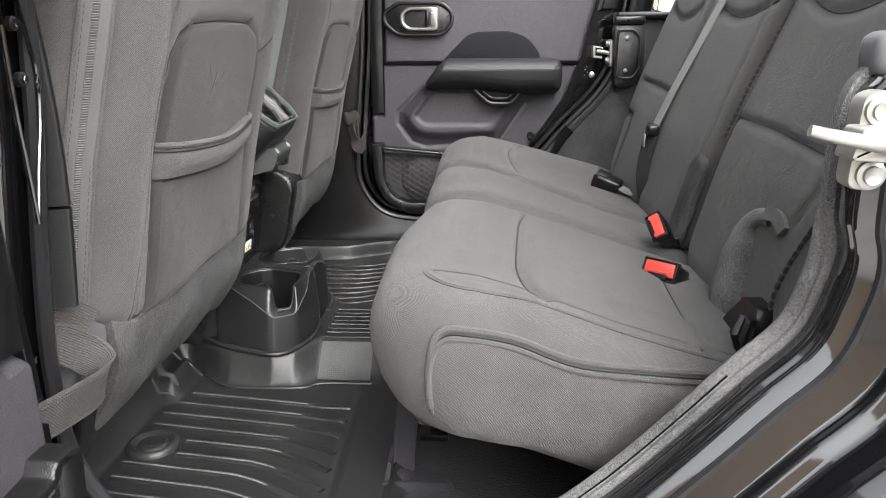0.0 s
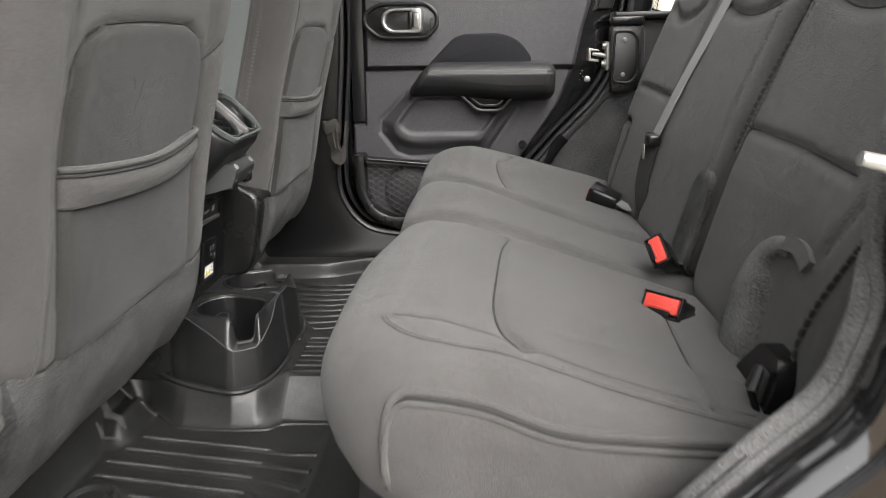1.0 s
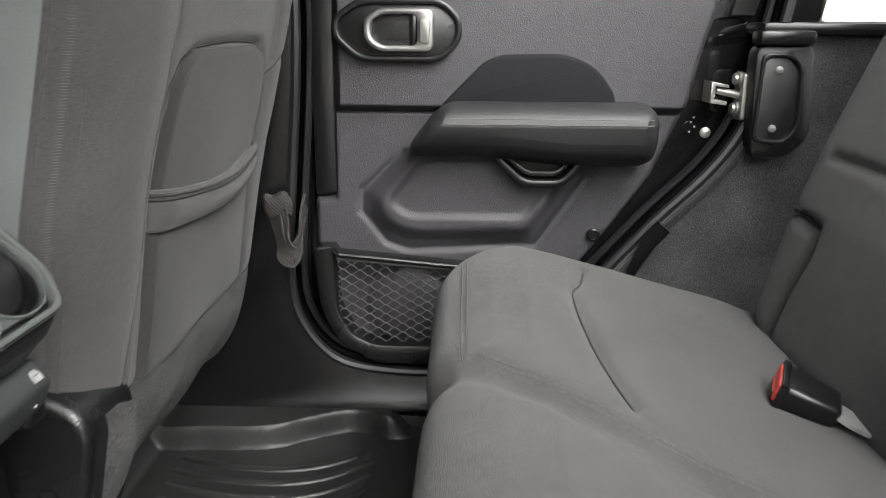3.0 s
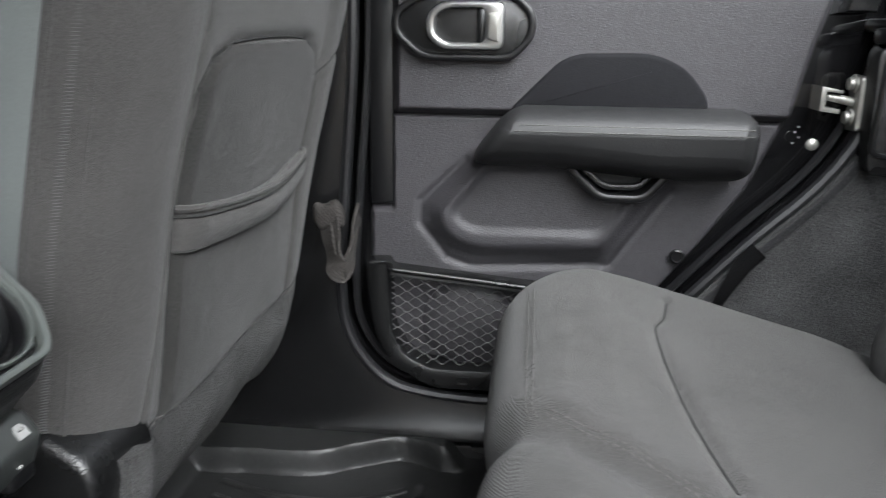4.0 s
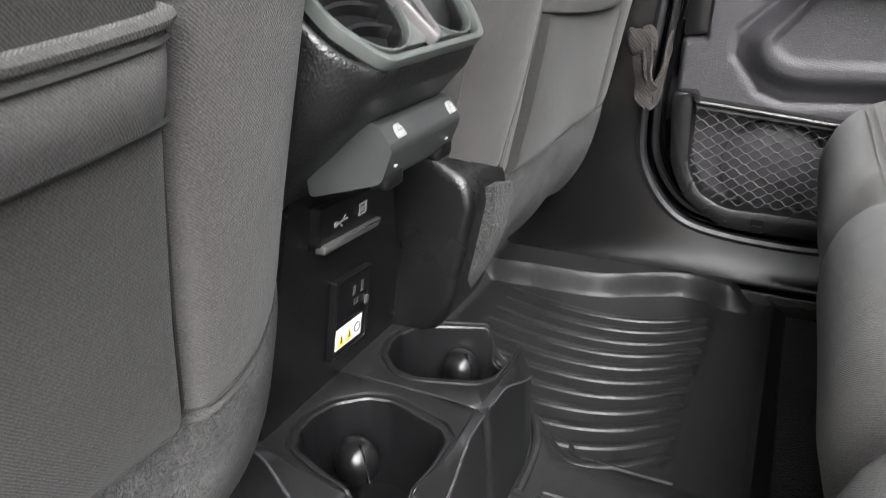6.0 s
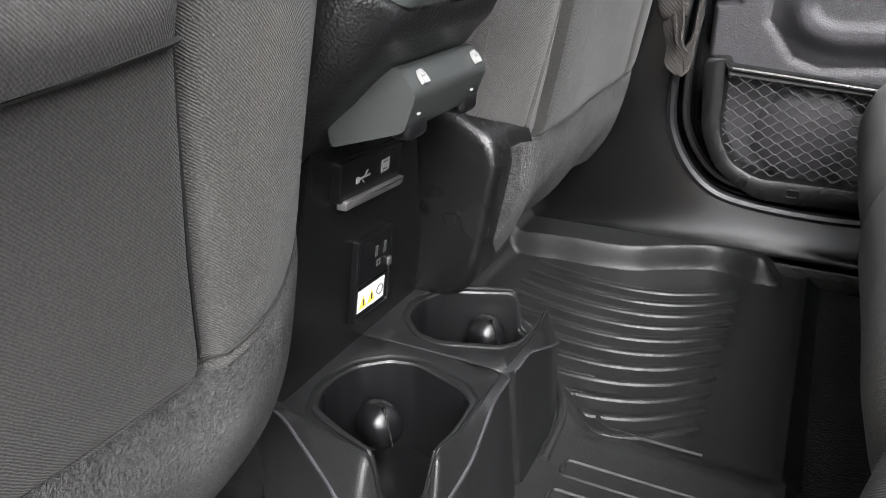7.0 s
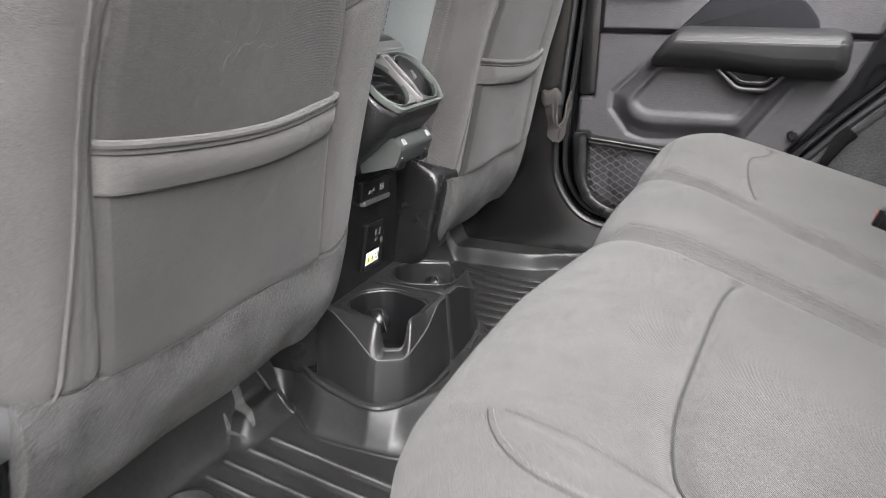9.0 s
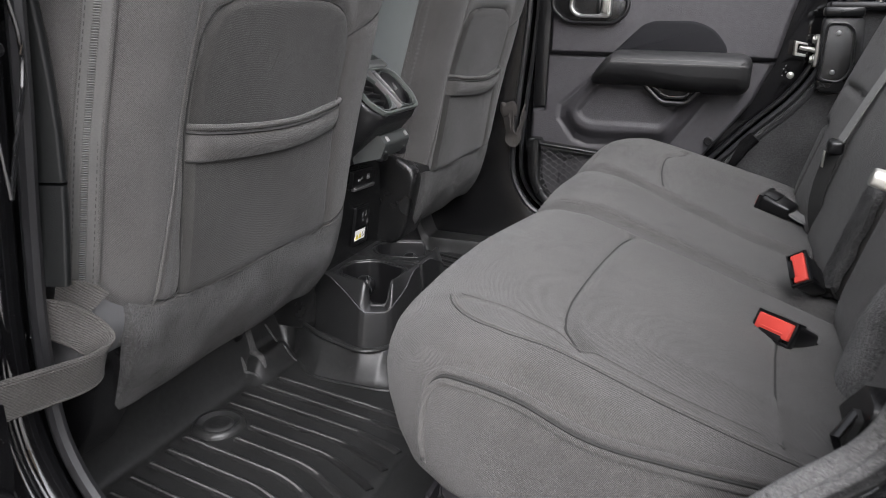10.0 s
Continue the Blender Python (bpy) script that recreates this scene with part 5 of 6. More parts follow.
def front_seat(c, outer):
    """A front seat seen from behind, centred at y = c; outer is the side (-1 or 1) of the door."""
    fuller = 0.022 if outer < 0 else 0.02
    st = thing("front_seat", (-0.45, c, 0.0), "charcoal twill front seat with a rear map pocket and felt skirt", "car seat", group="front seats")
    left_edge = [(-0.148, 0.288), (-0.156, 0.4), (-0.159, 0.48), (-0.158, 0.54), (-0.152, 0.588), (-0.136, 0.611), (-0.105, 0.622)]
    left_seam = [(-0.192, 0.292), (-0.182, 0.38), (-0.173, 0.48), (-0.170, 0.55), (-0.162, 0.61), (-0.152, 0.66), (-0.150, 0.8)]
    right_edge = [(0.18, 0.288), (0.172, 0.36), (0.166, 0.46), (0.163, 0.55), (0.155, 0.588), (0.135, 0.612), (0.1, 0.622)]
    shoulder = [(0.158, 0.575), (0.19, 0.592), (0.23, 0.606), (0.265, 0.612)]
    top_edge = [(x, 0.622 + 0.004 * (1 - (x / 0.105) ** 2)) for x in np.linspace(-0.105, 0.1, 9)]
    creases = [(left_edge, 0.005, 0.0045), (left_seam, 0.003, 0.004), (right_edge, 0.007, 0.006), (shoulder, 0.005, 0.005), (top_edge, 0.005, 0.005)]

    def place(u, v, h):
        """A place on the back: offset u, height v, h proud of the cloth."""
        hh = h
        for ln, deep, wide in creases:
            hh = hh + groove(u, v, ln, deep, wide)
        hh = hh + 0.0016 * np.sin(23 * u + 11 * v) * np.sin(17 * v + 2)
        roll = np.clip(1 - (v - hem_z(u)) / 0.022, 0, 1)
        hh = hh - 0.012 * (1 - np.sqrt(1 - 0.999 * roll**2))
        return shell_x(v) - plan_dx(u) + hh, c + u, v

    # the loft of the whole backrest
    levels = np.r_[0.0, 0.006, 0.014, 0.024, np.linspace(0.036, 1, 120)]
    off, dep = PLAN[:, 1], PLAN[:, 0]
    stretch = lambda o: o - fuller * np.clip((-o - 0.185) / 0.05, 0, 1)
    flank = np.clip((dep - 0.03) / 0.02, 0, 1)
    rings = []
    for k in levels:
        z = hem_z(off) + (1.0 - hem_z(off)) * k
        bx, by, bz = place(off, z, 0.0 * off)
        sx = shell_x(z) - dep
        rings.append(np.stack([bx * (1 - flank) + sx * flank, c + stretch(by - c), bz], 1))
    n = len(PLAN)
    vs = np.concatenate(rings)
    fs = [(i * n + j, i * n + j + 1, (i + 1) * n + j + 1, (i + 1) * n + j) for i in range(len(levels) - 1) for j in range(n - 1)]
    fs += [tuple(range(n))[::-1], tuple((len(levels) - 1) * n + j for j in range(n))]
    fs += [(i * n + n - 1, i * n, (i + 1) * n, (i + 1) * n + n - 1) for i in range(len(levels) - 1)]
    back = part("backrest", (vs, fs), FABRIC, st, "charcoal twill seat back")

    def on(pts, lift):
        return [tuple(float(q) for q in place(np.array(u), np.array(v), np.array(lift))) for u, v in pts]

    def fine(pts, k=6):
        return [(a, b) for a, b, _ in smooth_path([(p, q, 0) for p, q in pts], k)]

    for ln in (left_edge, left_seam, right_edge, shoulder, top_edge):
        part("seam", tube(on(fine(ln), 0.0012), 0.0011, 5), DARKSEAM, back)
    part("raised_edge", tube(on(fine([(a - 0.0035, b) for a, b in left_seam]), 0.0008), 0.0022, 6), FABRIC, back)
    welt = on([(x, float(hem_z(x)) + 0.002) for x in np.linspace(-0.238, 0.28, 70)], 0.002)
    part("welt", tube(welt, 0.0034, 8), FABRIC, back, "corded lower edge of the back cover")
    welt_seam = on([(x, float(hem_z(x)) + 0.009) for x in np.linspace(-0.236, 0.27, 70)], 0.0006)
    part("seam", tube(welt_seam, 0.001, 5), DARKSEAM, back)

    # knit panel above and pocket below, with a folded hem
    edge_l = lambda v: np.interp(v, [p[1] for p in left_edge], [p[0] for p in left_edge])
    edge_r = lambda v: np.interp(v, [p[1] for p in right_edge], [p[0] for p in right_edge])

    def panel_fn(u, v):
        y = edge_l(v) + 0.003 + (edge_r(v) - edge_l(v) - 0.006) * u
        x, y, z = place(y, v, 0.0 * u)
        tuck = np.clip(1 - np.minimum(u, 1 - u) / 0.035, 0, 1) ** 2
        return x + 0.0042 - 0.004 * tuck, y, z

    part("knit_panel", thick(sheet(panel_fn, np.linspace(0, 1, 44), np.linspace(0.46, 0.621, 40)), (-0.006, 0, 0)), INSERT, back, "dark knit panel")
    if outer < 0:
        for u0, v0, du, dv in ((0.41, 0.545, 0.1, 0.018), (0.5, 0.548, 0.11, 0.006), (0.31, 0.575, 0.06, -0.02), (0.36, 0.533, 0.05, 0.03)):
            line = [np.array(panel_fn(np.array(u0 + du * t), np.array(v0 + dv * t + 0.003 * math.sin(7 * t)))) + (0.0004, 0, 0) for t in np.linspace(0, 1, 8)]
            part("scuff", tube(line, 0.00022, 4), ZIPTAPE, back, "faint pale scuff mark")
    sag = lambda t: 0.010 * (1 - (2 * t - 1) ** 2)

    def pocket_fn(u, v):
        k = np.clip((v - 0.29) / 0.18, 0, 1)
        z = v - sag(u) * k
        y = edge_l(z) + 0.001 + (edge_r(z) - edge_l(z) - 0.003) * u
        x, y, z = place(y, z, 0.0 * u)
        tuck = np.clip(1 - np.minimum(u, 1 - u) / 0.03, 0, 1) ** 2
        bulge = 0.0045 + 0.010 * np.clip(np.sin(np.pi * u), 0, 1) ** 0.6 * k - 0.004 * tuck
        return x + bulge + 0.0012 * np.sin(9 * u + 20 * v) * (1 - tuck), y, z

    uu = np.linspace(0, 1, 48)
    pocket = part("map_pocket", thick(sheet(pocket_fn, uu, np.linspace(0.2885, 0.462, 32)), (-0.006, 0, 0)), INSERT, back, "dark knit map pocket")

    def hem_fn(u, v):
        x, y, z = pocket_fn(u, v)
        b = np.sin(np.pi * np.clip((v - 0.455) / 0.037, 0, 1))
        e = np.clip(np.sin(np.pi * np.clip(u, 0, 1)) * 5, 0, 1)
        return x + e * (0.003 + 0.006 * b + 0.003 * np.sin(np.pi * u)), y, z

    hem = part("pocket_hem", thick(sheet(hem_fn, uu, np.linspace(0.455, 0.492, 14)), (-0.010, 0, 0)), FABRIC, pocket, "folded pocket hem")
    part("hem_piping", tube([np.array(hem_fn(np.array(u), np.array(0.4915))) + (0.002, 0, 0.001) for u in uu], 0.0034, 7), FABRIC, hem)
    part("hem_seam", tube([np.array(hem_fn(np.array(u), np.array(0.4855))) + (0.0012, 0, 0) for u in uu], 0.0013, 4), DARKSEAM, hem)
    part("hem_seam", tube([np.array(pocket_fn(np.array(u), np.array(0.4545))) + (0.003, 0, 0) for u in uu], 0.0014, 4), DARKSEAM, hem)

    # zip down the side bolster, and the stitched seam of the side panel in front of it
    zs = np.linspace(0.335, 0.95, 70)
    track = [(float(shell_x(z)) - (0.036 if outer < 0 else 0.045), c - 0.2405 - fuller, z) for z in zs]
    way = Vector((0.48, -0.87, 0.08)).normalized()
    across = Vector((0.87, 0.48, 0)).normalized()
    zipper = part("zip_tape", sweep(track, [(-0.0125, -0.002), (0.0125, -0.002), (0.0125, 0.0016), (-0.0125, 0.0016)], up=tuple(way)), ZIPTAPE, back, "zip down the side bolster")
    teeth = []
    for p in resample(track, 0.0024):
        q = Vector(p) + way * 0.0022
        e = across * 0.0030
        teeth.append(sweep([tuple(q - e), tuple(q + e)], circle(0.0009, 4), up=(0.02, 0.03, 1)))
    part("zip_teeth", merged(*teeth), ZIPTOOTH, zipper)
    for o in (-0.0145, 0.0145):
        part("flap_edge", tube([tuple(Vector(p) + way * 0.001 + across * o) for p in track], 0.0021, 6), FABRIC, zipper)
        part("stitching", stitches([tuple(Vector(p) + way * 0.0016 + across * (o * 0.72)) for p in track], 0.004, 0.003, 0.0006), DARKSEAM, zipper)
    seam_track = [(float(shell_x(z)) - 0.134, c - 0.2578 - fuller, z) for z in np.linspace(0.42, 0.98, 60)]
    part("side_seam", stitches(seam_track, 0.0065, 0.003, 0.0017), DARKSEAM, back, "dark lace stitching on the side panel")

    def facing(u, v):
        d = 0.062 + (0.166 - 0.062) * u
        o = np.interp(d, [0.04, 0.07, 0.09, 0.11, 0.13, 0.15, 0.168], [-0.241, -0.254, -0.2575, -0.259, -0.2578, -0.254, -0.238])
        return shell_x(v) - d, c + o - 0.0018 - fuller, v

    if outer > 0:
        part("side_facing", thick(sheet(facing, np.linspace(0, 1, 16), np.linspace(0.41, 0.98, 40)), (0, 0.004, 0)), FRONTSEAT, back, "grey-green side facing")

    # felt skirt below
    def skirt_fn(u, v):
        top = hem_z(np.maximum(u, -0.214)) + 0.004
        low = 0.158 + 0.02 * np.clip((u - 0.2) / 0.09, 0, 1) 
        z = top + (low - top) * v
        x = shell_x(top) - 0.004 - 0.052 * v**1.25 + 0.012 * np.sin(np.pi * v)
        x = x - plan_dx(u) * np.where(u < 0, 0.3, 1 - 0.25 * v) - 0.025 * np.clip((v - 0.93) / 0.07, 0, 1) ** 2
        lump = 0.003 * np.sin(31 * u + c) * np.sin(7 * v + 2)
        x = x + (0.032 if outer > 0 else 0.0) * np.clip((-u - 0.17) / 0.05, 0, 1) * (1 - 0.4 * v)
        return x + lump, c + u, z

    part("felt_skirt", thick(sheet(skirt_fn, np.linspace(-0.224 if outer < 0 else -0.240, 0.292, 90), np.linspace(0, 1, 34)), (-0.02, 0, -0.004)), SKIRT, st, "worn grey felt skirt")
    if outer < 0:
        disc = round_poly([(-0.47, 0.225), (-0.40, 0.222), (-0.352, 0.25), (-0.333, 0.29), (-0.340, 0.332), (-0.376, 0.352), (-0.46, 0.345)], 0.03, 6)
        lower = round_poly([(-0.48, 0.10), (-0.405, 0.11), (-0.368, 0.17), (-0.345, 0.25), (-0.39, 0.285), (-0.48, 0.285)], 0.02, 5)
        part("hinge_cover", prism(lower, c - 0.2, c - 0.262, lambda a, b, d: (a, d, b), 0.012, 4), SILL, st, "black plastic hinge cover")
        part("recliner_cover", prism(disc, c - 0.2, c - 0.262, lambda a, b, d: (a, d, b), 0.014, 4), RECLINER, st, "grey plastic recliner cover")
        part("recliner_cap", prism([(a - 0.004, b - 0.002) for a, b in disc], c - 0.262, c - 0.278, lambda a, b, d: (a, d, b), 0.007, 3), RECLINER, st, "grey plastic recliner cap")
    else:
        poly = round_poly([(-0.46, 0.35), (-0.36, 0.346), (-0.318, 0.324), (-0.309, 0.300), (-0.332, 0.19), (-0.35, 0.165), (-0.46, 0.155)], 0.014, 5)
        part("side_cover", prism(poly, c - 0.19, c - 0.272, lambda a, b, d: (a, d, b), 0.009, 5), PLASTIC, st, "black grained plastic hinge cover")
    part("seat_base", pillow(c - 0.24, c + 0.24, -0.95, -0.46, 0.06, [(0.03, -0.14), (0.0, -0.12), (0.0, -0.04), (0.012, -0.014), (0.03, -0.003), (0.05, 0.0)], lambda u, v, h: (v, u, 0.36 + h), 0.012, 5), FABRIC, st, "charcoal twill seat cushion")
    for s in (-1, 1):
        part("seat_rail", box(-0.95, -0.56, c + s * 0.19 - 0.02, c + s * 0.19 + 0.02, -0.012, 0.06, 0.006), PLASTIC_SMOOTH, st)
        part("seat_leg", box(-0.6, -0.5, c + s * 0.19 - 0.015, c + s * 0.19 + 0.015, 0.05, 0.24, 0.006), PLASTIC_SMOOTH, st)
    return st


front_seat(-0.385, -1)
front_seat(0.403, 1)

# ---- grab straps on the pillars ----
def strap(far):
    s = 1 if far else -1
    st = thing("door_strap", (-0.30, s * 0.68, 0.30), "worn brown-grey webbing door check strap", "strap", group="door check straps")
    if far:
        run = [(-0.285, 0.665, 0.37), (-0.275, 0.655, 0.335), (-0.262, 0.64, 0.305), (-0.248, 0.645, 0.295), (-0.236, 0.665, 0.31), (-0.232, 0.69, 0.345), (-0.228, 0.71, 0.365)]
    else:
        run = [(-0.352, -0.702, 0.325), (-0.343, -0.686, 0.318), (-0.330, -0.668, 0.301), (-0.318, -0.661, 0.283), (-0.309, -0.670, 0.273), (-0.304, -0.694, 0.273), (-0.301, -0.73, 0.280), (-0.299, -0.775, 0.289), (-0.304, -0.81, 0.293)]
    run = [(-0.263 + (a + 0.26) * 0.62, 0.668 + (b - 0.668) * 0.7, 0.012 + c) for a, b, c in run] if far else run
    cloth = STRAP_DARK if far else STRAP
    p = smooth_path(run, 8)
    w = 0.017 if far else 0.019
    if far:
        part("webbing", sweep(p, [(-0.0018, -w), (0.0018, -w), (0.0018, w), (-0.0018, w)], up=(0.1, 0.05, 1)), cloth, st)
    else:
        body = part("webbing", sweep(p, [(-0.0018, -w), (0.0018, -w), (0.003, 0), (0.0018, w), (-0.0018, w)], up=(0.25, 0.1, 1)), cloth, st)
        for k in (-1.0, 1.0, 0.84):
            part("edge_binding", sweep(p, [(q, k * w + r) for q, r in circle(0.0026, 6)], up=(0.25, 0.1, 1)), cloth, body)
        part("folded_end", sweep(smooth_path([(-0.346, -0.682, 0.347), (-0.338, -0.668, 0.344), (-0.330, -0.656, 0.337), (-0.325, -0.648, 0.328)], 6), [(-0.001, -0.016), (0.0025, -0.016), (0.0025, 0.012), (-0.001, 0.012)], up=(0.25, 0.1, 1)), cloth, body, "frayed folded strap end")
        return st
    part("edge_binding", merged(tube([(a, b, c + w) for a, b, c in p], 0.0028, 6), tube([(a, b, c - w) for a, b, c in p], 0.0024, 6)), cloth, st)
    part("knot", pillow(-0.022, 0.022, -0.018, 0.018, 0.012, [(0.0, -0.012), (0.0, 0.0), (0.004, 0.006), (0.009, 0.008)], lambda u, v, h: (run[0][0] + u + 0.1 * h, run[0][1] + s * -0.0 - s * h, run[0][2] + v + 0.004 * np.sin(200 * u)), 0.005, 4), cloth, st, "frayed stitched loop end")


strap(True)
strap(False)

# ---- centre console ----
console = thing("centre_console", (-0.36, 0.02, 0.03), "black plastic centre console with rear vents and cup holders", "console")
YC = 0.01


def tower_fn(u, v):
    # u runs round the tower's plan from one side over the rear face to the other
    half = np.interp(v, [0.05, 0.18, 0.25, 0.32, 0.36, 0.45], [0.118, 0.1145, 0.1005, 0.085, 0.075, 0.070])
    mid = np.interp(v, [0.18, 0.25, 0.32, 0.36], [0.0335, 0.0295, 0.025, 0.021])
    xr = -0.392 + 0.14 * (v - 0.18)
    side = np.clip((np.abs(u) - 0.9) / 0.1, 0, 1)
    y = mid + half * np.clip(u / 0.95, -1, 1)
    x = xr - 0.25 * np.clip((np.abs(u) - 0.95) / 0.05, 0, 1) - 0.006 * side
    return x, y, v


part("tower", sheet(tower_fn, np.r_[-1, -0.97, np.linspace(-0.955, 0.955, 25), 0.97, 1], np.linspace(0.05, 0.42, 24)), PLASTIC, console, "black grained rear panel")
HC = -0.012


def head_ring(k, inset=0.0, sink=0.0):
    """One level of the vent housing: a round-cornered plan whose rim follows the slant of the vents."""
    front = float(np.interp(k, [0, 0.12, 0.3, 0.55, 0.8, 1], [-0.374, -0.352, -0.326, -0.300, -0.284, -0.277])) - inset
    left, right, r = -float(np.interp(k, [0, 0.3, 0.7, 1], [0.074, 0.086, 0.097, 0.1])) + inset, float(np.interp(k, [0, 0.3, 0.7, 1], [0.064, 0.076, 0.088, 0.091])) - inset, 0.030 - inset
    pts = [(-0.62, left)] + [(front - r + r * math.sin(a), left + r - r * math.cos(a)) for a in np.linspace(0, math.pi / 2, 9)]
    pts += [(front - r + r * math.cos(a), right - r + r * math.sin(a)) for a in np.linspace(0, math.pi / 2, 9)] + [(-0.62, right)]
    run = [pts[0]] + [(pts[0][0] + (pts[1][0] - pts[0][0]) * q, pts[1][1]) for q in (0.4, 0.7, 0.8, 0.9)] + pts[1:-1] + [(pts[0][0] + (pts[1][0] - pts[0][0]) * q, pts[-1][1]) for q in (0.9, 0.8, 0.7, 0.4)] + [pts[-1]]
    return [(x, HC + y, 0.346 + (0.449 + float(np.clip(-0.277 - x, 0, 0.068)) - 0.346) * k - sink) for x, y in run]


head_rings = [head_ring(k) for k in np.linspace(0, 0.97, 18)] + [head_ring(1.0, 0.0015), head_ring(1.0, 0.004, -0.0006), head_ring(1.0, 0.0065, 0.001), head_ring(1.0, 0.008, 0.014)]
m = len(head_rings[0])
head_faces = [(a * m + b, a * m + b + 1, (a + 1) * m + b + 1, (a + 1) * m + b) for a in range(len(head_rings) - 1) for b in range(m - 1)]
part("head", (np.concatenate(head_rings), head_faces + [tuple(range(m))[::-1], tuple((len(head_rings) - 1) * m + b for b in range(m))]), HEADGRAIN, console, "grained black vent housing", smooth=60)
part("armrest_lid", pillow(-0.64, -0.355, YC - 0.085, YC + 0.085, 0.03, [(0.0, -0.03), (0.0, -0.012), (0.005, -0.004), (0.014, 0.0)], lambda u, v, h: (u, v, 0.538 + h), 0.008, 6), LID, console, "black padded console lid")
E0, E1 = np.array([-0.279, 0.455]), np.array([-0.340, 0.515])
ED = (E1 - E0) / np.linalg.norm(E1 - E0)
EN = np.array([-ED[1], ED[0]]) * -1


def vent_map(a, b, d):
    q = E0 + ED * b + EN * d
    return (q[0], HC + a, q[1])


bz_out = round_poly([(-0.068, -0.006), (0.068, -0.006), (0.089, 0.022), (0.089, 0.07), (0.06, 0.088), (-0.06, 0.088), (-0.089, 0.07), (-0.089, 0.022)], 0.010)
bz_in = round_poly([(-0.065, -0.001), (0.065, -0.001), (0.084, 0.024), (0.084, 0.068), (0.057, 0.083), (-0.057, 0.083), (-0.084, 0.068), (-0.084, 0.024)], 0.010)
bezel = part("vent_bezel", rim(bz_out, bz_in, -0.002, 0.006, vent_map, 0.002), BEZEL_RIM, console, "satin grey vent surround")
part("vent_collar", rim(bz_out, bz_in, -0.036, -0.002, vent_map, 0.0), PLASTIC, console)


def cast(poly, ca, cb, t):
    """Where a ray from (ca, cb) at angle t leaves an outline."""
    best = 9.0
    dx, dy = math.cos(t), math.sin(t)
    for (p, q), (r, s) in zip(poly, poly[1:] + poly[:1]):
        ex, ey = r - p, s - q
        den = dx * ey - dy * ex
        if abs(den) < 1e-12:
            continue
        k = ((p - ca) * ey - (q - cb) * ex) / den
        m = ((p - ca) * dy - (q - cb) * dx) / den
        if k > 1e-9 and -1e-9 <= m <= 1 + 1e-9:
            best = min(best, k)
    return (ca + dx * best, cb + dy * best)


for side, shut in ((-1, False), (1, True)):
    ca, cb, rad = side * 0.0445, 0.0405, 0.0375
    half = [(side * 0.0, 0.003), (side * 0.063, 0.003), (side * 0.081, 0.026), (side * 0.081, 0.066), (side * 0.055, 0.08), (side * 0.0, 0.08)]
    turn = np.linspace(0, 2 * math.pi, 40, endpoint=False)
    outer = [cast(half, ca, cb, t) for t in turn]
    ring = [(ca + rad * math.cos(t), cb + rad * math.sin(t)) for t in turn]
    ring2 = [(ca + 0.93 * rad * math.cos(t), cb + 0.93 * rad * math.sin(t)) for t in turn]
    part("vent_plate", rim(outer, ring, -0.005, 0.002, vent_map, 0.0008), BEZEL, bezel)
    part("vent_rim", rim([(ca + 1.05 * rad * math.cos(t), cb + 1.05 * rad * math.sin(t)) for t in turn], ring, 0.0, 0.0042, vent_map, 0.001), BEZEL_RIM, bezel)
    vent = part("air_vent", rim(ring, ring2, -0.027, -0.001, vent_map, 0.0015), PLASTIC_SMOOTH, console, "round adjustable air vent")
    part("vent_well", prism(ring2, -0.03, -0.024, vent_map, 0.0), DARKSEAM, vent)
    if shut:
        lid = [(ca + 0.86 * rad * math.cos(t) + 0.002, cb + 0.86 * rad * math.sin(t) + 0.002) for t in turn]
        part("vent_disc", prism(lid, -0.012, -0.002, lambda a, b, d: vent_map(a, b, d + (b - 0.04) * 0.22), 0.003), PLASTIC_SMOOTH, vent, "closed black vent flap")
        part("tab", prism(round_poly([(ca + 0.002, cb - 0.002), (ca + 0.005, cb - 0.002), (ca + 0.008, cb + 0.012), (ca + 0.005, cb + 0.012)], 0.001), -0.003, 0.003, vent_map, 0.001), DULL_STEEL, vent)
    else:
        for k in range(3):
            b0 = cb - 0.018 + k * 0.016
            w = math.sqrt(max(0, (0.92 * rad) ** 2 - (b0 + 0.003 - cb) ** 2))

            def blade_fn(u, v):
                q = E0[:, None, None] + ED[:, None, None] * (b0 + 0.0065 * (1 - u * u) - 0.006 * v) + EN[:, None, None] * (-0.005 - 0.017 * v)
                return q[0], HC + ca + w * u, q[1]

            part("slat", thick(sheet(blade_fn, np.linspace(-1, 1, 15), np.linspace(0, 1, 4)), (0.0006, 0, -0.0022)), PLASTIC_SMOOTH, vent)
bar_out = round_poly([(-0.003, -0.002), (0.007, 0.004), (0.013, 0.03), (0.009, 0.081), (-0.012, 0.081), (-0.011, 0.05)], 0.004)
bar_in = round_poly([(-0.0005, 0.006), (0.004, 0.008), (0.009, 0.03), (0.005, 0.076), (-0.008, 0.076), (-0.007, 0.05)], 0.003)
part("centre_bar", rim(bar_out, bar_in, 0.0, 0.009, vent_map, 0.002), GUNMETAL, bezel, "dark satin metal divider")
part("top_strip", prism(round_poly([(-0.1, 0.089), (0.085, 0.089), (0.082, 0.106), (-0.1, 0.106)], 0.003), -0.006, 0.004, vent_map, 0.002), SILVER, console, "satin silver trim strip above the vents")
part("centre_inlay", prism(bar_in, 0.0, 0.006, vent_map, 0.001), HEADGRAIN, bezel)

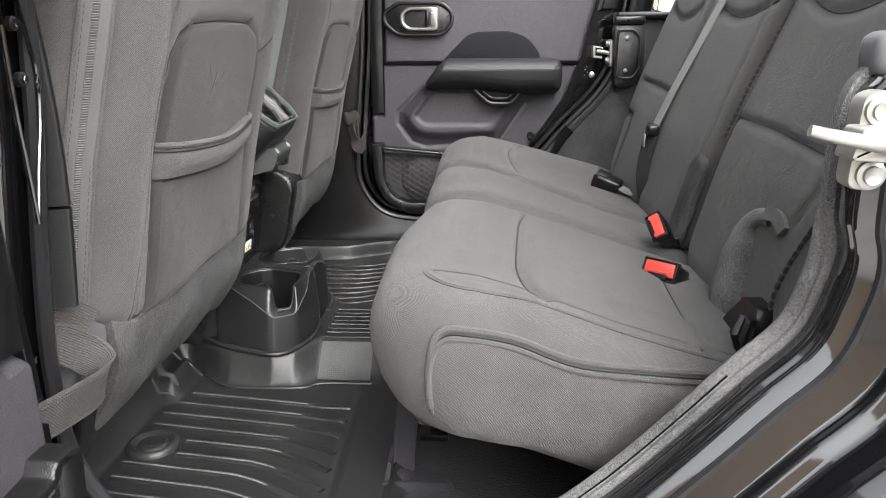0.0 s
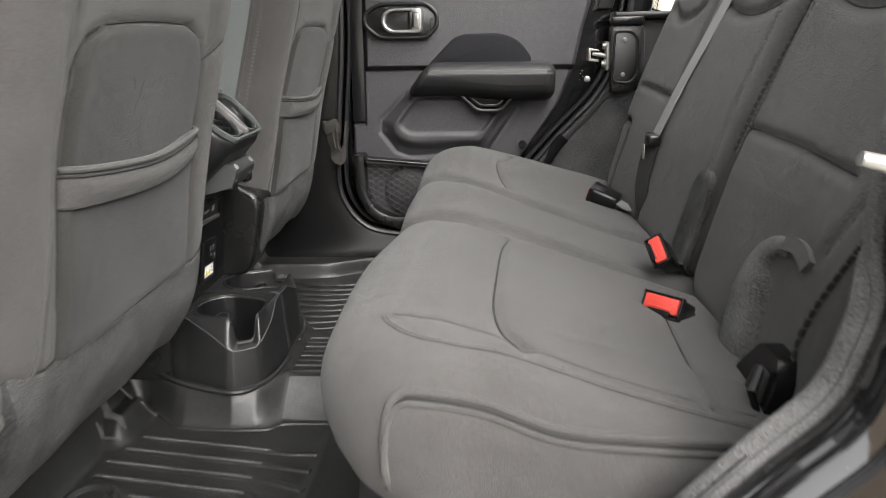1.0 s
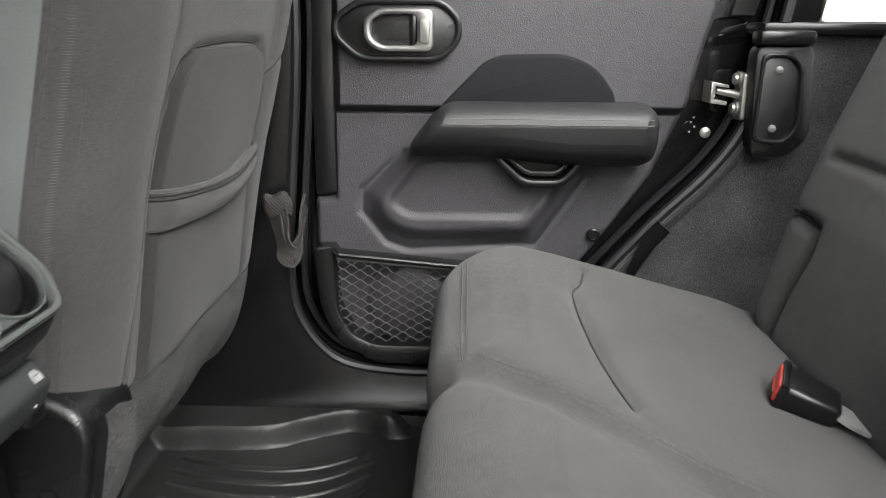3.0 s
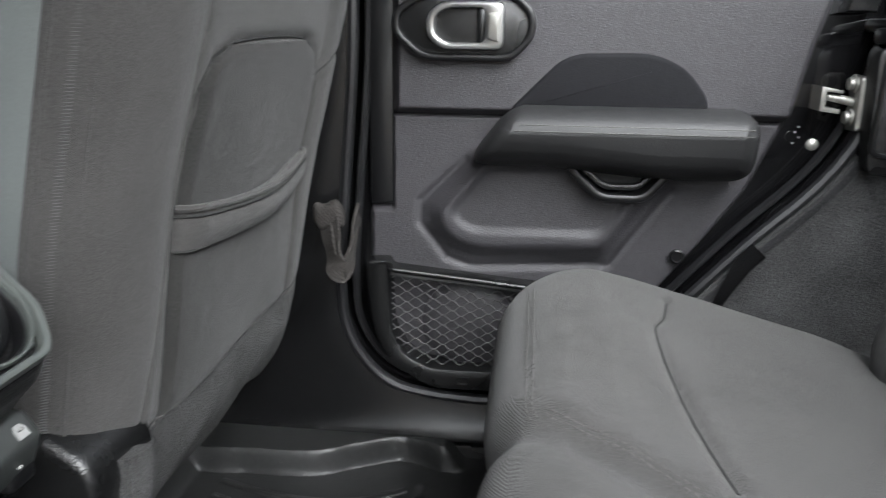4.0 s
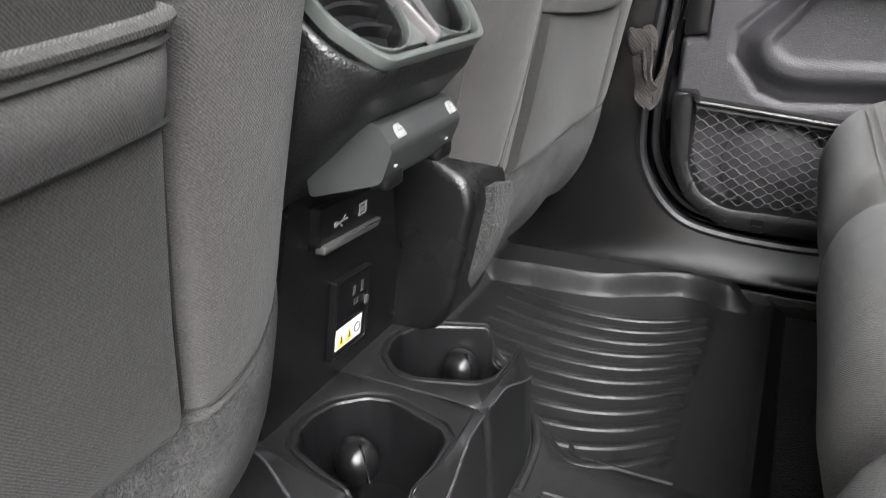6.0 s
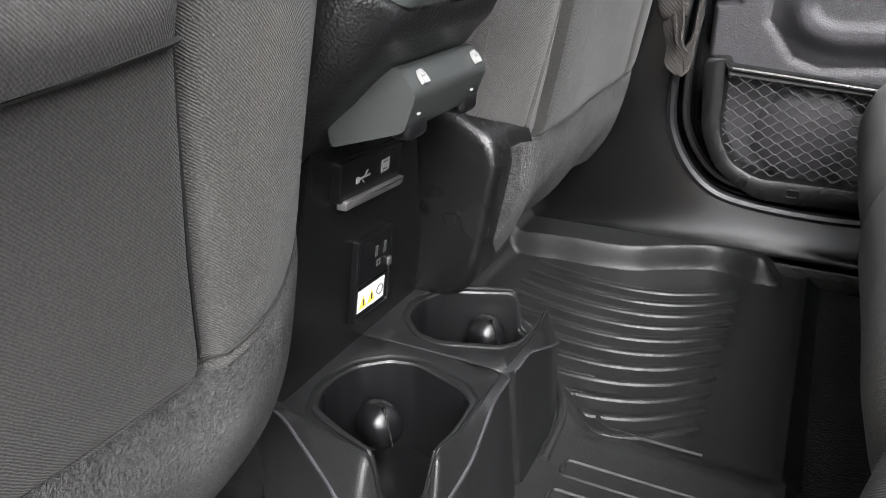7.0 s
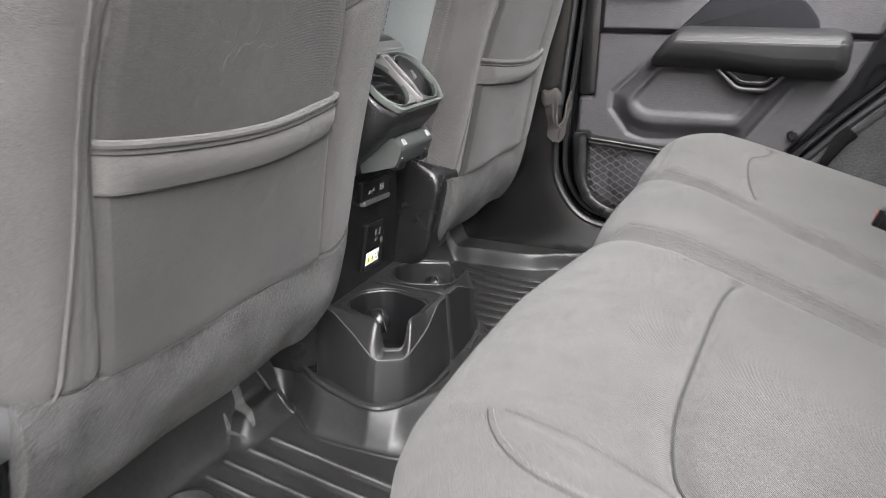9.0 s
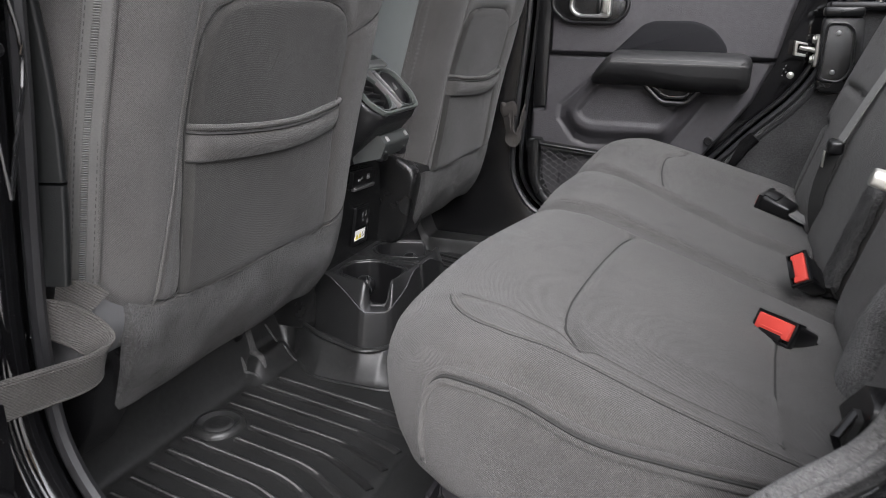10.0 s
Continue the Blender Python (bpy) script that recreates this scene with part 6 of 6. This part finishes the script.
# window switch pod
pod_poly = round_poly([(-0.35, 0.405), (-0.30, 0.4135), (-0.2885, 0.3975), (-0.298, 0.374), (-0.345, 0.362)], 0.004, 3)
pod_bm = prism(pod_poly, YC - 0.058, YC + 0.052, lambda a, b, d: (a, d, b), 0.009, 4)
for v in pod_bm.verts:
    k = np.clip((-0.30 - v.co.x) / 0.05, 0, 1)
    v.co.y += (v.co.y - YC) * 0.18 * k
pod = part("switch_pod", pod_bm, POD, console, "window switch pod")
S0, S1 = np.array([-0.2875, 0.3985]), np.array([-0.2985, 0.4138])
SD = (S1 - S0) / np.linalg.norm(S1 - S0)
SN = np.array([SD[1], -SD[0]])


def pod_map(a, b, d):
    q = S0 + SD * b + SN * d
    return (q[0], YC + a, q[1])


for a in (-0.042, 0.034):
    w, h0, h1, h2 = 0.0040, 0.0045, 0.010, 0.0135
    icon = part("window_symbol", rim([(a - w, h0), (a + w, h0), (a + w, h1), (a + 0.4 * w, h2), (a - 0.5 * w, h2), (a - w, h1)], [(a - 0.7 * w, h0 + 0.0042), (a + 0.7 * w, h0 + 0.0042), (a + 0.7 * w, h1), (a + 0.2 * w, h2 - 0.0014), (a - 0.3 * w, h2 - 0.0014), (a - 0.7 * w, h1)], -0.001, 0.0012, pod_map, 0), SYMBOL, pod, "white window symbol")
    part("symbol_fill", prism([(a - 0.2 * w, h0 + 0.005), (a + 0.3 * w, h0 + 0.005), (a + 0.3 * w, h0 + 0.0085), (a - 0.2 * w, h0 + 0.0085)], 0.0, 0.0011, pod_map, 0), SYMBOL, icon)
    part("switch", box(-0.312, -0.2955, YC + a - 0.011, YC + a + 0.013, 0.367, 0.383, 0.005, 3), PLASTIC_SMOOTH, pod)
    part("switch_lamp", box(-0.2945, -0.2925, YC + a - 0.006, YC + a - 0.003, 0.3835, 0.3850, 0.0003), SYMBOL, pod)


def tower_map(a, b, d):
    return (-0.392 + 0.14 * (b - 0.18) + d, a, b)


usb = part("usb_cover", prism(round_poly([(-0.022, 0.308), (0.062, 0.304), (0.062, 0.334), (-0.024, 0.3395)], 0.003), 0.0, 0.0085, tower_map, 0.002), PLASTIC_SMOOTH, console, "gloss black port cover")
part("cover_lip", prism(round_poly([(-0.020, 0.303), (0.060, 0.299), (0.0635, 0.306), (-0.020, 0.3105)], 0.002), 0.004, 0.0125, tower_map, 0.002), GUNMETAL, usb, "grey finger lip")
part("usb_symbol", join(prism([(-0.012, 0.326), (0.004, 0.326), (0.004, 0.3275), (-0.012, 0.3275)], 0.008, 0.0093, lambda a, b, d: tower_map(a + 0.0105, b - 0.0055, d), 0), prism([(-0.004, 0.327), (-0.0028, 0.327), (0.001, 0.331), (-0.0002, 0.331)], 0.008, 0.0093, lambda a, b, d: tower_map(a + 0.0105, b - 0.0055, d), 0), prism([(-0.008, 0.3265), (-0.0068, 0.3265), (-0.003, 0.3225), (-0.0042, 0.3225)], 0.008, 0.0093, lambda a, b, d: tower_map(a + 0.0105, b - 0.0055, d), 0), prism([(-0.0145, 0.3245), (-0.0105, 0.3245), (-0.0105, 0.329), (-0.0145, 0.329)], 0.008, 0.0093, lambda a, b, d: tower_map(a + 0.0105, b - 0.0055, d), 0)), SYMBOL, usb)
part("media_symbol", rim([(0.018, 0.323), (0.029, 0.323), (0.029, 0.333), (0.018, 0.333)], [(0.0195, 0.3245), (0.0275, 0.3245), (0.0275, 0.3315), (0.0195, 0.3315)], 0.008, 0.0093, lambda a, b, d: tower_map(a + 0.013, b - 0.006, d), 0), SYMBOL, usb)
part("media_bars", join(*[prism([(0.0205 + 0.0022 * k, 0.326), (0.0217 + 0.0022 * k, 0.326), (0.0217 + 0.0022 * k, 0.33), (0.0205 + 0.0022 * k, 0.33)], 0.008, 0.0093, lambda a, b, d: tower_map(a + 0.013, b - 0.006, d), 0) for k in range(3)]), SYMBOL, usb)


def outlet_map(a, b, d):
    return tower_map(0.0115 + (a - 0.002) * 0.906, 0.187 + (b - 0.185) * 0.916, d)


outlet = part("power_outlet", rim(round_poly([(0.002, 0.186), (0.066, 0.184), (0.063, 0.266), (0.002, 0.27)], 0.003), round_poly([(0.006, 0.19), (0.061, 0.188), (0.058, 0.262), (0.006, 0.266)], 0.003), 0.0, 0.006, outlet_map, 0.0015), PLASTIC_SMOOTH, console, "black mains power outlet")
part("socket_face", prism([(0.005, 0.224), (0.059, 0.221), (0.058, 0.263), (0.005, 0.267)], 0.0, 0.0055, outlet_map, 0.001), PLASTIC_SMOOTH, outlet)
part("flap", prism([(0.005, 0.189), (0.061, 0.187), (0.06, 0.218), (0.005, 0.221)], 0.0, 0.004, outlet_map, 0.001), PLASTIC_SMOOTH, outlet)
for (a, b, w, h) in ((0.0322, 0.25, 0.0016, 0.008), (0.0465, 0.249, 0.0016, 0.0095), (0.0355, 0.237, 0.004, 0.004)):
    part("socket_slot", rim([(a - 0.001, b - h / 2 - 0.001), (a + w + 0.001, b - h / 2 - 0.001), (a + w + 0.001, b + h / 2 + 0.001), (a - 0.001, b + h / 2 + 0.001)], [(a, b - h / 2), (a + w, b - h / 2), (a + w, b + h / 2), (a, b + h / 2)], 0.005, 0.0064, outlet_map, 0), DULL_STEEL, outlet)
    part("socket_hole", prism([(a, b - h / 2), (a + w, b - h / 2), (a + w, b + h / 2), (a, b + h / 2)], 0.004, 0.0058, outlet_map, 0), DARKSEAM, outlet)
part("outlet_button", prism(round_poly([(0.0545, 0.226), (0.0605, 0.2255), (0.0605, 0.234), (0.0545, 0.2345)], 0.001), 0.004, 0.0072, outlet_map, 0.0008), GUNMETAL, outlet)
sticker = part("warning_label", prism([(0.009, 0.196), (0.054, 0.194), (0.054, 0.216), (0.009, 0.218)], 0.003, 0.0048, outlet_map, 0), WHITE, console, "white warning label with yellow triangles")
for a in (0.017, 0.031):
    part("warning_triangle", prism([(a - 0.006, 0.199), (a + 0.006, 0.1985), (a, 0.2115)], 0.004, 0.0054, outlet_map, 0), YELLOW, sticker)
    part("warning_mark", prism([(a - 0.0007, 0.2015), (a + 0.0007, 0.2015), (a + 0.0007, 0.208), (a - 0.0007, 0.208)], 0.004, 0.0058, outlet_map, 0), DARKSEAM, sticker)
ring_at = [(0.046 + math.cos(a), 0.205 + math.sin(a)) for a in np.linspace(0, 2 * math.pi, 20, endpoint=False)]
part("label_ring", rim([(0.046 + 0.0055 * (p - 0.046), 0.205 + 0.0055 * (q - 0.205)) for p, q in ring_at], [(0.046 + 0.0046 * (p - 0.046), 0.205 + 0.0046 * (q - 0.205)) for p, q in ring_at], 0.004, 0.0054, outlet_map, 0), DULL_STEEL, sticker)

# cup holder base: a moulded block whose two wells open through slots at the outer rear corners
CM = 0.0375


# stations round one well: foot x, y; shoulder x, y, z; top edge x, y, z; well mouth x, y, z
CUP = [
    ((-0.418, -0.086), (-0.418, -0.080, 0.165), (-0.410, -0.076, 0.165), (-0.378, -0.046, 0.164)),
    ((-0.390, -0.094), (-0.386, -0.084, 0.164), (-0.378, -0.079, 0.166), (-0.367, -0.066, 0.165)),
    ((-0.345, -0.114), (-0.338, -0.104, 0.142), (-0.337, -0.091, 0.166), (-0.333, -0.080, 0.165)),
    ((-0.314, -0.126), (-0.308, -0.117, 0.124), (-0.306, -0.097, 0.167), (-0.304, -0.090, 0.166)),
    ((-0.300, -0.126), (-0.296, -0.117, 0.117), (-0.297, -0.098, 0.124), (-0.299, -0.089, 0.124)),
    ((-0.264, -0.102), (-0.265, -0.098, 0.117), (-0.272, -0.084, 0.124), (-0.276, -0.077, 0.124)),
    ((-0.256, -0.092), (-0.258, -0.088, 0.124), (-0.265, -0.072, 0.167), (-0.269, -0.073, 0.166)),
    ((-0.246, -0.050), (-0.251, -0.048, 0.144), (-0.260, -0.042, 0.166), (-0.267, -0.045, 0.165)),
    ((-0.243, -0.004), (-0.255, 0.000, 0.164), (-0.262, 0.000, 0.166), (-0.269, -0.013, 0.165)),
    ((-0.243, CM), (-0.256, CM, 0.163), (-0.264, CM, 0.165), (-0.281, 0.001, 0.165)),
    ((-0.330, CM), (-0.330, CM, 0.165), (-0.330, CM, 0.165), (-0.330, 0.017, 0.165)),
    ((-0.364, CM), (-0.364, CM, 0.165), (-0.364, CM, 0.165), (-0.352, 0.012, 0.165)),
    ((-0.405, CM), (-0.405, CM, 0.165), (-0.405, CM, 0.165), (-0.372, -0.007, 0.165)),
    ((-0.418, -0.030), (-0.418, -0.030, 0.165), (-0.412, -0.030, 0.165), (-0.378, -0.028, 0.165)),
]


def cup_rings(s):
    """Rings of one half of the block, from its foot over the shoulder and the double lip down into the well."""
    keys = [(*f, *h, *t, *w) for f, h, t, w in CUP]
    k = np.array(keys)
    before, after = np.roll(k, 1, 0), np.roll(k, -1, 0)
    s0, s1 = k + (before - k) * 0.24, k + (after - k) * 0.24
    t = np.linspace(0, 1, 6)[None, :, None]
    g = ((1 - t) ** 2 * s0[:, None] + 2 * t * (1 - t) * k[:, None] + t * t * s1[:, None]).reshape(-1, k.shape[1])
    foot = np.c_[g[:, 0:2], np.full(len(g), 0.012)]
    shoulder, top, mouth = g[:, 2:5], g[:, 5:8], g[:, 8:11]
    gap = top - mouth
    wide = np.linalg.norm(gap[:, :2], axis=1)[:, None]
    way = gap / (wide + 1e-9)
    reach = lambda d: mouth + way * np.minimum(d, wide * d / 0.014)
    lift = lambda p, h: p + np.array([0, 0, h])
    mid = np.array([-0.330, -0.032, 0])
    floor_ring = np.c_[mid[:2] + (mouth[:, :2] - mid[:2]) * 0.88, np.full(len(g), 0.084)]
    deep = np.c_[mid[:2] + (mouth[:, :2] - mid[:2]) * 0.95, np.full(len(g), 0.10)]
    outer = [foot, lift(shoulder, -0.003), lift(shoulder + way * -0.0008, 0.0), shoulder + (top - shoulder) * 0.12, shoulder + (top - shoulder) * 0.9, lift(top, -0.0012), lift(top + (mouth - top) * 0.08, 0.0008), lift(reach(0.011), 0.001), lift(reach(0.0092), 0.0004), lift(reach(0.0086), -0.0018), lift(reach(0.0062), -0.0018), lift(reach(0.0056), 0.0), lift(reach(0.0042), 0.0006), lift(reach(0.001), 0.0002), lift(mouth, -0.0016)]
    inner = [lift(mouth, -0.0016), lift(mouth - way * 0.0008, -0.006), deep, floor_ring]
    side = lambda p: np.c_[p[:, 0], p[:, 1] if s == 0 else 2 * CM - p[:, 1], p[:, 2]]
    return [side(p) for p in outer], [side(p) for p in inner], side(lift(shoulder, 0.0004))


def ring_faces(rings, close=False):
    n = len(rings[0])
    faces = [(k * n + i, k * n + (i + 1) % n, (k + 1) * n + (i + 1) % n, (k + 1) * n + i) for k in range(len(rings) - 1) for i in range(n)]
    if close:
        faces.append(tuple((len(rings) - 1) * n + i for i in range(n)))
    return np.concatenate(rings), faces


halves = [cup_rings(0), cup_rings(1)]
cup_mesh = merged(*[ring_faces(h[0]) for h in halves])
cup_base = part("cup_holder", cup_mesh, BLOCK, console, "moulded twin cup holder with corner slots", smooth=38)
for s in (-1, 1):
    half = halves[0 if s < 0 else 1]
    part("cup_well", ring_faces(half[1], True), PLASTIC_SMOOTH, cup_base, "smooth black cup well")
    part("moulding_line", tube(half[2][6:56], 0.0014, 6), PANEL, cup_base)
    centre = (-0.337, -0.026, 0.132) if s < 0 else (-0.318, 0.139, 0.130)
    nub = lathe([(0.0165, -0.014), (0.0165, -0.006), (0.0155, 0.0), (0.0125, 0.006), (0.008, 0.009), (0.002, 0.0105)], (0, 0, 0), "x", 22)
    turn = Matrix.Translation(centre) @ Matrix.Rotation(radians(-35 * 1), 4, "Z") @ Matrix.Rotation(radians(-25), 4, "Y")
    part("retainer_nub", ([tuple(turn @ Vector((a, b * 1.05, c * 1.2))) for a, b, c in nub[0]], nub[1]), PLASTIC_SMOOTH, cup_base, "black cup retainer nub")
    slit = box(0.004, 0.0112, -0.0008, 0.0008, -0.0155, 0.0155, 0)
    slit.transform(turn)
    part("nub_slit", slit, PLASTIC, cup_base)


# ---- floor liner ----
liner = thing("floor_liner", (-0.25, 0.0, -0.012), "black moulded all-weather floor liner with raised ribs", "floor mat")


def ease(t):
    t = np.clip(t, 0, 1)
    return t * t * (3 - 2 * t)


LIP_WAVE = np.array(smooth_path([(-0.6, 0.594, 0), (-0.45, 0.598, 0), (-0.40, 0.603, 0), (-0.345, 0.604, 0), (-0.29, 0.612, 0), (-0.235, 0.641, 0), (-0.185, 0.664, 0), (-0.15, 0.662, 0), (-0.11, 0.646, 0), (-0.05, 0.65, 0), (0.1, 0.65, 0)], 8))


def liner_z(x, y):
    top = np.interp(x, [-0.5, -0.46, -0.40, -0.30, -0.262, -0.225], [0.10, 0.11, 0.148, 0.166, 0.150, 0.082])
    foot = np.interp(x, [-0.5, -0.46, -0.38, -0.25, -0.22], [0.125, 0.135, 0.199, 0.2, 0.178])
    z = 0.054 * (1 - ease((np.abs(y - 0.04) - top) / (foot - top)))
    edge = np.where(y > 0, np.interp(x, LIP_WAVE[:, 0], LIP_WAVE[:, 1]), 0.612)
    z = z + np.where(y > 0, 0.036, 0.045) * ease((np.abs(y) - edge) / np.where(y > 0, 0.012, 0.026)) * ease((-0.075 - x) / 0.04)
    z = z + 0.006 * np.exp(-(((x + 0.048) / 0.005) ** 2))
    mound = 0.034 * ease((-0.436 - x) / 0.03) * ease((y + 0.235) / 0.05) * ease((-0.095 - y) / 0.02)
    z = z - 0.008 * ease((x + 0.042) / 0.014) + np.maximum(mound, 0.10 * ease((-0.465 - x) / 0.06))
    z = z - 0.003 * np.exp(-((near_line(x, y, [(-0.135, -0.6), (-0.135, -0.15)]) / 0.008) ** 2)) - 0.003 * np.exp(-((near_line(x, y, [(-0.135, 0.25), (-0.135, 0.6)]) / 0.008) ** 2))
    return z


part("tray", thick(sheet(lambda u, v: (u, v, liner_z(u, v)), np.linspace(-0.52, -0.028, 130), np.linspace(-0.648, 0.69, 560)), (0, 0, -0.008)), RUBBER, liner, "black rubber tray")
wall_us, wall_vs = np.linspace(-0.222, -0.125, 14), np.linspace(-0.128, -0.062, 16)
part("textured_wall", thick(sheet(lambda u, v: (u, v - 0.001, liner_z(u, v) + 0.002), wall_us, wall_vs), (0, 0.003, -0.004)), RUBBER_SCUFF_SHEEN, liner, "finely textured side of the raised tunnel cover with sky sheen put into its colour")
lip_line = [(-0.455, -0.072, 0.060), (-0.40, -0.106, 0.058), (-0.35, -0.124, 0.056), (-0.298, -0.136, 0.055), (-0.268, -0.118, 0.055), (-0.246, -0.07, 0.055), (-0.240, 0.0, 0.055)]
for s in (-1, 1):
    part("tunnel_lip", tube(smooth_path([(a, b if s < 0 else 0.08 - b, c) for a, b, c in lip_line], 6), 0.0045, 8), RUBBER, liner)
    foot_line = [(-0.436, -0.114, 0.002), (-0.42, -0.128, 0.001), (-0.38, -0.158, 0.001), (-0.30, -0.162, 0.001), (-0.24, -0.158, 0.001), (-0.21, -0.140, 0.001), (-0.12, -0.138, 0.001)]
    part("foot_bead", tube(smooth_path([(a, b if s < 0 else 0.08 - b, c) for a, b, c in foot_line], 6), 0.0028, 6), RUBBER, liner)
ridge_run = [(a, b, float(liner_z(np.array(a), np.array(b)))) for a, b in [(-0.50, -0.118), (-0.475, -0.120), (-0.458, -0.122), (-0.450, -0.121), (-0.445, -0.119), (-0.440, -0.117), (-0.436, -0.114)]]
part("mount_ridge", tube(smooth_path(ridge_run, 5), 0.0026, 6), RUBBER, liner)
rib_section = [(-0.0075, -0.002), (-0.0058, 0.0020), (-0.0045, 0.0030), (0.0045, 0.0030), (0.0058, 0.0020), (0.0075, -0.002)]
crest_section = [(-0.0022, -0.0004), (-0.0016, 0.0008), (0.0016, 0.0008), (0.0022, -0.0004)]
for side, y_first, count in ((-1, -0.165, 11), (1, 0.205, 12)):
    for k in range(count):
        y0 = y_first + side * 0.0355 * k
        if abs(y0) > 0.585:
            continue
        if side < 0:
            xs = np.linspace(-0.452 + 0.012 * max(0, 2 - k), -0.143, 40)
            bend = np.clip((xs + 0.19 + 0.016 * k) / (0.047 + 0.016 * k), 0, 1)
            ys = -0.188 - 0.0367 * k - 0.15 * (xs + 0.43) * (xs < -0.19) - 0.036 * (xs >= -0.19) - min(0.0105 * k, 0.06) * bend**1.7
        else:
            xs = np.linspace(-0.425, -0.132, 34)
            t = (xs + 0.425) / 0.293
            ys = y0 + 0.06 * t**5 + 0.02 * (1 - t) ** 3 - 0.012 * np.sin(np.pi * t)
        runs, now = [], []
        for x, y in zip(xs, ys):
            clear = math.hypot(x + 0.427, y - side * 0.358) > 0.048 and abs(y) < 0.6
            if clear:
                now.append((x, y, float(liner_z(np.array(x), np.array(y)))))
            elif len(now) > 2:
                runs.append(now)
                now = []
            else:
                now = []
        if len(now) > 2:
            runs.append(now)
        for r in runs:
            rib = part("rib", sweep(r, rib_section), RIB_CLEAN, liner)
            # a narrow crest carries the wear and a painted highlight along each rib
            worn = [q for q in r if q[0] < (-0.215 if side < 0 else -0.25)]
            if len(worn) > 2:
                part("worn_highlight_crest", sweep([(p, q, h + 0.0026) for p, q, h in worn], crest_section), RIB if side < 0 else RIB_FAR, rib, "pale crest, part wear and part painted highlight")
for y0 in (-0.04, 0.0, 0.04, 0.08):
    pad = round_poly([(-0.222, y0 - 0.0105), (-0.085, y0 - 0.0105), (-0.085, y0 + 0.0105), (-0.222, y0 + 0.0105)], 0.006, 3)
    part("pad_outline", tube([(a, b, float(liner_z(np.array(a), np.array(b))) + 0.0004) for a, b in pad], 0.0022, 6, closed=True), RUBBER, liner)
for scuff, wide in (([(-0.452, -0.192), (-0.49, -0.176), (-0.515, -0.165)], 0.009), ([(-0.452, -0.212), (-0.475, -0.213), (-0.49, -0.208)], 0.005)):
    line = [(a, b, float(liner_z(np.array(a), np.array(b))) + 0.0006) for a, b, _ in smooth_path([(a, b, 0) for a, b in scuff], 6)]
    part("scuffed_edge", tapered(line, [wide * math.sin(0.25 + 2.6 * i / (len(line) - 1)) for i in range(len(line))], 8, 0.25, up=(0, 0, 1)), RUBBER_SCUFF_SHEEN, liner, "pale scuffed rubber")
for side in (-1, 1):
    plug = thing("mat_fastener", (-0.427, side * 0.358, 0.0), "black round floor mat fastener with a recessed centre", "mat fastener", group="mat fasteners")
    part("flange", lathe([(0.041, -0.002), (0.040, 0.004), (0.0365, 0.0085), (0.032, 0.0095), (0.027, 0.0065), (0.0235, 0.004), (0.021, 0.0065), (0.016, 0.0078), (0.012, 0.0062)], (-0.427, side * 0.358, 0.0), "z", 32), RUBBER, plug, "raised black ring")
    part("centre_hole", lathe([(0.0095, 0.0), (0.0095, 0.0066), (0.007, 0.0058)], (-0.427, side * 0.358, 0.0), "z", 20), PLASTIC_SMOOTH, plug, "dark recessed centre")

# ---- outside ----
for name, y0, y1, mat, label in (("house_wall", 3.25, 3.4, SIDING, "cream painted building wall outside the window"), ("garden_wall", -7.4, -7.2, TAN, "low tan stucco wall mirrored in the black paint")):
    house = thing(name, (2, y0, -0.62), label, "building")
    part("wall", box(-9, 12, y0, y1, -0.62, 1.3 if y0 > 0 else 1.5, 0), mat, house)
    if y0 > 0:
        for k in range(7):
            z = -0.5 + k * 0.23
            part("board", prism([(-9, z), (12, z), (12, z + 0.222), (-9, z + 0.222)], 3.25, 3.225, lambda a, b, d: (a, d, b), 0.004), mat, house)
    else:
        part("coping", box(-9.1, 12.1, y0 - 0.05, y1 + 0.05, 1.5, 1.58, 0.01), mat, house)
